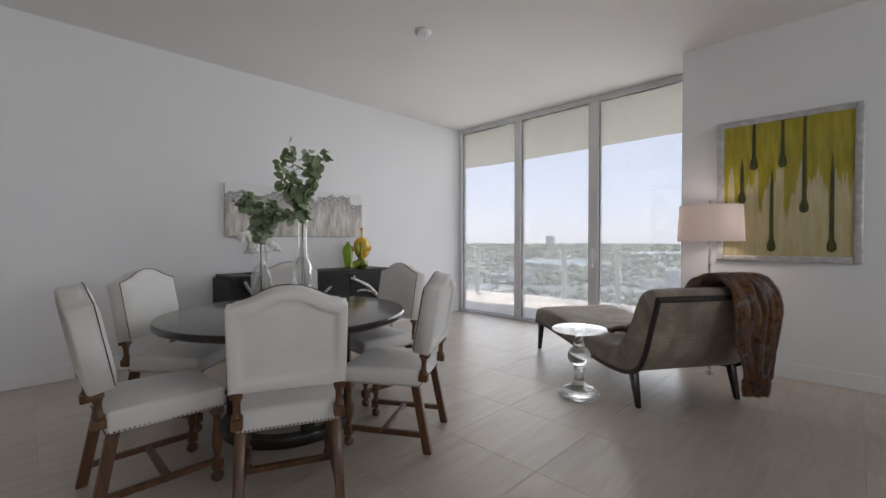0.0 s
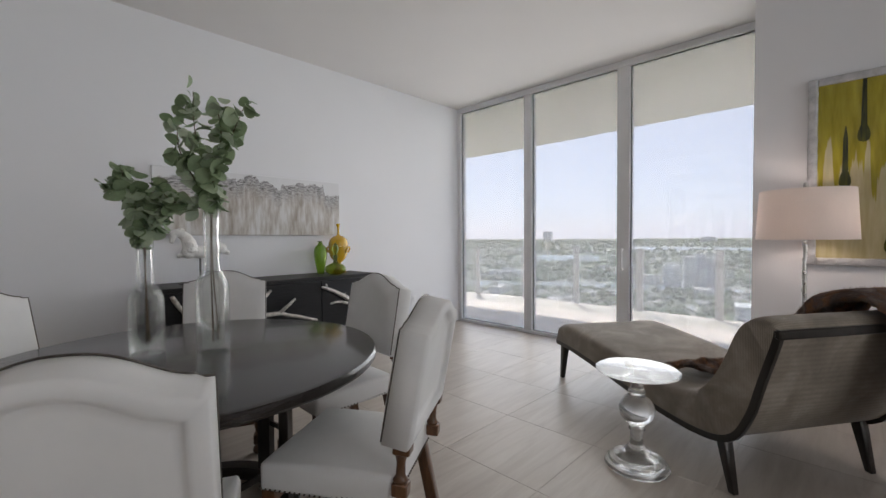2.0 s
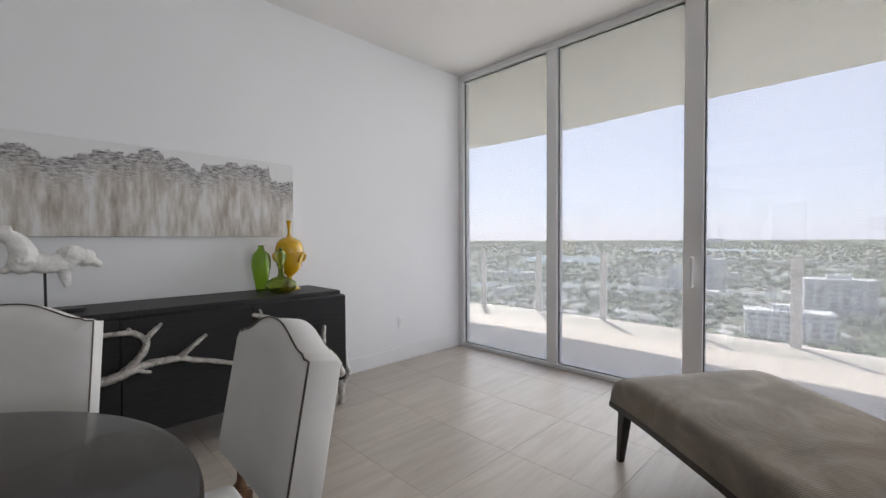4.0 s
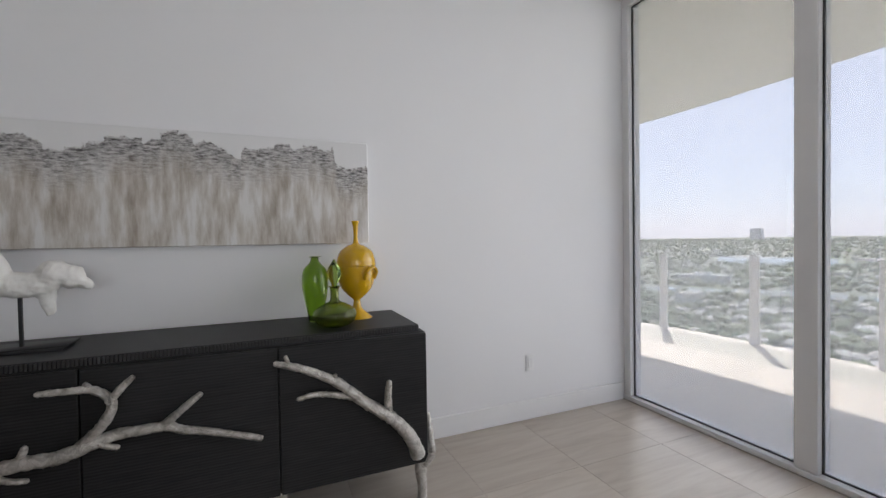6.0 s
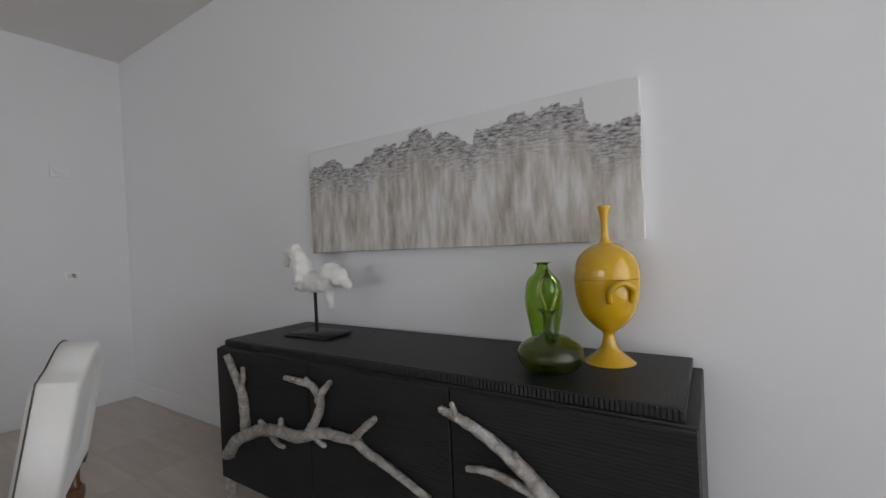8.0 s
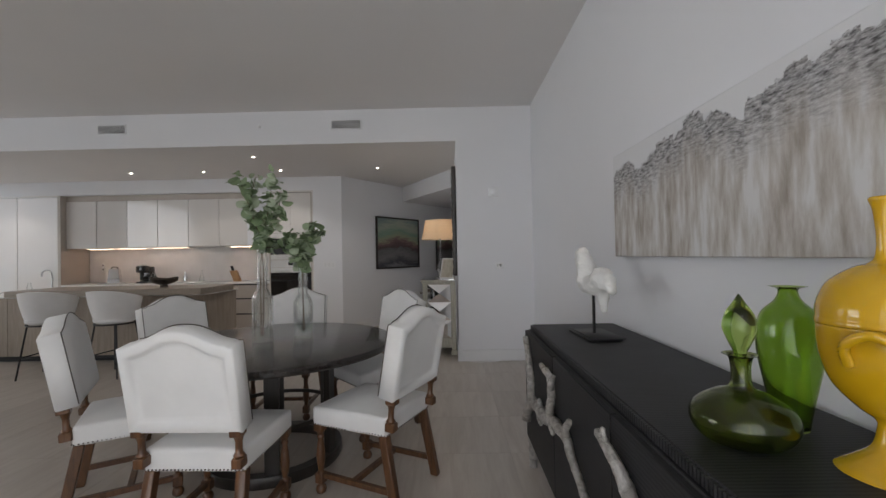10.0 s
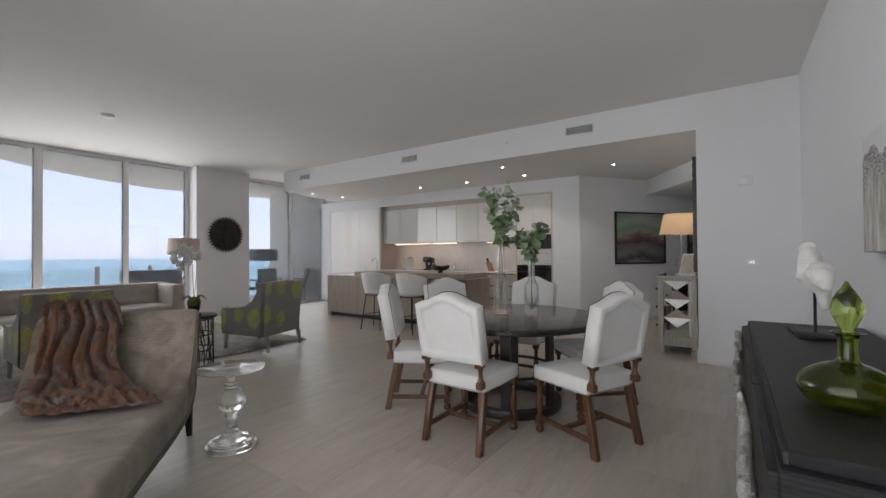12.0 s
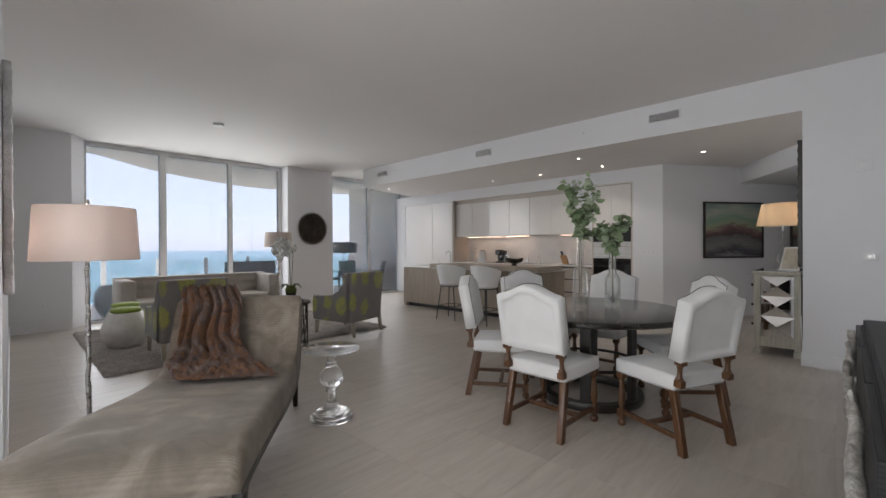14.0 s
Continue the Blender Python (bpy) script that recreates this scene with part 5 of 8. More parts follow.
s = thing("thermostat", pose(XW, 5.65, 1.19), "small white thermostat with a grey display", "thermostat")
part("case", bx(0, 0.018, -0.055, 0.055, -0.04, 0.04, 0.005, 2), M_TRIM, s)
part("display", bx(0.018, 0.0195, -0.03, 0.03, -0.012, 0.022), M_METAL, s, "grey display")


def switch_plate(m, n, label):
    s = thing("switch_plate", m, label, "switch")
    part("plate", bx(-0.035 * n, 0.035 * n, 0, 0.006, -0.058, 0.058, 0.002), M_TRIM, s)
    for i in range(n):
        x = -0.035 * n + 0.07 * i + 0.035
        part("rocker", bx(x - 0.016, x + 0.016, 0.006, 0.010, -0.034, 0.034, 0.001), M_FRAME, s)


switch_plate(pose(XK + 0.0, 2.90, 1.20, 0, 0, -90), 3, "white triple light switch beside the ovens")
switch_plate(pose(5.17, YN, 0.41, 0, 0, 180), 1, "white wall socket above the baseboard")
switch_plate(pose(5.10, -3.66, 0.42), 1, "white wall socket near the ocean windows")
switch_plate(pose(0.62, -3.74, 0.42), 1, "white wall socket on the column")

# things on the counters
def bottle(name, x, y, z, prof, mat, label, cat):
    b = thing(name, pose(x, y, z), label, cat)
    bm = B()
    lathe(bm, prof, 28)
    part("body", bm, mat, b, "", 50)
    return b


M_CLEAR = clear("clear_glass", share=0.72)
f = thing("faucet", pose(-1.45, -0.95, 0.892), "slim chrome gooseneck kitchen faucet on the island", "faucet")
bm = B()
tube(bm, spline([(0, 0, 0), (0, 0, 0.24), (0.03, 0, 0.31), (0.09, 0, 0.33), (0.15, 0, 0.30), (0.16, 0, 0.24)], 5), 0.011, 10)
part("spout", bm, M_CHROME, f, "", 180)
bm = B()
lathe(bm, [(0, 0), (0.026, 0), (0.024, 0.03), (0.014, 0.04)], 20)
part("base", bm, M_CHROME, f)
g = thing("box_grater", pose(-2.95, -1.22, 0.925, 0, 0, 20), "stainless steel box grater on the counter", "grater")
bm = bx(-0.07, 0.07, -0.10, 0.10, 0, 0.27, 0.006)
for v in bm.verts:
    v.co.x *= 1 - 0.25 * v.co.z / 0.27
    v.co.y *= 1 - 0.25 * v.co.z / 0.27
part("body", bm, M_CHROME, g)
bm = B()
for i in range(4):
    for j in range(6):
        bmesh.ops.create_icosphere(bm, subdivisions=1, radius=0.009, matrix=Matrix.Translation((0.069 - 0.0026 * j * 2.2, -0.06 + 0.04 * i, 0.04 + 0.035 * j)))
part("teeth", bm, M_STEEL, g, "rows of raised teeth", 180)
bm = B()
tube(bm, spline([(0, -0.05, 0.27), (0, -0.04, 0.30), (0, 0.04, 0.30), (0, 0.05, 0.27)], 4), 0.008, 8)
part("handle", bm, M_BLACKM, g)
c = thing("coffee_machine", pose(-2.92, -0.62, 0.925), "black pod coffee machine on the counter", "coffee machine")
part("body", bx(-0.12, 0.02, -0.10, 0.10, 0, 0.30, 0.02, 3), M_BLACKGL, c)
part("head", bx(-0.02, 0.14, -0.09, 0.09, 0.19, 0.32, 0.03, 3), M_BLACKGL, c)
part("tray", bx(0.0, 0.13, -0.08, 0.08, 0, 0.03, 0.006), M_BLACKM, c)
part("lever", bx(0.02, 0.15, -0.06, 0.06, 0.32, 0.335, 0.005), M_STEEL, c, "silver lever")
bottle("glass_carafe", -2.80, -0.38, 0.925, [(0, 0), (0.07, 0), (0.085, 0.05), (0.05, 0.13), (0.028, 0.17), (0.03, 0.20), (0.026, 0.20), (0.024, 0.17), (0.045, 0.13), (0.078, 0.05), (0.065, 0.006), (0, 0.006)], M_CLEAR, "round glass carafe beside the coffee machine", "carafe")
bottle("bottle", -3.05, 0.05, 0.925, [(0, 0), (0.03, 0), (0.032, 0.10), (0.02, 0.13), (0.012, 0.15), (0.012, 0.19), (0, 0.19)], M_CHROME, "small silver bottle on the counter", "bottle")
bottle("bottle", -2.95, 0.42, 0.925, [(0, 0), (0.04, 0), (0.045, 0.06), (0.03, 0.10), (0.014, 0.14), (0.014, 0.22), (0, 0.22)], M_CLEAR, "clear glass bottle on the counter", "bottle")
bottle("small_jar", -1.5, -1.35, 0.892, [(0, 0), (0.03, 0), (0.034, 0.08), (0.02, 0.11), (0.02, 0.14), (0, 0.145)], M_CLEAR, "small glass soap jar on the island", "jar")
b = thing("fruit_bowl", pose(-0.80, 1.20, 0.975), "dark boat-shaped wooden bowl on the breakfast bar", "bowl")
bm = B()
n, k = 24, 8
g0, g1 = [], []
for i in range(n + 1):
    u = i / n * 2 - 1
    g0.append([bm.verts.new((0.11 * (1 - u * u) ** 0.5 * v, 0.19 * u, 0.012 + 0.10 * (0.55 * u * u + 0.75 * v * v * (1 - 0.4 * u * u)))) for v in [(-1 + 2 * j / k) for j in range(k + 1)]])
    g1.append([bm.verts.new((0.11 * (1 - u * u) ** 0.5 * v * 0.95, 0.19 * u * 0.97, 0.022 + 0.10 * (0.55 * u * u + 0.75 * v * v * (1 - 0.4 * u * u)))) for v in [(-1 + 2 * j / k) for j in range(k + 1)]])
for i in range(n):
    for j in range(k):
        bm.faces.new((g0[i][j], g0[i + 1][j], g0[i + 1][j + 1], g0[i][j + 1]))
        bm.faces.new((g1[i][j], g1[i][j + 1], g1[i + 1][j + 1], g1[i + 1][j]))
    for j in (0, k):
        bm.faces.new((g0[i][j], g1[i][j], g1[i + 1][j], g0[i + 1][j]))
bmesh.ops.translate(bm, vec=(0, 0, 0.02), verts=bm.verts)
part("shell", bm, M_BRONZE, b, "", 60)
bm = B()
lathe(bm, [(0, 0), (0.05, 0), (0.04, 0.034), (0, 0.034)], 20)
part("foot", bm, M_BRONZE, b)
kb = thing("knife_block", pose(-2.9, 1.12, 0.925, 0, 0, 15), "wooden knife block with black-handled knives", "knife block")
M_BLOCK = wood("beech", (0.30, 0.15, 0.06), (0.46, 0.26, 0.12), 0.45, "Z", 1.0)
bm = bx(-0.05, 0.05, -0.06, 0.06, 0, 0.20, 0.004)
for v in bm.verts:
    v.co.y -= 0.35 * v.co.z
part("block", bm, M_BLOCK, kb)
for i in range(5):
    x = -0.032 + 0.016 * i
    part("knife_handle", bx(x - 0.006, x + 0.006, -0.012, 0.012, 0, 0.10, 0.003, m=pose(0, -0.07 - 0.01 * (i % 2), 0.19, 19, 0, 0)), M_BLACKM, kb)
s = thing("wall_socket", pose(-3.22, -1.66, 1.22, 0, 0, -90), "dark double socket on the backsplash", "socket")
part("plate", bx(-0.022, 0.022, 0, 0.006, -0.075, 0.075, 0.002), M_TRIM, s)
part("upper_hole", bx(-0.014, 0.014, 0.006, 0.008, 0.022, 0.055, 0.002), M_BLACKM, s)
part("lower_hole", bx(-0.014, 0.014, 0.006, 0.008, -0.055, -0.022, 0.002), M_BLACKM, s)

# ---- hall ----
M_MIRROR = simple("mirror", (0.85, 0.85, 0.86), (0.88, 0.88, 0.88), 0.03, metal=1.0, rvar=0.01, scale=2)
M_AGED = wood("silvered_wood", (0.32, 0.30, 0.24), (0.52, 0.50, 0.42), 0.5, "Z", 1.4, 0.25)
def mirrored_cabinet():
    c = thing("mirrored_cabinet", pose(0, 0, 0), "silvered wooden cabinet with faceted mirror panels and dark knobs", "cabinet")
    x0, x1, y0, y1 = -1.72, -0.84, 4.66, 5.10
    part("top", bx(x0 - 0.02, x1 + 0.02, y0 - 0.02, y1, 0.965, 1.0, 0.006), M_AGED, c)
    part("glass_top", bx(x0, x1, y0, y1 - 0.02, 1.0, 1.006), M_MIRROR, c)
    part("body", bx(x0 + 0.03, x1 - 0.03, y0 + 0.02, y1, 0.10, 0.965), M_BLACKM, c)
    for x in (x0, x1 - 0.06):
        for y in (y0, y1 - 0.06):
            part("post", bx(x, x + 0.06, y, y + 0.06, 0.07, 0.965, 0.005), M_AGED, c)
            bm = B()
            box(bm, x - 0.012, x + 0.072, y - 0.012, y + 0.072, 0.0, 0.07, 0.008)
            part("foot", bm, M_AGED, c)
    part("bottom_rail", bx(x1 - 0.045, x1 - 0.005, y0 + 0.06, y1 - 0.06, 0.10, 0.22, 0.003), M_AGED, c)
    part("top_rail", bx(x1 - 0.045, x1 - 0.005, y0 + 0.06, y1 - 0.06, 0.945, 0.965, 0.003), M_AGED, c)
    ya, yb = y0 + 0.06, y1 - 0.06
    za = 0.22
    hgt = (0.945 - 0.22) / 3
    for i in range(3):
        z0, z1 = za + i * hgt, za + (i + 1) * hgt
        ym, zm = (ya + yb) / 2, (z0 + z1) / 2
        pts = [(x1 - 0.022, ya, z0), (x1 - 0.022, yb, z0), (x1 - 0.022, yb, z1), (x1 - 0.022, ya, z1)]
        apex = (x1 + 0.012, ym, zm)
        back = (x1 - 0.03, ym, zm)
        for k in range(4):
            bm = B()
            a, b = pts[k], pts[(k + 1) % 4]
            v = [bm.verts.new(p) for p in (a, b, apex, back)]
            for q in ((0, 1, 2), (0, 3, 1), (1, 3, 2), (2, 3, 0)):
                bm.faces.new([v[t] for t in q])
            part("facet", bm, M_MIRROR, c, "", None)
    for i in range(3):
        z0, z1 = za + i * hgt, za + (i + 1) * hgt
        for xa, xb in ((x0 + 0.065, (x0 + x1) / 2 - 0.004), ((x0 + x1) / 2 + 0.004, x1 - 0.065)):
            dr = part("drawer", bx(xa, xb, y0 - 0.004, y0 + 0.02, z0 + 0.006, z1 - 0.006, 0.004), M_AGED, c)
            bm = B()
            lathe(bm, [(0.006, 0), (0.006, 0.014), (0.016, 0.02), (0.018, 0.03), (0.010, 0.038), (0, 0.039)], 16, pose((xa + xb) / 2 if xb < x1 - 0.2 else xb - 0.06, y0 - 0.004, (z0 + z1) / 2, 90, 0, 0))
            part("knob", bm, M_BRONZE, dr, "dark knob")


mirrored_cabinet()
tl = thing("table_lamp", pose(-1.30, 4.90, 1.006), "lit table lamp with a cream shade and a clear glass base", "lamp")
bm = B()
lathe(bm, [(0, 0), (0.09, 0), (0.09, 0.02), (0.03, 0.03), (0.05, 0.07), (0.075, 0.12), (0.06, 0.19), (0.022, 0.25), (0.016, 0.32), (0.016, 0.53), (0, 0.53)], 28)
part("base", bm, M_CLEAR, tl, "clear glass gourd base", 60)
bm = B()
lathe(bm, [(0.008, 0.50), (0.008, 0.83), (0.012, 0.835), (0, 0.85)], 10)
part("stem", bm, M_METAL, tl)
M_SHADE2 = shade_material("cream_lamp_shade", (0.85, 0.72, 0.56), 0.55)
bm = B()
lathe(bm, [(0.27, 0.555), (0.215, 0.83), (0.211, 0.83), (0.266, 0.555), (0.27, 0.555)], 48, cap=False)
part("shade", bm, M_SHADE2, tl, "cream empire shade", 40)
ph = thing("photo_frame", pose(-1.02, 4.98, 1.006, 0, 0, 62), "thin silver photo frame leaning on its dark strut", "frame")
part("plate", bx(-0.11, 0.11, -0.006, 0.006, 0, 0.30, 0.002, m=pose(0, 0, 0.002, -20, 0, 0)), M_STEEL, ph)
part("picture", bx(-0.09, 0.09, -0.0085, -0.0062, 0.02, 0.28, m=pose(0, 0, 0.002, -20, 0, 0)), M_GREYWOOD, ph, "pale print")
part("strut", bx(-0.012, 0.012, -0.004, 0.004, 0, 0.20, m=pose(0, 0.16, 0.003, 32, 0, 0)), M_BLACKM, ph, "dark strut")
lamp("table_lamp_bulb", (-1.27, 4.90, 1.70), 0.45, (1.0, 0.89, 0.78), 0.05)
bm = B()
tube(bm, spline([(-0.80, 5.10, 0.5), (-0.66, 5.12, 0.2), (-0.50, 5.16, 0.05), (-0.46, 5.30, 0.006), (-0.45, 5.5, 0.006), (-0.47, 5.62, 0.008)], 6), 0.004, 6)
tagged(obj("lamp_cord", bm, M_TRIM, None, "", 60), "thin white lamp cord running along the baseboard", "cord")

M_FRAMEBLK = simple("dark_frame", (0.018, 0.014, 0.012), (0.04, 0.03, 0.026), 0.35, scale=12)
bm = B()
wm = thing("wall_mirror", pose(-1.35, 5.13, 1.78), "large dark carved mirror hung on the hall wall", "mirror")
part("mirror_plate", bx(-0.52, 0.52, -0.03, -0.004, -0.62, 0.62), M_MIRROR, wm)
for k, (a, b, c2, d2) in enumerate(((-0.62, -0.52, -0.72, 0.72), (0.52, 0.62, -0.72, 0.72), (-0.52, 0.52, 0.62, 0.72), (-0.52, 0.52, -0.72, -0.62))):
    bm = bx(a, b, -0.055, -0.002, c2, d2, 0.012, 2)
    bmesh.ops.subdivide_edges(bm, edges=[e for e in bm.edges if e.calc_length() > 0.4], cuts=40)
    for v in bm.verts:
        if v.co.y < -0.03:
            v.co.y += 0.010 * math.sin(v.co.z * 60) * math.cos(v.co.x * 60)
    part("frame_side", bm, M_FRAMEBLK, wm, "", 60)


def landscape_material():
    mat, nt, b = material("painted_landscape")
    v = coords(nt, (1.1, 1.0, 5.0))
    n = noise_tex(nt, v, 2.2, 7, 0.62, 1.2)
    sep = nt.nodes.new("ShaderNodeSeparateXYZ")
    tc = nt.nodes.new("ShaderNodeTexCoord")
    link(nt, tc.outputs["Object"], sep.inputs[0])
    ab = node(nt, "ShaderNodeMath")
    ab.operation = "ABSOLUTE"
    link(nt, sep.outputs[0], ab.inputs[0])
    hill = node(nt, "ShaderNodeMath")
    hill.operation = "MULTIPLY_ADD"
    hill.inputs[1].default_value = 0.20
    link(nt, ab.outputs[0], hill.inputs[0])
    link(nt, sep.outputs[2], hill.inputs[2])
    ad = node(nt, "ShaderNodeMath")
    ad.operation = "MULTIPLY_ADD"
    ad.inputs[1].default_value = 0.34
    link(nt, n, ad.inputs[0])
    link(nt, hill.outputs[0], ad.inputs[2])
    mr = node(nt, "ShaderNodeMapRange")
    mr.inputs["From Min"].default_value, mr.inputs["From Max"].default_value = -0.45, 0.75
    link(nt, ad.outputs[0], mr.inputs[0])
    col = ramp(nt, mr.outputs[0], [(0.05, (0.07, 0.07, 0.08)), (0.14, (0.26, 0.26, 0.27)), (0.22, (0.06, 0.06, 0.075)), (0.34, (0.22, 0.21, 0.21)), (0.44, (0.15, 0.15, 0.15)), (0.50, (0.10, 0.06, 0.06)), (0.57, (0.22, 0.13, 0.13)), (0.64, (0.36, 0.38, 0.24)), (0.74, (0.24, 0.36, 0.27)), (0.84, (0.44, 0.47, 0.38)), (0.97, (0.24, 0.31, 0.29))])
    link(nt, col, b.inputs["Base Color"])
    b.inputs["Roughness"].default_value = 0.4
    bump(nt, b, n, 0.3, 0.004)
    return mat


M_LAND = landscape_material()


def framed(m, w, h, mat, label):
    p = thing("framed_painting", m, label, "painting")
    part("canvas", bx(-w / 2 + 0.03, w / 2 - 0.03, -0.022, -0.004, -h / 2 + 0.03, h / 2 - 0.03), mat, p)
    for a, b, c2, d2 in ((-w / 2, -w / 2 + 0.03, -h / 2, h / 2), (w / 2 - 0.03, w / 2, -h / 2, h / 2), (-w / 2 + 0.03, w / 2 - 0.03, h / 2 - 0.03, h / 2), (-w / 2 + 0.03, w / 2 - 0.03, -h / 2, -h / 2 + 0.03)):
        part("frame_side", bx(a, b, -0.04, -0.002, c2, d2, 0.004), M_FRAMEBLK, p, "dark frame")


hall_ang = math.degrees(math.atan2(3.13 - 5.75, -2.62 + 6.4))
mid = Vector((-3.83, 3.13 + (3.83 - 2.62) * 2.62 / 3.78, 0))
framed(pose(mid.x + 0.004, mid.y + 0.006, 1.60, 0, 0, hall_ang + 180), 1.30, 1.03, M_LAND, "framed abstract landscape in greens and violet greys")
mid2 = Vector((-5.3, 3.13 + (5.3 - 2.62) * 2.62 / 3.78, 0))
framed(pose(mid2.x + 0.004, mid2.y + 0.006, 1.55, 0, 0, hall_ang + 180), 1.0, 1.1, M_LAND, "second framed abstract landscape further down the hall")

# ---- art and ornaments ----
def canvas_material():
    mat, nt, b = material("drip_canvas")
    tc = nt.nodes.new("ShaderNodeTexCoord")
    sep = nt.nodes.new("ShaderNodeSeparateXYZ")
    link(nt, tc.outputs["Object"], sep.inputs[0])

    def math2(op, a, c, d=None):
        n = node(nt, "ShaderNodeMath")
        n.operation = op
        for i, q in enumerate((a, c, d)):
            if q is None:
                continue
            if isinstance(q, (int, float)):
                n.inputs[i].default_value = q
            else:
                link(nt, q, n.inputs[i])
        return n.outputs[0]
    x, z = sep.outputs[0], sep.outputs[2]
    wob = noise_tex(nt, tc.outputs["Object"], 16, 4, 0.65)
    rough = noise_tex(nt, tc.outputs["Object"], 55, 3)
    xs = math2("MULTIPLY_ADD", math2("SUBTRACT", wob, 0.5), 0.05, x)
    # the height of the painted edge along the canvas
    EDGE = [(-0.905, .15), (-0.84, .20), (-0.68, .205), (-0.62, .17), (-0.48, .165), (-0.44, .215), (-0.22, .22), (-0.19, .25), (-0.145, .25), (-0.125, .27), (-0.03, .27), (0.0, .225), (0.06, .245), (0.15, .20), (0.21, .16), (0.235, .245), (0.33, .225), (0.42, .245), (0.62, .26), (0.70, .25), (0.73, .14), (0.82, .135), (0.86, .16), (0.905, .16)]
    rp = nt.nodes.new("ShaderNodeValToRGB")
    el = rp.color_ramp.elements
    while len(el) < len(EDGE):
        el.new(0.5)
    for e, (px, pz) in zip(el, EDGE):
        e.position, e.color = (px + 0.905) / 1.81, (pz, pz, pz, 1)
    link(nt, math2("MULTIPLY_ADD", xs, 1 / 1.81, 0.5), rp.inputs[0])
    step = nt.nodes.new("ShaderNodeCombineXYZ")
    link(nt, math2("MULTIPLY", math2("FLOOR", math2("MULTIPLY", xs, 13.0), 0.0), 0.173), step.inputs[0])
    wn = nt.nodes.new("ShaderNodeTexWhiteNoise")
    wn.noise_dimensions = "3D"
    link(nt, step.outputs[0], wn.inputs["Vector"])
    edge = math2("ADD", math2("MULTIPLY_ADD", wn.outputs[0], 0.045, rp.outputs[0]), math2("MULTIPLY_ADD", rough, 0.05, -0.047))
    d = math2("SUBTRACT", edge, z)          # above zero: painted
    mask = ramp(nt, math2("MULTIPLY_ADD", d, 30.0, 0.5), [(0.35, (0, 0, 0)), (0.6, (1, 1, 1))])
    st = nt.nodes.new("ShaderNodeMapping")
    st.inputs["Scale"].default_value = (24, 1, 5.0)
    link(nt, tc.outputs["Object"], st.inputs[0])
    streak = noise_tex(nt, st.outputs[0], 1.0, 6, 0.65)
    st2 = nt.nodes.new("ShaderNodeMapping")
    st2.inputs["Scale"].default_value = (6, 1, 1.4)
    link(nt, tc.outputs["Object"], st2.inputs[0])
    tone = noise_tex(nt, st2.outputs[0], 1.0, 3)
    body = ramp(nt, math2("MULTIPLY_ADD", tone, 0.55, math2("MULTIPLY", streak, 0.55)), [(0.36, (0.27, 0.225, 0.185)), (0.47, (0.42, 0.375, 0.33)), (0.56, (0.55, 0.52, 0.485)), (0.66, (0.68, 0.67, 0.66))])
    st3 = nt.nodes.new("ShaderNodeMapping")
    st3.inputs["Scale"].default_value = (24, 1, 85)
    link(nt, tc.outputs["Object"], st3.inputs[0])
    fleck = noise_tex(nt, st3.outputs[0], 1.0, 4, 0.7)
    crust = ramp(nt, fleck, [(0.36, (0.075, 0.07, 0.07)), (0.48, (0.36, 0.35, 0.35)), (0.62, (0.66, 0.65, 0.65))])
    fade = ramp(nt, math2("MULTIPLY", d, 4.2), [(0.20, (1, 1, 1)), (0.85, (0, 0, 0))])
    m1 = nt.nodes.new("ShaderNodeMixRGB")
    link(nt, fade, m1.inputs[0])
    link(nt, body, m1.inputs[1])
    link(nt, crust, m1.inputs[2])
    m2 = nt.nodes.new("ShaderNodeMixRGB")
    m2.inputs[1].default_value = (0.74, 0.74, 0.75, 1)
    link(nt, mask, m2.inputs[0])
    link(nt, m1.outputs[0], m2.inputs[2])
    link(nt, m2.outputs[0], b.inputs["Base Color"])
    b.inputs["Roughness"].default_value = 0.7
    hgt = math2("MULTIPLY", math2("MULTIPLY", fleck, fade), mask)
    bump(nt, b, math2("ADD", hgt, math2("MULTIPLY", streak, 0.15)), 1.0, 0.012)
    return mat


cv = thing("wide_canvas", pose(3.09, YN, 1.605), "wide unframed canvas with grey textured drips over white", "painting")
part("canvas", bx(-0.905, 0.905, -0.048, -0.030, -0.30, 0.30, 0.004), canvas_material(), cv)
part("stretcher", bx(-0.903, 0.903, -0.0298, -0.002, -0.298, 0.298), M_TRIM, cv, "white canvas-wrapped edge")


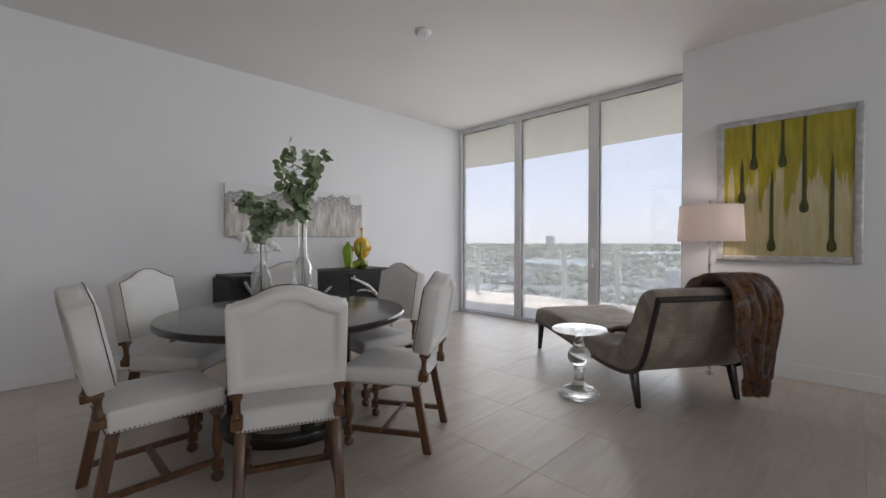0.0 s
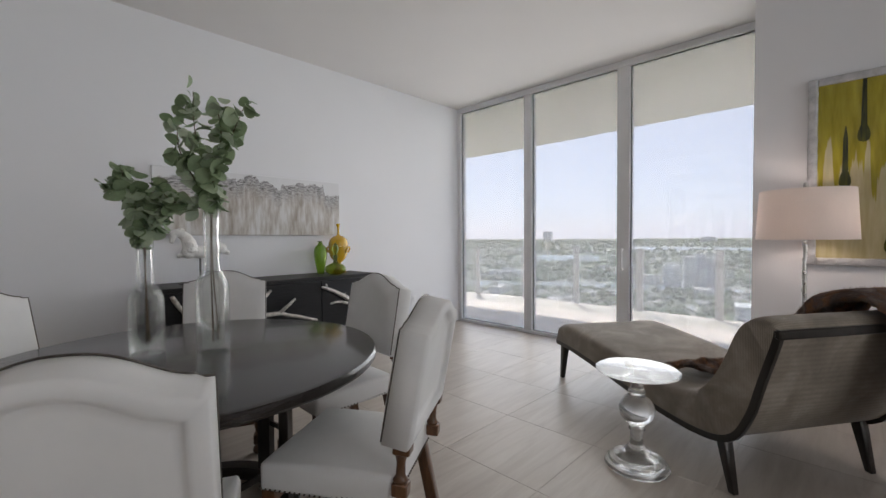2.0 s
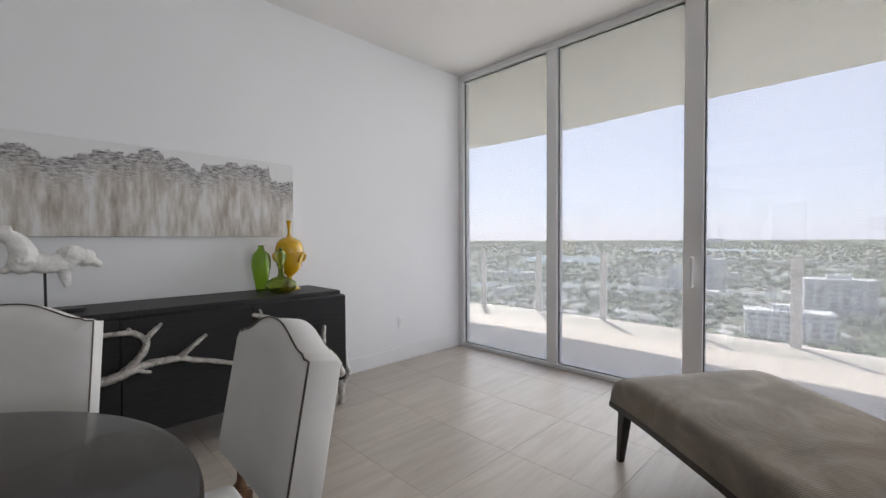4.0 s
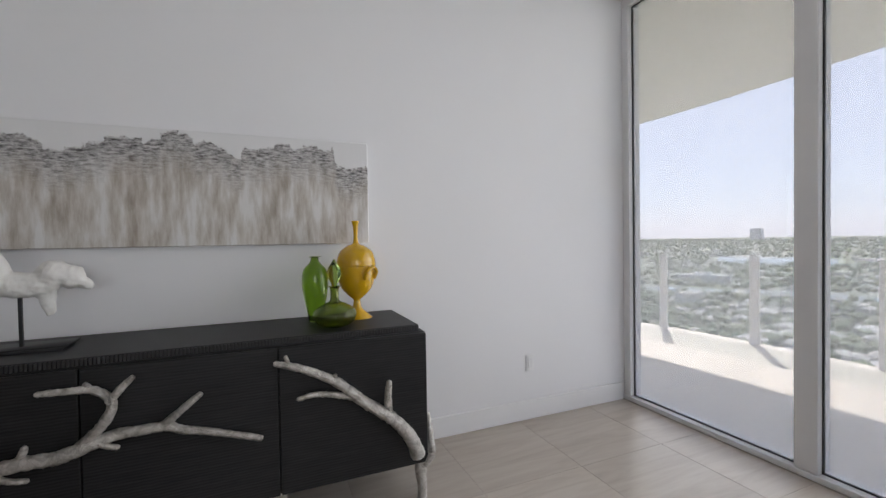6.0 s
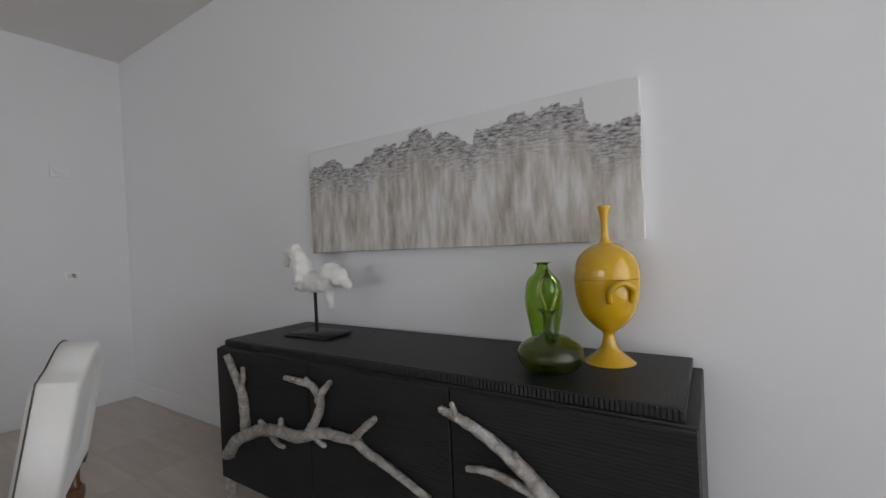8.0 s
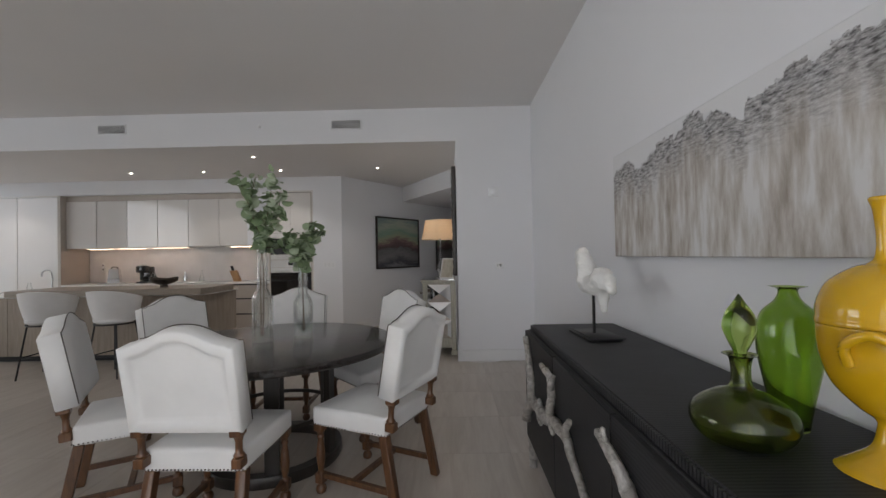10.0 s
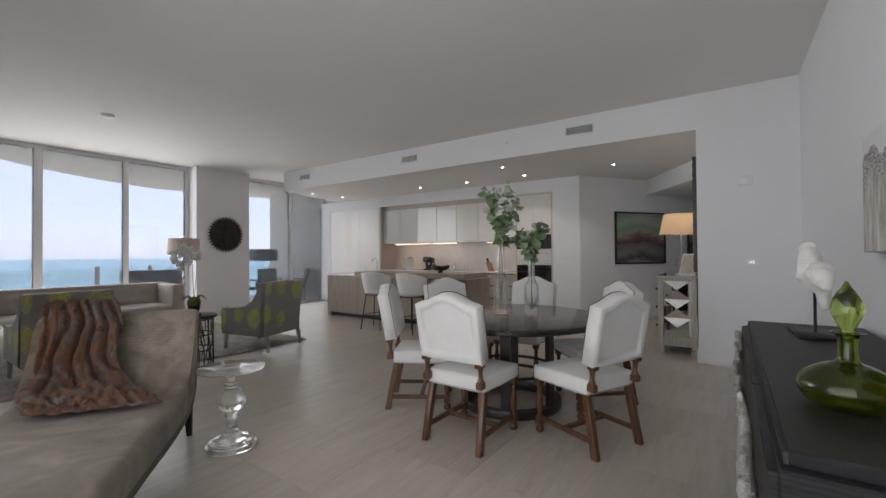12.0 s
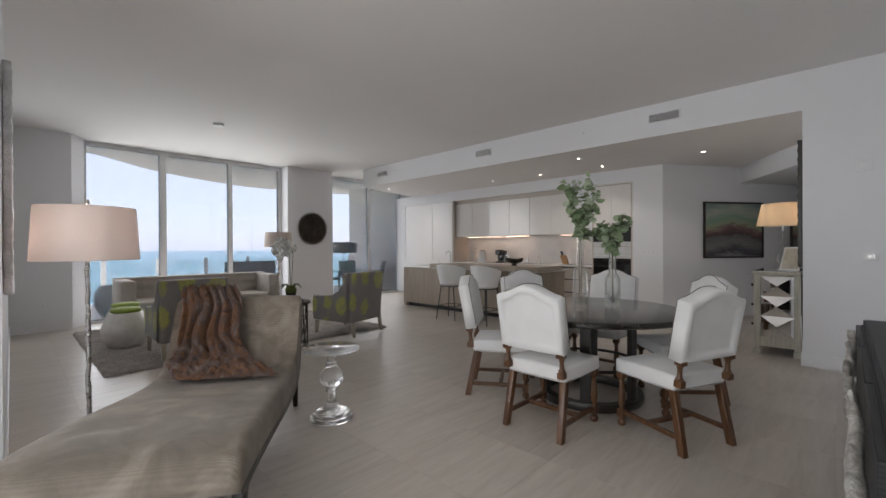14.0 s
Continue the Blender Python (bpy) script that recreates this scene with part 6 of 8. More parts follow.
def yellow_material():
    mat, nt, b = material("yellow_drip_canvas")
    tc = nt.nodes.new("ShaderNodeTexCoord")
    mp = nt.nodes.new("ShaderNodeMapping")
    mp.inputs["Scale"].default_value = (1, 9, 0.35)
    link(nt, tc.outputs["Object"], mp.inputs[0])
    n = noise_tex(nt, mp.outputs[0], 1.2, 4, 0.6)
    sep = nt.nodes.new("ShaderNodeSeparateXYZ")
    link(nt, tc.outputs["Object"], sep.inputs[0])
    a = node(nt, "ShaderNodeMath")
    a.operation = "MULTIPLY_ADD"
    a.inputs[1].default_value = 2.4
    link(nt, n, a.inputs[0])
    link(nt, sep.outputs[2], a.inputs[2])
    mr = node(nt, "ShaderNodeMapRange")
    mr.inputs["From Min"].default_value, mr.inputs["From Max"].default_value = 1.20, 1.25
    link(nt, a.outputs[0], mr.inputs[0])
    v = coords(nt, (3, 14, 2))
    g = noise_tex(nt, v, 2.0, 5)
    yel = ramp(nt, g, [(0.3, (0.25, 0.21, 0.012)), (0.7, (0.42, 0.36, 0.03))])
    crm = ramp(nt, g, [(0.3, (0.44, 0.37, 0.19)), (0.7, (0.56, 0.50, 0.30))])
    mx = nt.nodes.new("ShaderNodeMixRGB")
    link(nt, mr.outputs[0], mx.inputs[0])
    link(nt, crm, mx.inputs[1])
    link(nt, yel, mx.inputs[2])
    link(nt, mx.outputs[0], b.inputs["Base Color"])
    b.inputs["Roughness"].default_value = 0.18
    b.inputs["Coat Weight"].default_value = 0.3
    return mat


def drip_material():
    mat, nt, b = material("olive_drip")
    v = coords(nt, (4, 30, 3))
    n = noise_tex(nt, v, 1.5, 4)
    link(nt, ramp(nt, n, [(0.35, (0.03, 0.035, 0.02)), (0.7, (0.11, 0.11, 0.015))]), b.inputs["Base Color"])
    b.inputs["Roughness"].default_value = 0.2
    return mat


def yellow_painting():
    w, h = 0.912, 1.23
    p = thing("drip_painting", pose(XP, 1.515, 1.72), "yellow drip painting in a carved silver-white frame", "painting")
    part("canvas", bx(-0.03, -0.006, -w / 2, w / 2, -h / 2, h / 2), yellow_material(), p)
    md = drip_material()
    for u, v0, v1 in ((0.16, 0.25, 0.60), (0.258, 0.0, 0.35), (0.408, 0.36, 0.97), (0.488, 0.0, 0.35), (0.655, 0.0, 0.69), (0.853, 0.28, 0.97)):
        y = w / 2 - u * w
        zt, zb = h / 2 - v0 * h, h / 2 - v1 * h
        L = zt - zb
        bm = B()
        pts = []
        for i in range(49):
            q = i / 48
            bulb = (1 - q) * L / 0.135          # 0 at the tip, 1 where the bulb meets the thread
            wd = 0.011 + 0.006 * q
            if bulb < 1:
                wd = max(wd * bulb ** 0.5, 0.031 * math.sin(math.pi * min(1, bulb) ** 0.62) ** 0.6 if bulb > 0 else 0.0) + 0.0008
            if v0 > 0.01 and q < 0.2:
                wd *= 0.25 + 3.75 * q
            pts.append((wd, zt - q * L))
        f = [bm.verts.new((-0.0335, y + a, z)) for a, z in pts] + [bm.verts.new((-0.0335, y - a, z)) for a, z in pts[::-1]]
        face = bm.faces.new(f)
        r = bmesh.ops.extrude_face_region(bm, geom=[face])
        bmesh.ops.translate(bm, vec=(0.003, 0, 0), verts=[e for e in r["geom"] if isinstance(e, bmesh.types.BMVert)])
        part("drip", bm, md, p, "dark olive drip", None)
    M_FR = simple("silver_white_frame", (0.42, 0.42, 0.43), (0.62, 0.62, 0.63), 0.4, metal=0.3, scale=16, bumps=0.9, bscale=34, bdist=0.012)
    fw = 0.055
    for a, b2, c2, d2 in ((-w / 2 - fw, -w / 2, -h / 2 - fw, h / 2 + fw), (w / 2, w / 2 + fw, -h / 2 - fw, h / 2 + fw), (-w / 2, w / 2, h / 2, h / 2 + fw), (-w / 2, w / 2, -h / 2 - fw, -h / 2)):
        bm = bx(-0.045, -0.003, a, b2, c2, d2, 0.012, 3)
        bmesh.ops.subdivide_edges(bm, edges=[e for e in bm.edges if e.calc_length() > 0.4], cuts=70)
        for v in bm.verts:
            if v.co.x < -0.03:
                v.co.x += 0.008 * noise.noise(v.co * 26)
                v.co.y += 0.004 * noise.noise(v.co * 31 + Vector((5, 0, 0)))
        part("frame_side", bm, M_FR, p, "carved silver-white frame", 50)


yellow_painting()

M_GREEN = glass("green_glass", (0.50, 0.68, 0.18))
M_GREEN2 = glass("olive_glass", (0.47, 0.55, 0.17))
M_URN = simple("yellow_glaze", (0.56, 0.32, 0.006), (0.64, 0.38, 0.012), 0.12, scale=5, coat=0.5, rvar=0.03)
ZT = 0.886


def hollow(prof, t=0.004):
    """A closed profile of a vessel with a wall of t."""
    inner = [(max(0.0, r - t), z) for r, z in prof[::-1] if r > t * 1.2]
    inner[-1] = (inner[-1][0], inner[-1][1] + t * 1.5)
    return [(0, prof[0][1])] + prof + inner + [(0, inner[-1][1])]


v = thing("green_vase", pose(3.66, 5.875, ZT), "tall green glass vase with a flared lip", "vase")
bm = B()
lathe(bm, hollow(spline([(0.036, 0), (0.044, 0.05), (0.063, 0.15), (0.070, 0.215), (0.060, 0.280), (0.030, 0.315), (0.021, 0.335), (0.023, 0.346), (0.040, 0.352)], 5)), 40, cap=False)
part("body", bm, M_GREEN, v, "", 180)
d = thing("green_decanter", pose(3.737, 5.700, ZT), "squat olive glass decanter with a teardrop stopper", "decanter")
bm = B()
lathe(bm, hollow(spline([(0.055, 0), (0.09, 0.018), (0.108, 0.052), (0.098, 0.085), (0.06, 0.112), (0.026, 0.128), (0.020, 0.16), (0.024, 0.195), (0.038, 0.204)], 5)), 44, cap=False)
part("body", bm, M_GREEN2, d, "", 180)
bm = B()
lathe(bm, spline([(0.0, 0.185), (0.012, 0.195), (0.014, 0.210), (0.024, 0.232), (0.035, 0.265), (0.029, 0.296), (0.013, 0.323), (0.004, 0.339), (0.0, 0.344)], 5), 32, cap=False)
part("stopper", bm, M_GREEN, d, "solid teardrop stopper", 180)
u = thing("yellow_urn", pose(3.886, 5.885, ZT), "glossy mustard-yellow lidded urn on a flared foot", "urn")
bm = B()
lathe(bm, spline([(0.0, 0.0), (0.078, 0.0), (0.080, 0.006), (0.06, 0.022), (0.03, 0.05), (0.020, 0.085), (0.022, 0.105), (0.05, 0.128), (0.085, 0.17), (0.104, 0.23), (0.108, 0.285), (0.107, 0.292)], 5) + [(0.0, 0.292)], 52, cap=False)
part("bowl", bm, M_URN, u, "", 60)
bm = B()
lathe(bm, [(0.0, 0.294), (0.109, 0.294), (0.110, 0.300)] + spline([(0.108, 0.304), (0.105, 0.335), (0.088, 0.375), (0.05, 0.405), (0.024, 0.415), (0.014, 0.43), (0.012, 0.47), (0.016, 0.52), (0.021, 0.544), (0.0, 0.546)], 5), 52, cap=False)
part("lid", bm, M_URN, u, "domed lid with a tall neck", 60)
for sgn in (-1, 1):
    bm = B()
    tube(bm, spline([(sgn * 0.100, -0.036, 0.222), (sgn * 0.116, -0.038, 0.262), (sgn * 0.126, 0.0, 0.286), (sgn * 0.116, 0.038, 0.262), (sgn * 0.100, 0.036, 0.222)], 6), 0.0095, 10)
    bmesh.ops.rotate(bm, cent=(0, 0, 0), matrix=Matrix.Rotation(radians(-55), 3, "Z"), verts=bm.verts)
    part("lug", bm, M_URN, u, "small arched handle", 180)


def horse():
    M_PLASTER = simple("white_plaster", (0.72, 0.71, 0.69), (0.80, 0.79, 0.77), 0.75, scale=14, bumps=0.5, bscale=45, bdist=0.004)
    bm = B()

    def blob(x, y, z, a, b, c, ry=0):
        bmesh.ops.create_icosphere(bm, subdivisions=3, radius=1, matrix=pose(x, y, z, 0, ry, 0) @ Matrix.Diagonal((a, b, c, 1)))
    blob(0.02, 0, 0.272, 0.125, 0.050, 0.054)
    blob(0.115, 0, 0.312, 0.066, 0.054, 0.062)
    blob(0.165, 0, 0.300, 0.052, 0.046, 0.052, 30)
    blob(0.215, 0, 0.268, 0.032, 0.030, 0.026, 40)
    blob(-0.085, 0, 0.280, 0.060, 0.048, 0.062)
    tube(bm, spline([(-0.075, 0, 0.28), (-0.085, 0, 0.35), (-0.115, 0, 0.405), (-0.155, 0, 0.425)], 4), [0.062, 0.060, 0.058, 0.056, 0.054, 0.052, 0.050, 0.047, 0.044, 0.041, 0.037, 0.034, 0.030], 14)
    tube(bm, [(-0.12, 0, 0.440), (-0.185, 0, 0.436), (-0.215, 0, 0.425)], [0.036, 0.032, 0.022], 14)
    tube(bm, [(-0.195, 0, 0.432), (-0.207, 0, 0.385), (-0.212, 0, 0.350)], [0.028, 0.022, 0.017], 12)
    tube(bm, [(-0.145, 0.014, 0.455), (-0.150, 0.016, 0.478)], [0.011, 0.005], 8)
    tube(bm, [(-0.145, -0.014, 0.455), (-0.150, -0.016, 0.478)], [0.011, 0.005], 8)
    tube(bm, [(0.065, 0.015, 0.29), (0.082, 0.018, 0.20), (0.092, 0.018, 0.135)], [0.046, 0.028, 0.014], 12)
    tube(bm, [(-0.11, 0.015, 0.26), (-0.15, 0.015, 0.240), (-0.172, 0.015, 0.236)], [0.030, 0.018, 0.010], 12)
    # melt the lumps into one rough plaster body
    tmp = bpy.data.meshes.new("tmp")
    bm.to_mesh(tmp)
    bm.free()
    melt = new("melt", tmp)
    rm = melt.modifiers.new("remesh", "REMESH")
    rm.mode, rm.voxel_size = "VOXEL", 0.0065
    sm = melt.modifiers.new("smooth", "SMOOTH")
    sm.factor, sm.iterations = 0.5, 4
    bpy.context.view_layer.update()
    solid = bpy.data.meshes.new_from_object(melt.evaluated_get(bpy.context.evaluated_depsgraph_get()))
    bpy.data.objects.remove(melt)
    bm = B()
    bm.from_mesh(solid)
    bpy.data.meshes.remove(solid)
    bpy.data.meshes.remove(tmp)
    bm.normal_update()
    for v in bm.verts:
        v.co += v.normal * (0.0055 * noise.noise(v.co * 26) + 0.0035 * noise.noise(v.co * 70))
    for f in bm.faces:
        f.material_index = 0
    before = set(bm.faces)
    box(bm, -0.006, 0.006, -0.006, 0.006, 0.014, 0.24)
    box(bm, -0.150, 0.150, -0.085, 0.085, 0.0, 0.010, 0.002)
    box(bm, -0.135, 0.165, -0.070, 0.095, 0.0101, 0.016, 0.002)
    for f in bm.faces:
        if f not in before:
            f.material_index = 1
    ob = obj("horse_statue", bm, [M_PLASTER, M_BLACKM], None, "", 50)
    ob.matrix_basis = pose(2.475, 5.795, ZT, 0, 0, 3)
    tagged(ob, "white plaster horse torso on a black metal stand", "statue")


horse()

# ---- vases with eucalyptus on the dining table ----
M_WATER = clear("water", (0.96, 0.98, 0.97), 0.7)
M_TWIG = simple("twig_bark", (0.10, 0.07, 0.045), (0.18, 0.13, 0.09), 0.8, scale=30)


def leaf_material():
    mat, nt, b = material("eucalyptus_leaf")
    oi = nt.nodes.new("ShaderNodeObjectInfo")
    col = ramp(nt, oi.outputs["Random"], [(0.0, (0.17, 0.24, 0.12)), (0.5, (0.29, 0.37, 0.22)), (1.0, (0.48, 0.54, 0.41))])
    v = coords(nt)
    n = noise_tex(nt, v, 60, 3)
    hs = node(nt, "ShaderNodeHueSaturation")
    mr = node(nt, "ShaderNodeMapRange")
    mr.inputs["To Min"].default_value, mr.inputs["To Max"].default_value = 0.8, 1.2
    link(nt, n, mr.inputs[0])
    link(nt, mr.outputs[0], hs.inputs["Value"])
    link(nt, col, hs.inputs["Color"])
    link(nt, hs.outputs[0], b.inputs["Base Color"])
    b.inputs["Roughness"].default_value = 0.5
    tr = node(nt, "ShaderNodeBsdfTranslucent")
    link(nt, hs.outputs[0], tr.inputs["Color"])
    mx = nt.nodes.new("ShaderNodeMixShader")
    mx.inputs[0].default_value = 0.25
    link(nt, b.outputs[0], mx.inputs[1])
    link(nt, tr.outputs[0], mx.inputs[2])
    link(nt, mx.outputs[0], nt.nodes["Material Output"].inputs[0])
    return mat


M_EUC = leaf_material()
LEAVES = []
for k in range(4):
    rnd = random.Random(40 + k)
    bm = B()
    n = 14
    rim = []
    c = bm.verts.new((0.036, 0, 0.004))
    for i in range(n):
        a = 2 * math.pi * i / n
        r = 0.034 * (1 + 0.08 * math.sin(2 * a + k) + rnd.uniform(-0.04, 0.04))
        rim.append(bm.verts.new((0.036 + r * 1.05 * math.cos(a), r * 0.95 * math.sin(a), 0.006 * math.sin(2 * a + k) - 0.004 * math.cos(a))))
    for i in range(n):
        bm.faces.new((c, rim[i], rim[(i + 1) % n]))
    s0 = bm.verts.new((0.0, 0.0012, 0))
    s1 = bm.verts.new((0.0, -0.0012, 0))
    bm.faces.new((s0, s1, rim[n // 2]))
    me = bpy.data.meshes.new("leaf")
    bm.to_mesh(me)
    bm.free()
    me.materials.append(M_EUC)
    me.polygons.foreach_set("use_smooth", [True] * len(me.polygons))
    LEAVES.append(me)


def glass_vase(x, y, body, total, r, neck, label):
    v = thing("glass_vase", pose(x, y, 0.773), label, "vase")
    prof = [(r * 0.94, 0), (r, 0.010), (r, body * 0.5), (r, body * 0.93)] + spline([(r * 0.99, body * 0.96), (r * 0.86, body + 0.015), (neck * 1.25, body + 0.045), (neck, body + 0.075), (neck * 0.97, total - 0.03), (neck * 1.06, total)], 4)
    bm = B()
    lathe(bm, [(0, 0)] + prof + [(neck * 1.05 - 0.0035, total)] + [(max(0.01, q - 0.0035), z) for q, z in prof[::-1] if z > 0.03] + [(0, 0.03)], 44, cap=False)
    part("body", bm, M_CLEAR, v, "", 60)
    bm = B()
    lathe(bm, [(0, 0.032), (r - 0.006, 0.032), (r - 0.006, 0.085), (0, 0.085)], 36)
    part("water", bm, M_WATER, v, "a little clear water", 40)
    return v


def eucalyptus(x, y, base, seed, stems, per, label, lean=0.66, rise=1.0):
    e = thing("eucalyptus", pose(x, y, 0.773 + 0.05), label, "plant")
    rnd = random.Random(seed)
    for path in stems:
        pts = spline([(x * lean, y * lean, z * rise) for x, y, z in path], 7)
        bm = B()
        k = len(pts)
        tube(bm, pts, [0.0035 * (1 - 0.6 * i / (k - 1)) for i in range(k)], 6)
        part("stem", bm, M_TWIG, e, "thin brown twig", 180)
        for i in range(k):
            p = Vector(pts[i])
            if p.z < base:
                continue
            for _ in range(per):
                a, tilt = rnd.uniform(0, 360), rnd.uniform(-55, 60)
                sc = rnd.uniform(0.6, 1.25) * (0.65 if i > k - 3 else 1)
                off = Vector((rnd.uniform(-0.02, 0.02), rnd.uniform(-0.02, 0.02), rnd.uniform(-0.015, 0.015)))
                ob = new("leaf", rnd.choice(LEAVES))
                ob.parent = e
                ob.matrix_basis = Matrix.Translation(p + off) @ pose(0, 0, 0, rnd.uniform(-70, 70), tilt, a) @ Matrix.Diagonal((sc, sc, sc, 1))


glass_vase(1.975, 3.785, 0.31, 0.66, 0.067, 0.033, "tall clear glass bottle vase on the dining table")
glass_vase(1.768, 3.982, 0.25, 0.52, 0.067, 0.033, "shorter clear glass bottle vase on the dining table")
# twigs lean mostly along the line between the table and the windows
eucalyptus(1.975, 3.785, 0.58, 5, [
    [(0.0, 0.0, 0.0), (0.0, 0.01, 0.35), (0.0, 0.0, 0.60), (-0.02, 0.02, 0.74), (-0.04, 0.04, 0.90), (-0.04, 0.05, 1.06)],
    [(0.02, 0.0, 0.0), (0.0, -0.01, 0.35), (0.01, 0.0, 0.60), (0.03, -0.03, 0.74), (0.07, -0.06, 0.88), (0.11, -0.08, 1.00)],
    [(0.0, 0.0, 0.6), (0.01, -0.04, 0.74), (0.03, -0.05, 0.88), (0.02, -0.02, 1.02)],
    [(0.0, 0.0, 0.6), (-0.05, 0.04, 0.70), (-0.09, 0.07, 0.82), (-0.09, 0.08, 0.94)],
    [(0.0, 0.0, 0.57), (-0.07, 0.05, 0.57), (-0.13, 0.09, 0.61), (-0.15, 0.11, 0.66)]], 2, "tall eucalyptus twigs in the clear vase", 1.08, 1.03)
eucalyptus(1.768, 3.982, 0.46, 6, [
    [(0.0, 0.01, 0.0), (0.0, 0.0, 0.30), (0.0, 0.0, 0.46), (-0.04, 0.02, 0.58), (-0.09, 0.06, 0.70), (-0.10, 0.09, 0.76)],
    [(0.01, 0.0, 0.0), (0.0, 0.0, 0.30), (0.0, 0.0, 0.46), (0.06, -0.05, 0.52), (0.11, -0.06, 0.58), (0.14, -0.08, 0.60)],
    [(0.0, 0.0, 0.44), (-0.06, 0.06, 0.58), (-0.12, 0.12, 0.66), (-0.17, 0.14, 0.68)],
    [(0.0, 0.0, 0.44), (0.0, 0.0, 0.50), (0.03, 0.03, 0.58), (0.06, 0.05, 0.63)]], 2, "shorter eucalyptus twigs in the clear vase", 0.66)

# ---- acrylic side table ----
M_ACRYL = pane_glass("acrylic", (0.97, 0.975, 0.98), 1.0)
_nt = M_ACRYL.node_tree
_solid = node(_nt, "ShaderNodeBsdfGlass", Color=(0.985, 0.99, 0.99, 1), Roughness=0.0, IOR=1.45)
_mix = _nt.nodes.new("ShaderNodeMixShader")
_mix.inputs[0].default_value = 0.8
link(_nt, _nt.nodes["Material Output"].inputs[0].links[0].from_socket, _mix.inputs[1])
link(_nt, _solid.outputs[0], _mix.inputs[2])
link(_nt, _mix.outputs[0], _nt.nodes["Material Output"].inputs[0])
st = thing("side_table", pose(3.743, 2.613, 0.005), "clear acrylic pedestal side table with a ball stem", "table")
bm = B()
lathe(bm, [(0, 0), (0.160, 0), (0.166, 0.010), (0.160, 0.022), (0.142, 0.026), (0.146, 0.036), (0.138, 0.046), (0.112, 0.050), (0.115, 0.062), (0.104, 0.072), (0.075, 0.078), (0.060, 0.095), (0.038, 0.125), (0.032, 0.16), (0.034, 0.20), (0.044, 0.208), (0.040, 0.222)] + [(0.092 * math.sin(math.pi * q), 0.315 - 0.088 * math.cos(math.pi * q)) for q in (0.16, 0.25, 0.35, 0.45, 0.5, 0.55, 0.65, 0.75, 0.84)] + [(0.040, 0.405), (0.046, 0.414), (0.040, 0.423), (0.032, 0.44), (0.032, 0.478), (0.042, 0.500), (0.058, 0.512), (0.058, 0.520), (0, 0.520)], 48)
part("pedestal", bm, M_ACRYL, st, "turned clear pedestal", 40)
bm = B()
lathe(bm, [(0, 0.521), (0.200, 0.521), (0.212, 0.527), (0.212, 0.537), (0.204, 0.542), (0, 0.542)], 64)
part("top", bm, M_ACRYL, st, "round clear top", 40)


# ---- fur throw on the chaise ----
def fur_material():
    mat, nt, b = material("brown_fur")
    v = coords(nt, (4.5, 2.6, 2.6))
    n = noise_tex(nt, v, 2.4, 6, 0.62, 1.0)
    f = noise_tex(nt, coords(nt, (30, 30, 30)), 8, 4, 0.7)
    ad = node(nt, "ShaderNodeMath")
    ad.operation = "MULTIPLY_ADD"
    ad.inputs[1].default_value = 0.25
    link(nt, f, ad.inputs[0])
    link(nt, n, ad.inputs[2])
    link(nt, ramp(nt, ad.outputs[0], [(0.36, (0.020, 0.012, 0.010)), (0.48, (0.075, 0.040, 0.028)), (0.57, (0.25, 0.115, 0.048)), (0.66, (0.12, 0.078, 0.066)), (0.76, (0.26, 0.195, 0.17)), (0.9, (0.36, 0.28, 0.24))]), b.inputs["Base Color"])
    b.inputs["Roughness"].default_value = 0.85
    b.inputs["Sheen Weight"].default_value = 0.15
    bump(nt, b, f, 0.9, 0.008)
    return mat


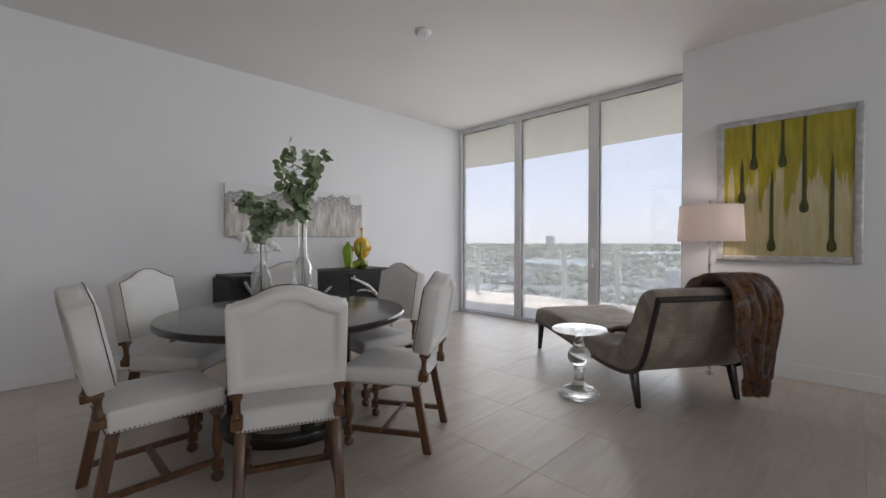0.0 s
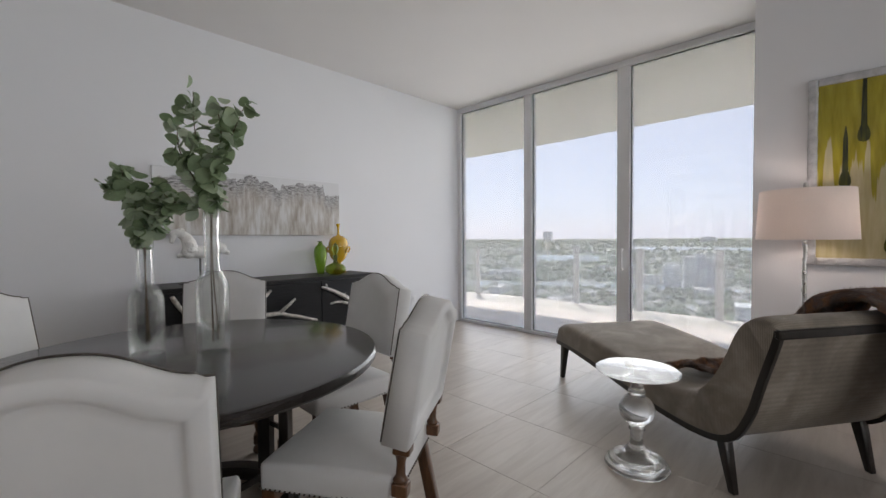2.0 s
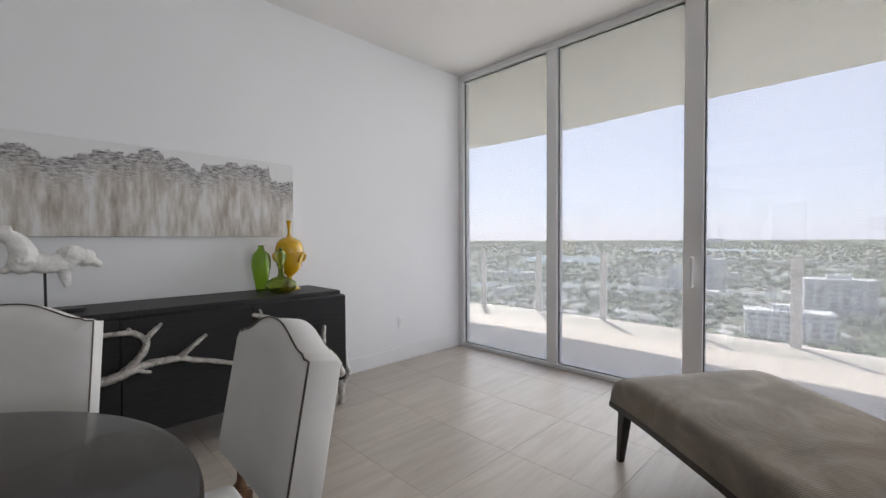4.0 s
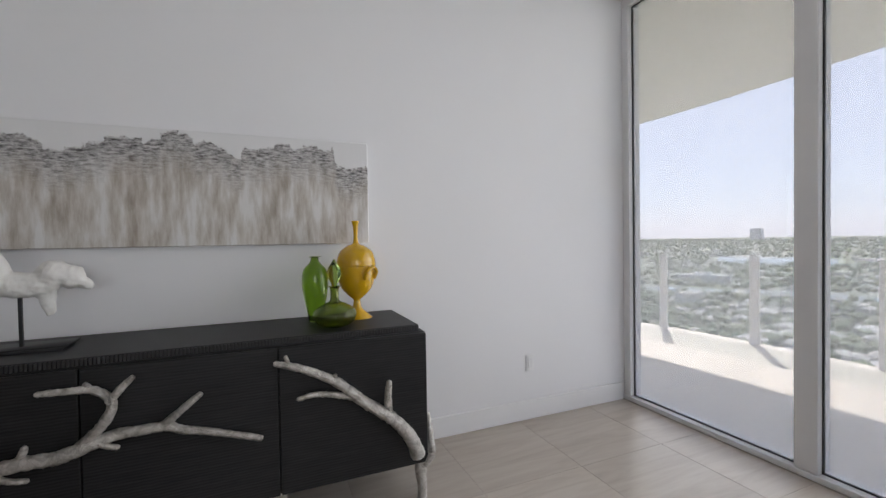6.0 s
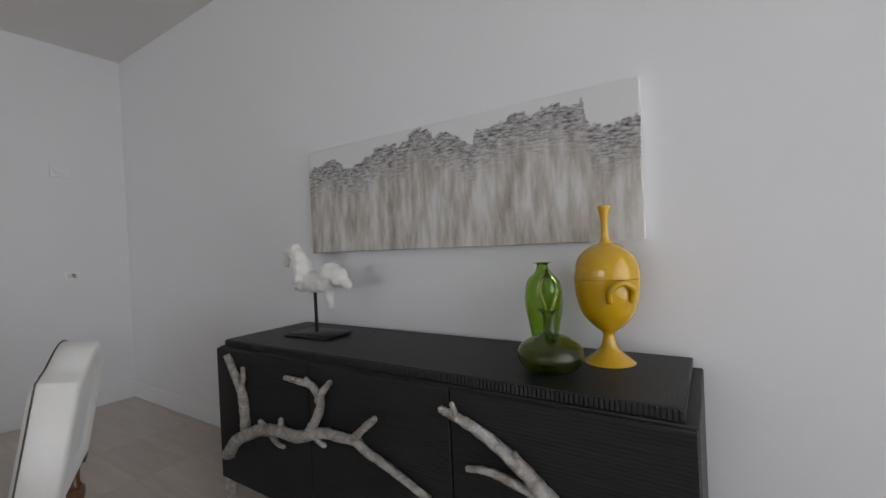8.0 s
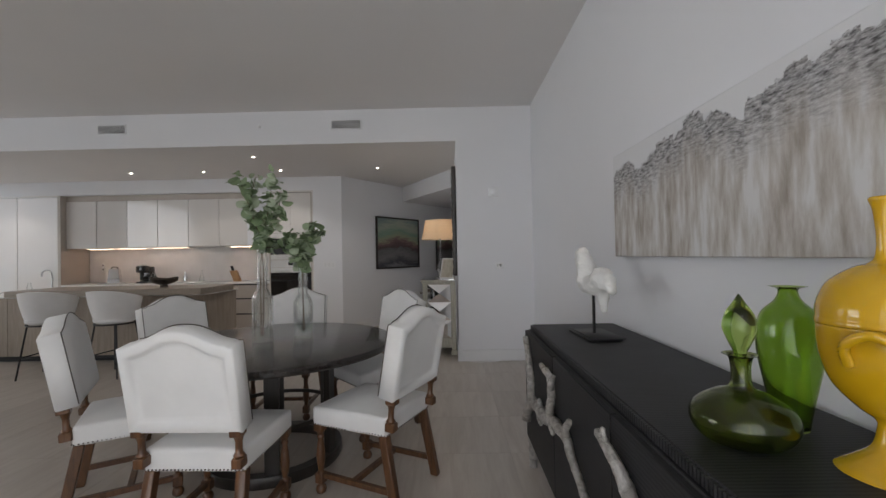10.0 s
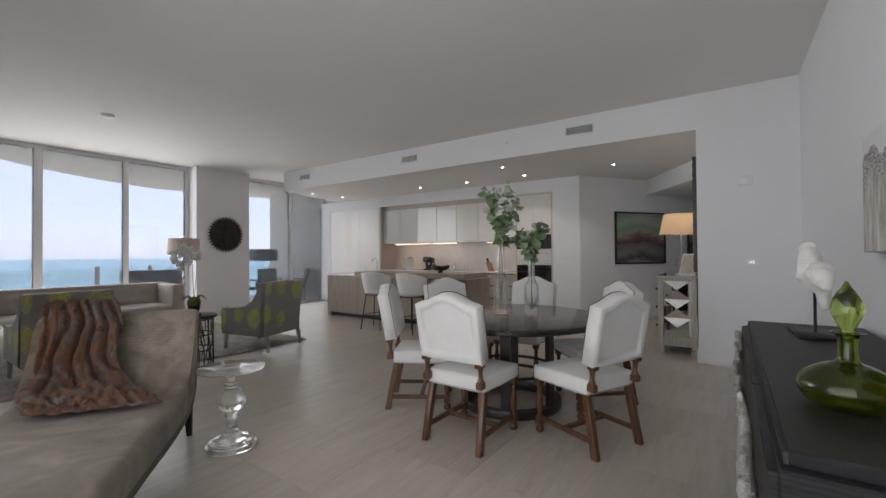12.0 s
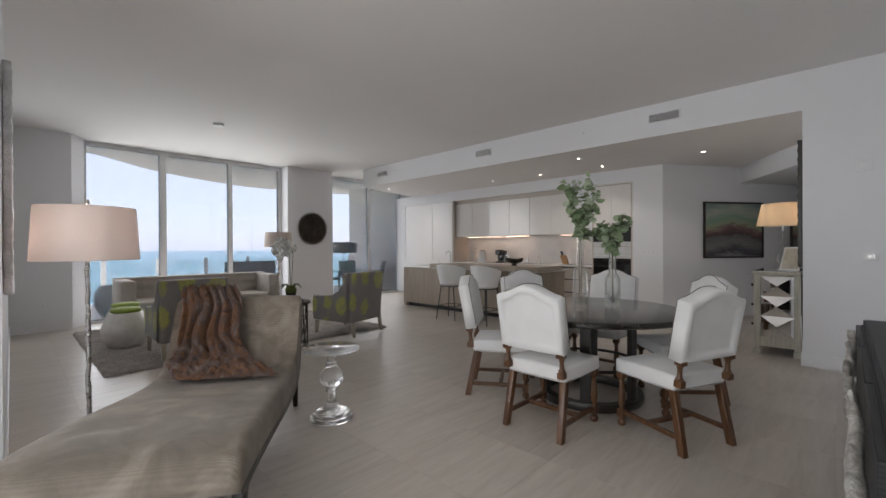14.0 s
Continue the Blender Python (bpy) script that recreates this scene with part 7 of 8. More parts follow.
def throw():
    t = thing("fur_throw", CH, "brown fur throw draped over the chaise back", "throw")
    path = spline([(-0.39, 0.16), (-0.39, 0.36), (-0.38, 0.60), (-0.37, 0.82), (-0.315, 0.925), (-0.21, 0.935), (-0.12, 0.86), (-0.03, 0.68), (0.06, 0.53), (0.18, 0.455), (0.32, 0.435), (0.42, 0.43), (0.51, 0.435)], 9)
    n = len(path)
    k = 64
    rnd = random.Random(12)
    bm = B()
    g = []
    for i, (y, z) in enumerate(path):
        q = i / (n - 1)
        p0, p1 = path[max(i - 1, 0)], path[min(i + 1, n - 1)]
        d = Vector((0, p1[0] - p0[0], p1[1] - p0[1])).normalized()
        nn = Vector((0, -d.z, d.y))
        row = []
        # the cloth narrows to a tail behind and spreads on the seat
        over = max(0.0, min(1.0, (q - 0.36) / 0.16))
        left = 0.07 + 0.08 * max(0, 0.3 - q) / 0.3 - 0.11 * over - 0.36 * max(0, q - 0.62) / 0.38
        right = 0.465 - 0.15 * max(0, 0.22 - q) / 0.22 - 0.09 * over - 0.16 * max(0, q - 0.80) / 0.20
        for j in range(k + 1):
            s = j / k
            x = left + (right - left) * s
            # folds run down the cloth, wander, and break up on the seat
            loose = max(0.0, min(1.0, (q - 0.72) / 0.12))
            w1 = noise.noise(Vector((s * 1.6, q * 3.4, 1.0))) * (0.8 + 1.1 * loose) + 0.35 * noise.noise(Vector((s * 4, q * 9.0, 6.0)))
            r1 = abs(math.sin(math.pi * (s * 4.8 + 1.5 * w1 + (q - 0.5) * (0.5 + 3.2 * over))))
            r2 = 1 - abs(noise.noise(Vector((s * 7.5 - w1 * 2.2, q * (9 + 5 * loose), 9.0)))) * 2.4
            fold = 0.056 * r1 ** 0.7 * (1 - 0.35 * loose) + (0.010 + 0.018 * loose) * max(0, r2)
            fold += 0.005 * noise.noise(Vector((s * 9, q * 34, 2.0)))
            fold *= 1 - 0.75 * max(0.0, q - 0.88) / 0.12
            wild = 0.8 if q < 0.45 else 1.15
            extra = -0.022 + 0.015 * noise.noise(Vector((s * 17, q * 22, 3.0)))
            h = 0.022 + max(-0.015, (fold + extra) * wild) + 0.015
            yy = y + 0.05 * noise.noise(Vector((s * 4, 7.7, 0))) * (1 if q < 0.05 else 0.2)
            edge_drop = max(0, x - 0.43) * (1.6 if 0.3 < q < 0.9 else 0.0)
            row.append(bm.verts.new(Vector((min(x, 0.50), yy, z - edge_drop)) + nn * h))
        g.append(row)
    for i in range(n - 1):
        for j in range(k):
            bm.faces.new((g[i][j], g[i + 1][j], g[i + 1][j + 1], g[i][j + 1]))
    bmesh.ops.recalc_face_normals(bm, faces=bm.faces)
    # short hairs
    bm.normal_update()
    hair = B()
    faces = list(bm.faces)
    for _ in range(26000):
        f = rnd.choice(faces)
        vs = f.verts
        a, b = rnd.random(), rnd.random()
        p = vs[0].co.lerp(vs[1].co, a).lerp(vs[3].co.lerp(vs[2].co, a), b)
        up = (f.normal if f.normal.dot(Vector((0, 0, 1))) > -0.99 else -f.normal) * rnd.uniform(0.006, 0.014) + Vector((rnd.uniform(-1, 1), rnd.uniform(-1, 1), rnd.uniform(-1.6, 0.4))) * 0.007
        sd = Vector((rnd.uniform(-1, 1), rnd.uniform(-1, 1), rnd.uniform(-1, 1))) * 0.0013
        hair.faces.new((hair.verts.new(p - sd), hair.verts.new(p + sd), hair.verts.new(p + up)))
    mf = fur_material()
    cloth = part("cloth", bm, mf, t, "", 180)
    sol = cloth.modifiers.new("thick", "SOLIDIFY")
    sol.thickness, sol.offset = 0.016, -1.0
    me = bpy.data.meshes.new("fur")
    hair.to_mesh(me)
    hair.free()
    me.materials.append(mf)
    ob = new("fur", me)
    ob.parent = t
    tagged(ob, "", "", "", "stuff")


throw()

# ---- balcony rail and things outside ----
M_POST = simple("white_rail_post", (0.74, 0.73, 0.72), (0.80, 0.79, 0.78), 0.45, scale=5)


def along(curve, step, start=0.0):
    """Points each step metres along a polyline, with the direction there."""
    out, need = [], start
    for (x0, y0), (x1, y1) in zip(curve, curve[1:]):
        L = math.hypot(x1 - x0, y1 - y0)
        while need <= L:
            u = need / L
            out.append((x0 + (x1 - x0) * u, y0 + (y1 - y0) * u, math.degrees(math.atan2(y1 - y0, x1 - x0))))
            need += step
        need -= L
    return out


rail = thing("balustrade", pose(0, 0, -0.03), "frameless glass balustrade with flat white posts along the curved balcony", "railing")
inner = [(x - 0.10 * (1 if x > 5 else 0.3), y + (0.10 if y < -3 else 0)) for x, y in BE]
stations = along(inner, 1.18, 0.28)
for x, y, a in stations:
    part("post", bx(-0.055, 0.055, -0.012, 0.012, 0, 1.08, 0.003, m=pose(x, y, 0, 0, 0, a)), M_POST, rail, "flat white post")
for (x0, y0, a0), (x1, y1, a1) in zip(stations, stations[1:]):
    L, a = math.hypot(x1 - x0, y1 - y0), math.degrees(math.atan2(y1 - y0, x1 - x0))
    part("glass_panel", bx(0.07, L - 0.07, -0.005, 0.005, 0.08, 1.04, m=pose(x0, y0, 0, 0, 0, a)), M_RAIL, rail, "clear glass panel")

M_WICKER = simple("dark_wicker", (0.020, 0.018, 0.017), (0.05, 0.045, 0.042), 0.6, scale=60, bumps=0.8, bscale=90, bdist=0.006)
M_DKGREEN = simple("dark_green_glaze", (0.012, 0.035, 0.026), (0.03, 0.065, 0.05), 0.15, scale=4, coat=0.4)
p = thing("planter", pose(4.06, -5.05, -0.03), "large dark green glazed round planter on the balcony", "planter")
bm = B()
lathe(bm, spline([(0.0, 0.0), (0.15, 0.0), (0.24, 0.14), (0.285, 0.32), (0.26, 0.50), (0.205, 0.60), (0.19, 0.61), (0.18, 0.58), (0.0, 0.5)], 5), 44, cap=False)
part("body", bm, M_DKGREEN, p, "", 60)


def outdoor_sofa(m, w, label):
    s = thing("outdoor_sofa", m, label, "sofa")
    part("backrest", bx(-w / 2, w / 2, -0.10, 0.0, 0.30, 1.0, 0.01), M_WICKER, s)
    part("seat", bx(-w / 2, w / 2, -0.80, -0.10, 0.18, 0.44, 0.02), M_WICKER, s)
    for x in (-w / 2 + 0.06, w / 2 - 0.06):
        part("arm", bx(x - 0.06, x + 0.06, -0.80, -0.10, 0.44, 0.66, 0.015), M_WICKER, s)
        for y in (-0.74, -0.06):
            part("leg", bx(x - 0.03, x + 0.03, y - 0.03, y + 0.03, 0, 0.30 if y > -0.1 else 0.18), M_WICKER, s)


outdoor_sofa(pose(1.0, -5.9, -0.03), 1.3, "dark wicker outdoor sofa seen from behind")


def outdoor_chair(m, mat, label):
    s = thing("outdoor_chair", m, label, "chair")
    bm = bx(-0.28, 0.28, -0.06, 0.0, 0.38, 0.92, 0.02, 2)
    for v in bm.verts:
        v.co.y += 0.22 * (v.co.z - 0.38)
    part("backrest", bm, mat, s)
    part("seat", bx(-0.28, 0.28, -0.55, 0.0, 0.36, 0.44, 0.02, 2), mat, s)
    for x in (-0.27, 0.27):
        part("arm", bx(x - 0.025, x + 0.025, -0.52, 0.02, 0.60, 0.64, 0.008), mat, s)
        for y, t in ((-0.50, 0.61), (-0.02, 0.40)):
            bm = bx(x - 0.018, x + 0.018, y - 0.018, y + 0.018, 0, t)
            part("leg", bm, mat, s)


M_TEAL = simple("teal_cushion", (0.10, 0.19, 0.17), (0.15, 0.26, 0.24), 0.85, scale=10)
outdoor_chair(pose(-2.6, -5.0, -0.03, 0, 0, 60), M_WICKER, "dark wicker outdoor dining chair")
outdoor_chair(pose(-1.2, -6.2, -0.03, 0, 0, 190), M_TEAL, "teal outdoor chair beside the glass table")
outdoor_chair(pose(-2.3, -6.4, -0.03, 0, 0, 160), M_TEAL, "teal outdoor chair at the balustrade")
ot = thing("outdoor_table", pose(-1.75, -5.4, -0.03), "round glass outdoor table on a dark pedestal", "table")
bm = B()
lathe(bm, [(0, 0.70), (0.5, 0.70), (0.5, 0.715), (0, 0.715)], 48)
part("top", bm, M_RAIL, ot)
bm = B()
lathe(bm, [(0, 0), (0.25, 0), (0.25, 0.02), (0.03, 0.04), (0.03, 0.68), (0.2, 0.70), (0, 0.70)], 28)
part("pedestal", bm, M_BLACKM, ot)
# unlit outdoor lamp: dark drum on a pole
hl = thing("patio_heater", pose(-1.63, -5.6, -0.03), "outdoor lamp with a wide dark drum shade", "lamp")
bm = B()
lathe(bm, [(0.012, 0), (0.16, 0.0), (0.16, 0.02), (0.012, 0.03), (0.012, 1.20)], 20)
part("pole", bm, M_METAL, hl)
bm = B()
lathe(bm, [(0.42, 1.18), (0.42, 1.51), (0.415, 1.51), (0.415, 1.18), (0.42, 1.18)], 40, cap=False)
part("shade", bm, M_DKGREEN, hl, "dark drum shade")
struct("balcony_divider", bx(-3.6, -2.9, -7.2, -4.35, -0.03, 3.33), M_SLAB, "white wall that divides the balcony")

# ---- town, water and sea ----
GZ = -58.0


def far_z(d):
    """The town's level, rising a little towards the horizon."""
    return GZ + 36.0 * min(1.0, max(0.0, (d - 600) / 4200)) ** 1.1


def ground_material():
    mat, nt, b = material("town_ground")
    v = coords(nt)
    n1 = noise_tex(nt, v, 0.010, 6, 0.65)
    n2 = noise_tex(nt, v, 0.06, 5, 0.7)
    ad = node(nt, "ShaderNodeMath")
    ad.operation = "MULTIPLY_ADD"
    ad.inputs[1].default_value = 0.6
    link(nt, n2, ad.inputs[0])
    link(nt, n1, ad.inputs[2])
    link(nt, ramp(nt, ad.outputs[0], [(0.60, (0.085, 0.115, 0.05)), (0.75, (0.14, 0.165, 0.09)), (0.88, (0.26, 0.255, 0.22)), (1.0, (0.42, 0.40, 0.37))]), b.inputs["Base Color"])
    b.inputs["Roughness"].default_value = 0.95
    return mat


bm = B()
n = 96
radii = [0, 60, 120, 200, 300, 430, 600, 850, 1200, 1700, 2300, 3000, 3800, 4700]
prev = None
for r in radii:
    ring = [bm.verts.new((r * math.cos(2 * math.pi * i / n), r * math.sin(2 * math.pi * i / n), far_z(r))) for i in range(n)] if r else [bm.verts.new((0, 0, GZ))] * n
    if prev:
        for i in range(n):
            j = (i + 1) % n
            if prev[0] is prev[1]:
                bm.faces.new((prev[0], ring[i], ring[j]))
            else:
                bm.faces.new((prev[i], prev[j], ring[j], ring[i]))
    prev = ring
struct("ground", bm, ground_material(), "flat coastal town that reaches the horizon")


def water_material(name, a, b2, scale):
    mat, nt, b = material(name)
    v = coords(nt)
    n = noise_tex(nt, v, scale, 5, 0.6)
    link(nt, ramp(nt, n, [(0.3, a), (0.7, b2)]), b.inputs["Base Color"])
    b.inputs["Roughness"].default_value = 0.25
    bump(nt, b, noise_tex(nt, coords(nt), 0.35, 4), 0.25, 1.0)
    return mat


M_SEA = water_material("sea_water", (0.035, 0.16, 0.25), (0.06, 0.24, 0.33), 0.004)
M_LAGOON = water_material("lagoon_water", (0.20, 0.27, 0.33), (0.27, 0.34, 0.40), 0.02)
bm = B()
rings = []
for r in [175, 300, 600, 1200, 2300, 3500, 4690]:
    rings.append([bm.verts.new((r * math.cos(radians(a)), r * math.sin(radians(a)), far_z(r) + 0.6)) for a in range(185, 321, 3)])
for p0, p1 in zip(rings, rings[1:]):
    for i in range(len(p0) - 1):
        bm.faces.new((p0[i], p1[i], p1[i + 1], p0[i + 1]))
struct("sea", bm, M_SEA, "calm blue-green sea to the horizon")
# pale ground added out of view, bounces sunlight up under the balcony slab
M_BOUNCE_SAND = simple("pale_bounce_sand", (0.50, 0.45, 0.38), (0.62, 0.57, 0.49), 0.95, scale=0.08)
bm = B()
arc = [(math.cos(radians(a)), math.sin(radians(a))) for a in range(185, 321, 3)]
lo = [bm.verts.new((34 * c, 34 * d, GZ + 0.4)) for c, d in arc]
hi = [bm.verts.new((176 * c, 176 * d, GZ + 0.4)) for c, d in arc]
for i in range(len(arc) - 1):
    bm.faces.new((lo[i], hi[i], hi[i + 1], lo[i + 1]))
struct("beach", bm, M_BOUNCE_SAND, "unseen pale sand added to bounce sun onto the balcony slab")


def pond(name, az0, az1, r0, r1, wob):
    bm = B()
    k = 26
    lo, hi = [], []
    for i in range(k + 1):
        a = radians(az0 + (az1 - az0) * i / k)
        q0 = r0 * (1 + wob * noise.noise(Vector((i * 0.5, r0 * 0.01, 0))))
        q1 = r1 * (1 + wob * noise.noise(Vector((i * 0.6, r1 * 0.01, 5))))
        lo.append(bm.verts.new((q0 * math.cos(a), q0 * math.sin(a), far_z(q0) + 0.5)))
        hi.append(bm.verts.new((q1 * math.cos(a), q1 * math.sin(a), far_z(q1) + 0.5)))
    for i in range(k):
        bm.faces.new((lo[i], hi[i], hi[i + 1], lo[i + 1]))
    struct(name, bm, M_LAGOON, "calm waterway between the houses")


pond("water", 24, 34, 1000, 1230, 0.05)
pond("water", 42, 52, 800, 1080, 0.06)
pond("water", -5, 60, 520, 545, 0.03)
pond("water", 8, 20, 1700, 1950, 0.05)
WATER = [(24, 34, 980, 1250), (42, 52, 770, 1110), (-5, 60, 500, 565), (8, 20, 1680, 1980)]

M_HOUSE = simple("pale_stucco_house", (0.52, 0.50, 0.47), (0.70, 0.68, 0.66), 0.9, scale=0.03)
M_ROOF = simple("town_roof", (0.34, 0.30, 0.27), (0.62, 0.60, 0.58), 0.9, scale=0.02)
M_TREE = simple("town_foliage", (0.085, 0.120, 0.055), (0.17, 0.205, 0.10), 0.9, scale=0.12, detail=8, bumps=0.6, bscale=1.5, bdist=0.6)
M_FACADE = simple("white_condo_wall", (0.66, 0.65, 0.64), (0.74, 0.73, 0.72), 0.8, scale=0.1)
M_WINDOW = simple("far_window", (0.06, 0.08, 0.10), (0.12, 0.15, 0.18), 0.2, scale=0.4)

rnd = random.Random(21)
hv, hf, hm = [], [], []
tv, tf = [], []


def dry(a, r):
    return not any(a0 - 1 < a < a1 + 1 and r0 < r < r1 for a0, a1, r0, r1 in WATER)


for i in range(2600):
    a = rnd.uniform(-12, 104)
    r = 130 + 3300 * rnd.random() ** 1.9
    if not dry(a, r):
        continue
    x, y = r * math.cos(radians(a)), r * math.sin(radians(a))
    z = far_z(r) - 0.3
    w, d, h = rnd.uniform(6, 13), rnd.uniform(5, 9), rnd.uniform(2.6, 5)
    if rnd.random() < 0.05:
        w, d, h = rnd.uniform(16, 36), rnd.uniform(10, 15), rnd.uniform(7.5, 12)
    t = rnd.choice((0.2, 0.2 + math.pi / 2)) + rnd.uniform(-0.08, 0.08)
    ct, sn = math.cos(t), math.sin(t)
    b0 = len(hv)
    for zz in (0, h):
        for sx, sy in ((-1, -1), (1, -1), (1, 1), (-1, 1)):
            px, py = sx * w / 2, sy * d / 2
            hv.append((x + px * ct - py * sn, y + px * sn + py * ct, z + zz))
    hf += [(b0, b0 + 1, b0 + 5, b0 + 4), (b0 + 1, b0 + 2, b0 + 6, b0 + 5), (b0 + 2, b0 + 3, b0 + 7, b0 + 6), (b0 + 3, b0, b0 + 4, b0 + 7)]
    hm += [0] * 4
    if h < 7.1:
        e0 = len(hv)
        rh = 1.8
        for px, py, zz in ((-w / 2 - 0.6, -d / 2 - 0.6, h), (w / 2 + 0.6, -d / 2 - 0.6, h), (w / 2 + 0.6, d / 2 + 0.6, h), (-w / 2 - 0.6, d / 2 + 0.6, h), (-w / 4, 0, h + rh), (w / 4, 0, h + rh)):
            hv.append((x + px * ct - py * sn, y + px * sn + py * ct, z + zz))
        hf += [(e0, e0 + 1, e0 + 5, e0 + 4), (e0 + 1, e0 + 2, e0 + 5), (e0 + 2, e0 + 3, e0 + 4, e0 + 5), (e0 + 3, e0, e0 + 4)]
        hm += [1] * 4
    else:
        hf.append((b0 + 4, b0 + 5, b0 + 6, b0 + 7))
        hm.append(1)
me = bpy.data.meshes.new("town_houses")
me.from_pydata(hv, [], hf)
me.materials.append(M_HOUSE)
me.materials.append(M_ROOF)
me.polygons.foreach_set("material_index", hm)
tagged(new("town_houses", me), "hundreds of low pale houses far below", "houses", "", "stuff")

tmp = bmesh.new()
bmesh.ops.create_icosphere(tmp, subdivisions=1, radius=1.0)
iv = [v.co.copy() for v in tmp.verts]
fi = [[v.index for v in f.verts] for f in tmp.faces]
tmp.free()
for i in range(15000):
    a = rnd.uniform(-12, 104)
    r = 110 + 3600 * rnd.random() ** 1.75
    if not dry(a, r):
        continue
    x, y = r * math.cos(radians(a)), r * math.sin(radians(a))
    z = far_z(r)
    s = rnd.uniform(1.8, 4.4) * (1 + r / 2600)
    b0 = len(tv)
    for c in iv:
        q = s * rnd.uniform(0.65, 1.15)
        tv.append((x + c.x * q, y + c.y * q, z + s * 0.75 + c.z * q * 0.85))
    tf += [tuple(b0 + k for k in f) for f in fi]
me = bpy.data.meshes.new("town_trees")
me.from_pydata(tv, [], tf)
me.materials.append(M_TREE)
tagged(new("town_trees", me), "dense green tree crowns between the houses", "trees", "", "stuff")


def condo(az, dist, w, d, storeys, turn, label, sh=3.0, bays=6):
    x, y = dist * math.cos(radians(az)), dist * math.sin(radians(az))
    c = thing("apartment_building", pose(x, y, far_z(dist) - 0.2, 0, 0, turn), label, "building")
    h = storeys * sh
    part("wall", bx(-d / 2, d / 2, -w / 2, w / 2, 0, h), M_FACADE, c)
    part("roof", bx(-d / 2 - 0.4, d / 2 + 0.4, -w / 2 - 0.4, w / 2 + 0.4, h, h + 0.9), M_FACADE, c)
    part("roof_house", bx(-d / 5, d / 5, -w / 6, w / 6, h + 0.9, h + 4), M_FACADE, c)
    wm = bpy.data.meshes.new("window")
    bw = w / bays
    b = bx(-0.10, 0.05, -bw * 0.30, bw * 0.30, 0.8, 2.3)
    b.to_mesh(wm)
    b.free()
    wm.materials.append(M_WINDOW)
    bl = bpy.data.meshes.new("balcony")
    b = bx(-1.4, 0.0, -bw * 0.42, bw * 0.42, -0.15, 0.9)
    b.to_mesh(bl)
    b.free()
    bl.materials.append(M_FACADE)
    for f in range(storeys):
        for k in range(bays):
            yy = -w / 2 + (k + 0.5) * bw
            o = new("window", wm)
            o.parent = c
            o.location = (-d / 2 - 0.02, yy, f * sh)
            if k % 2 == 0:
                o = new("balcony", bl)
                o.parent = c
                o.location = (-d / 2, yy, f * sh)
    side = bpy.data.meshes.new("window")
    b = bx(-1.0, 1.0, -0.05, 0.05, 0.8, 2.3)
    b.to_mesh(side)
    b.free()
    side.materials.append(M_WINDOW)
    for f in range(storeys):
        for k in range(3):
            o = new("window", side)
            o.parent = c
            o.location = (-d / 2 + (k + 0.5) * d / 3, w / 2 + 0.03, f * sh)
    return c


condo(13.0, 520, 30, 16, 12, 20, "white twelve-storey apartment tower in the town")
condo(15.8, 560, 18, 14, 8, 20, "lower white apartment wing beside the tower", 3.0, 4)
condo(6.0, 300, 38, 16, 6, 12, "white six-storey apartment block near the shore", 3.0, 7)
condo(2.0, 430, 40, 18, 9, 10, "pale apartment slab further down the shore", 3.0, 6)
condo(30.4, 3300, 62, 40, 22, 10, "lone grey tower on the horizon", 3.4, 5)
condo(12.0, 3000, 80, 40, 9, 0, "low white office block near the horizon", 3.4, 6)
condo(35.5, 620, 60, 14, 3, 25, "long low white building by the water", 3.2, 8)
condo(46.0, 560, 46, 14, 3, 40, "low apartment row by the water", 3.2, 6)
# streets
M_ROAD = simple("pale_asphalt", (0.17, 0.165, 0.16), (0.23, 0.225, 0.22), 0.95, scale=0.05)
for az, r0, r1, wd in ((27, 140, 500, 9), (9, 140, 520, 8), (45, 150, 500, 8)):
    d = Vector((math.cos(radians(az)), math.sin(radians(az)), 0))
    s = Vector((-d.y, d.x, 0)) * wd / 2
    bm = B()
    bm.faces.new([bm.verts.new(tuple(d * r + s * k) [:2] + (GZ + 0.35,)) for r, k in ((r0, 1), (r0, -1), (r1, -1), (r1, 1))])
    struct("road", bm, M_ROAD, "pale street between the trees")

# ---- floor tiles ----
TILE, JOINT = 0.632, 0.0013
GX, GY = 3.80, 4.15
tile_mesh = {}


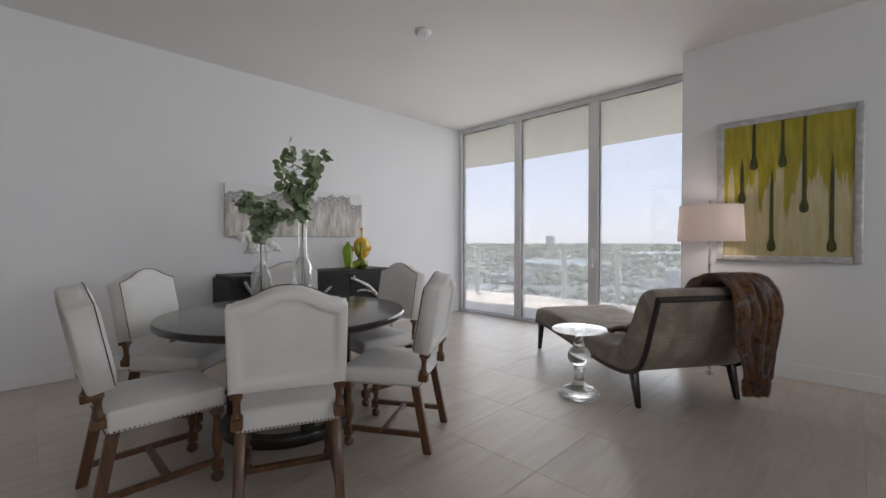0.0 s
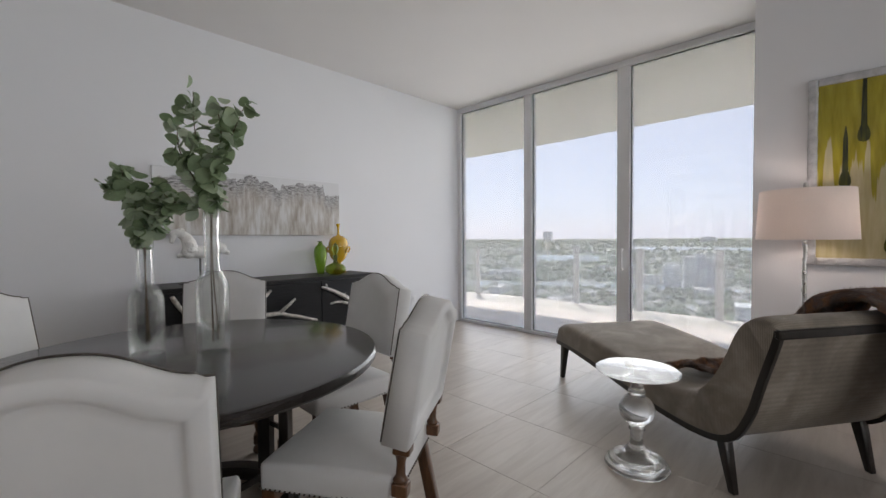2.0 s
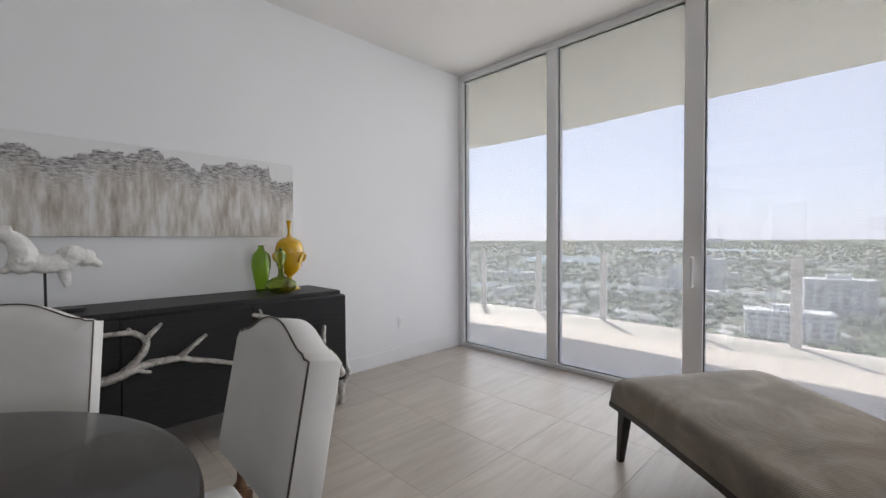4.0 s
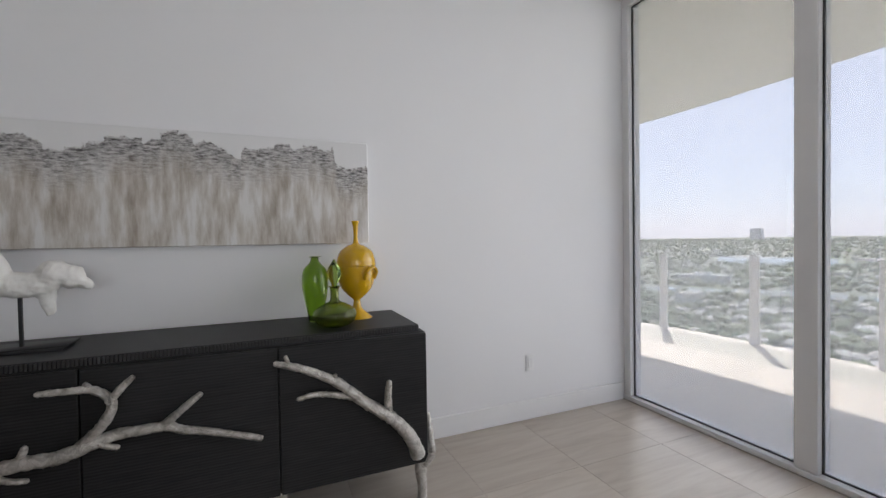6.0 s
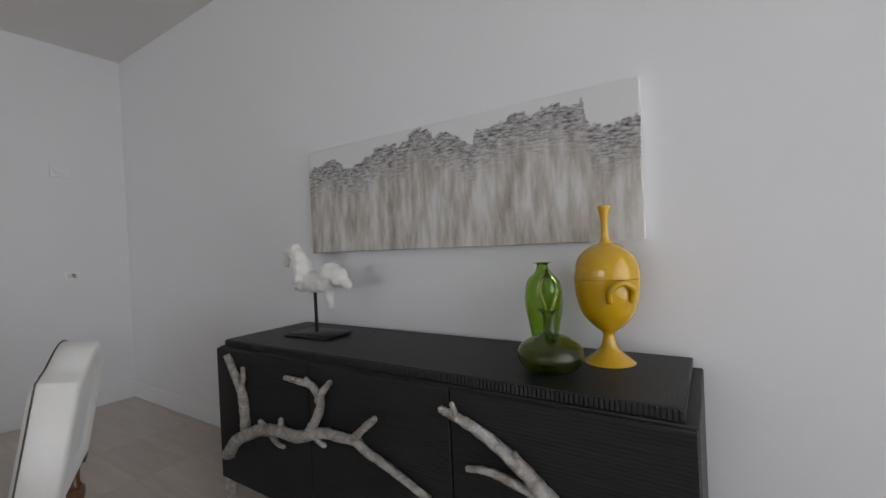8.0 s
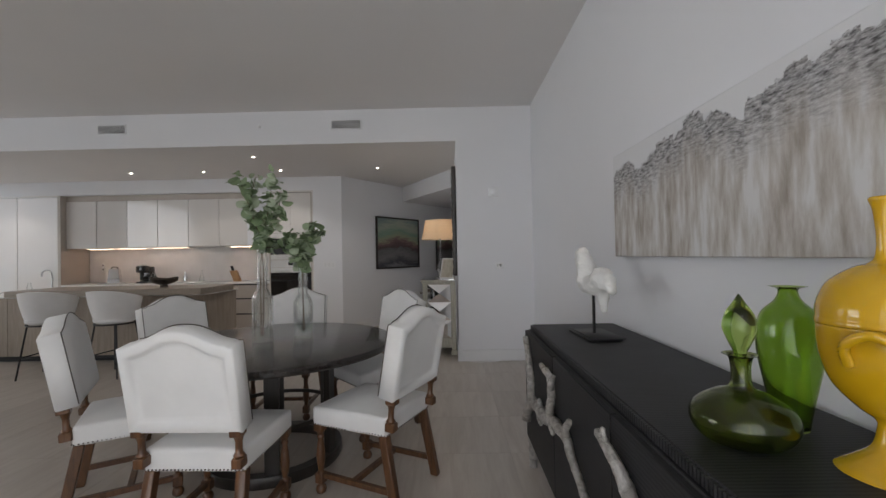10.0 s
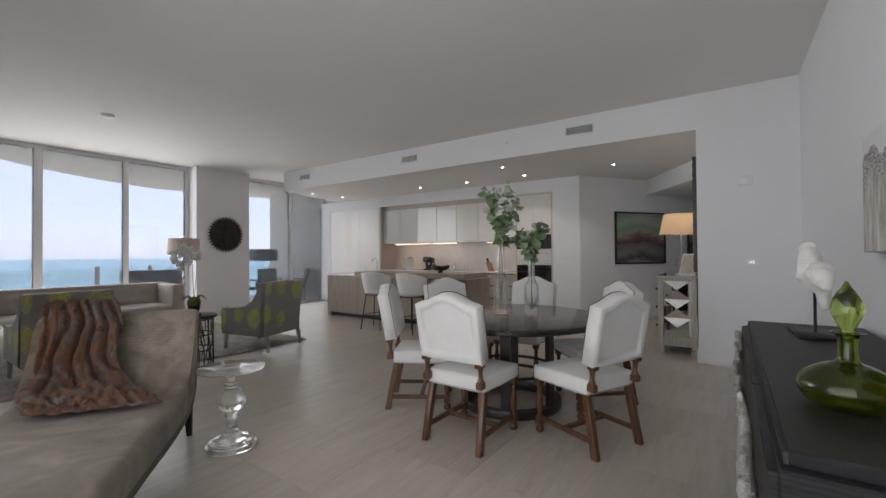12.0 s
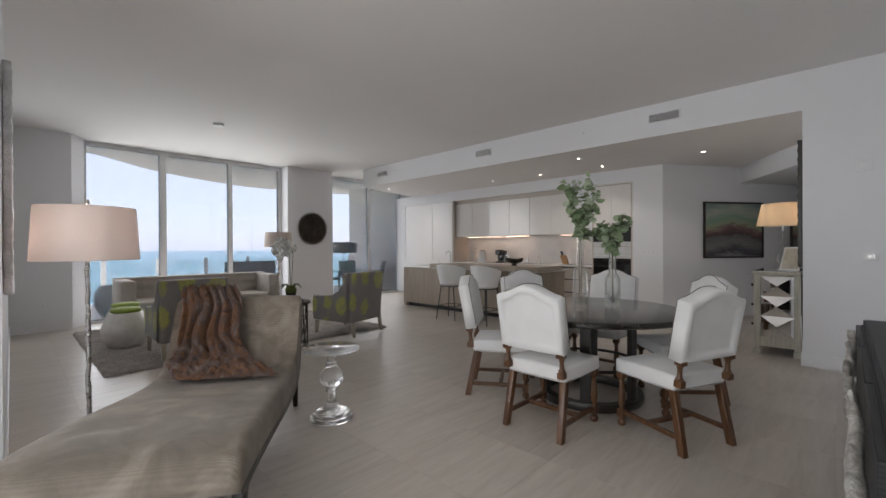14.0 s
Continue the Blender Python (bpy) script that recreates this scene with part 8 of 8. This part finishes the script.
def tile_piece(w, d):
    key = (round(w, 3), round(d, 3))
    if key not in tile_mesh:
        bm = B()
        e = 0.0012
        lo = [bm.verts.new(p) for p in ((-w / 2, -d / 2, -0.012), (w / 2, -d / 2, -0.012), (w / 2, d / 2, -0.012), (-w / 2, d / 2, -0.012))]
        md = [bm.verts.new((v.co.x, v.co.y, -e)) for v in lo]
        hi = [bm.verts.new((v.co.x * (1 - 2 * e / w), v.co.y * (1 - 2 * e / d), 0.0)) for v in lo]
        for a, b in ((lo, md), (md, hi)):
            for i in range(4):
                bm.faces.new((a[i], a[(i + 1) % 4], b[(i + 1) % 4], b[i]))
        bm.faces.new(hi)
        me = bpy.data.meshes.new("tile")
        bm.to_mesh(me)
        bm.free()
        me.materials.append(M_FLOOR)
        tile_mesh[key] = me
    return tile_mesh[key]


floor_ob = bpy.data.objects["floor"]
i0, i1 = math.floor((-6.2 - GX) / TILE), math.ceil((6.06 - GX) / TILE)
j0, j1 = math.floor((-4.2 - GY) / TILE), math.ceil((6.1 - GY) / TILE)
near, rest = [], []
for i in range(i0, i1):
    for j in range(j0, j1):
        xa, xb = max(-6.2, GX + i * TILE), min(6.06, GX + (i + 1) * TILE)
        ya, yb = max(-4.07, GY + j * TILE), min(6.08, GY + (j + 1) * TILE)
        if xb - xa < 0.02 or yb - ya < 0.02:
            continue
        (near if xa > -1.2 or (xa > -3 and ya > 1.5) else rest).append((xa, xb, ya, yb))
near.sort(key=lambda t: math.hypot((t[0] + t[1]) / 2 - 3.2, (t[2] + t[3]) / 2 - 2.8))
rest += near[295:]
for xa, xb, ya, yb in near[:295]:
    ob = new("tile", tile_piece(xb - xa - JOINT, yb - ya - JOINT))
    ob.parent = floor_ob
    ob.location = ((xa + xb) / 2, (ya + yb) / 2, 0.0)
bm = B()
for xa, xb, ya, yb in rest:
    h = JOINT / 2
    bm.faces.new([bm.verts.new(p) for p in ((xa + h, ya + h, 0), (xb - h, ya + h, 0), (xb - h, yb - h, 0), (xa + h, yb - h, 0))])
ob = obj("far_tiles", bm, M_FLOOR, floor_ob)
tagged(ob, "", "", "", "stuff")
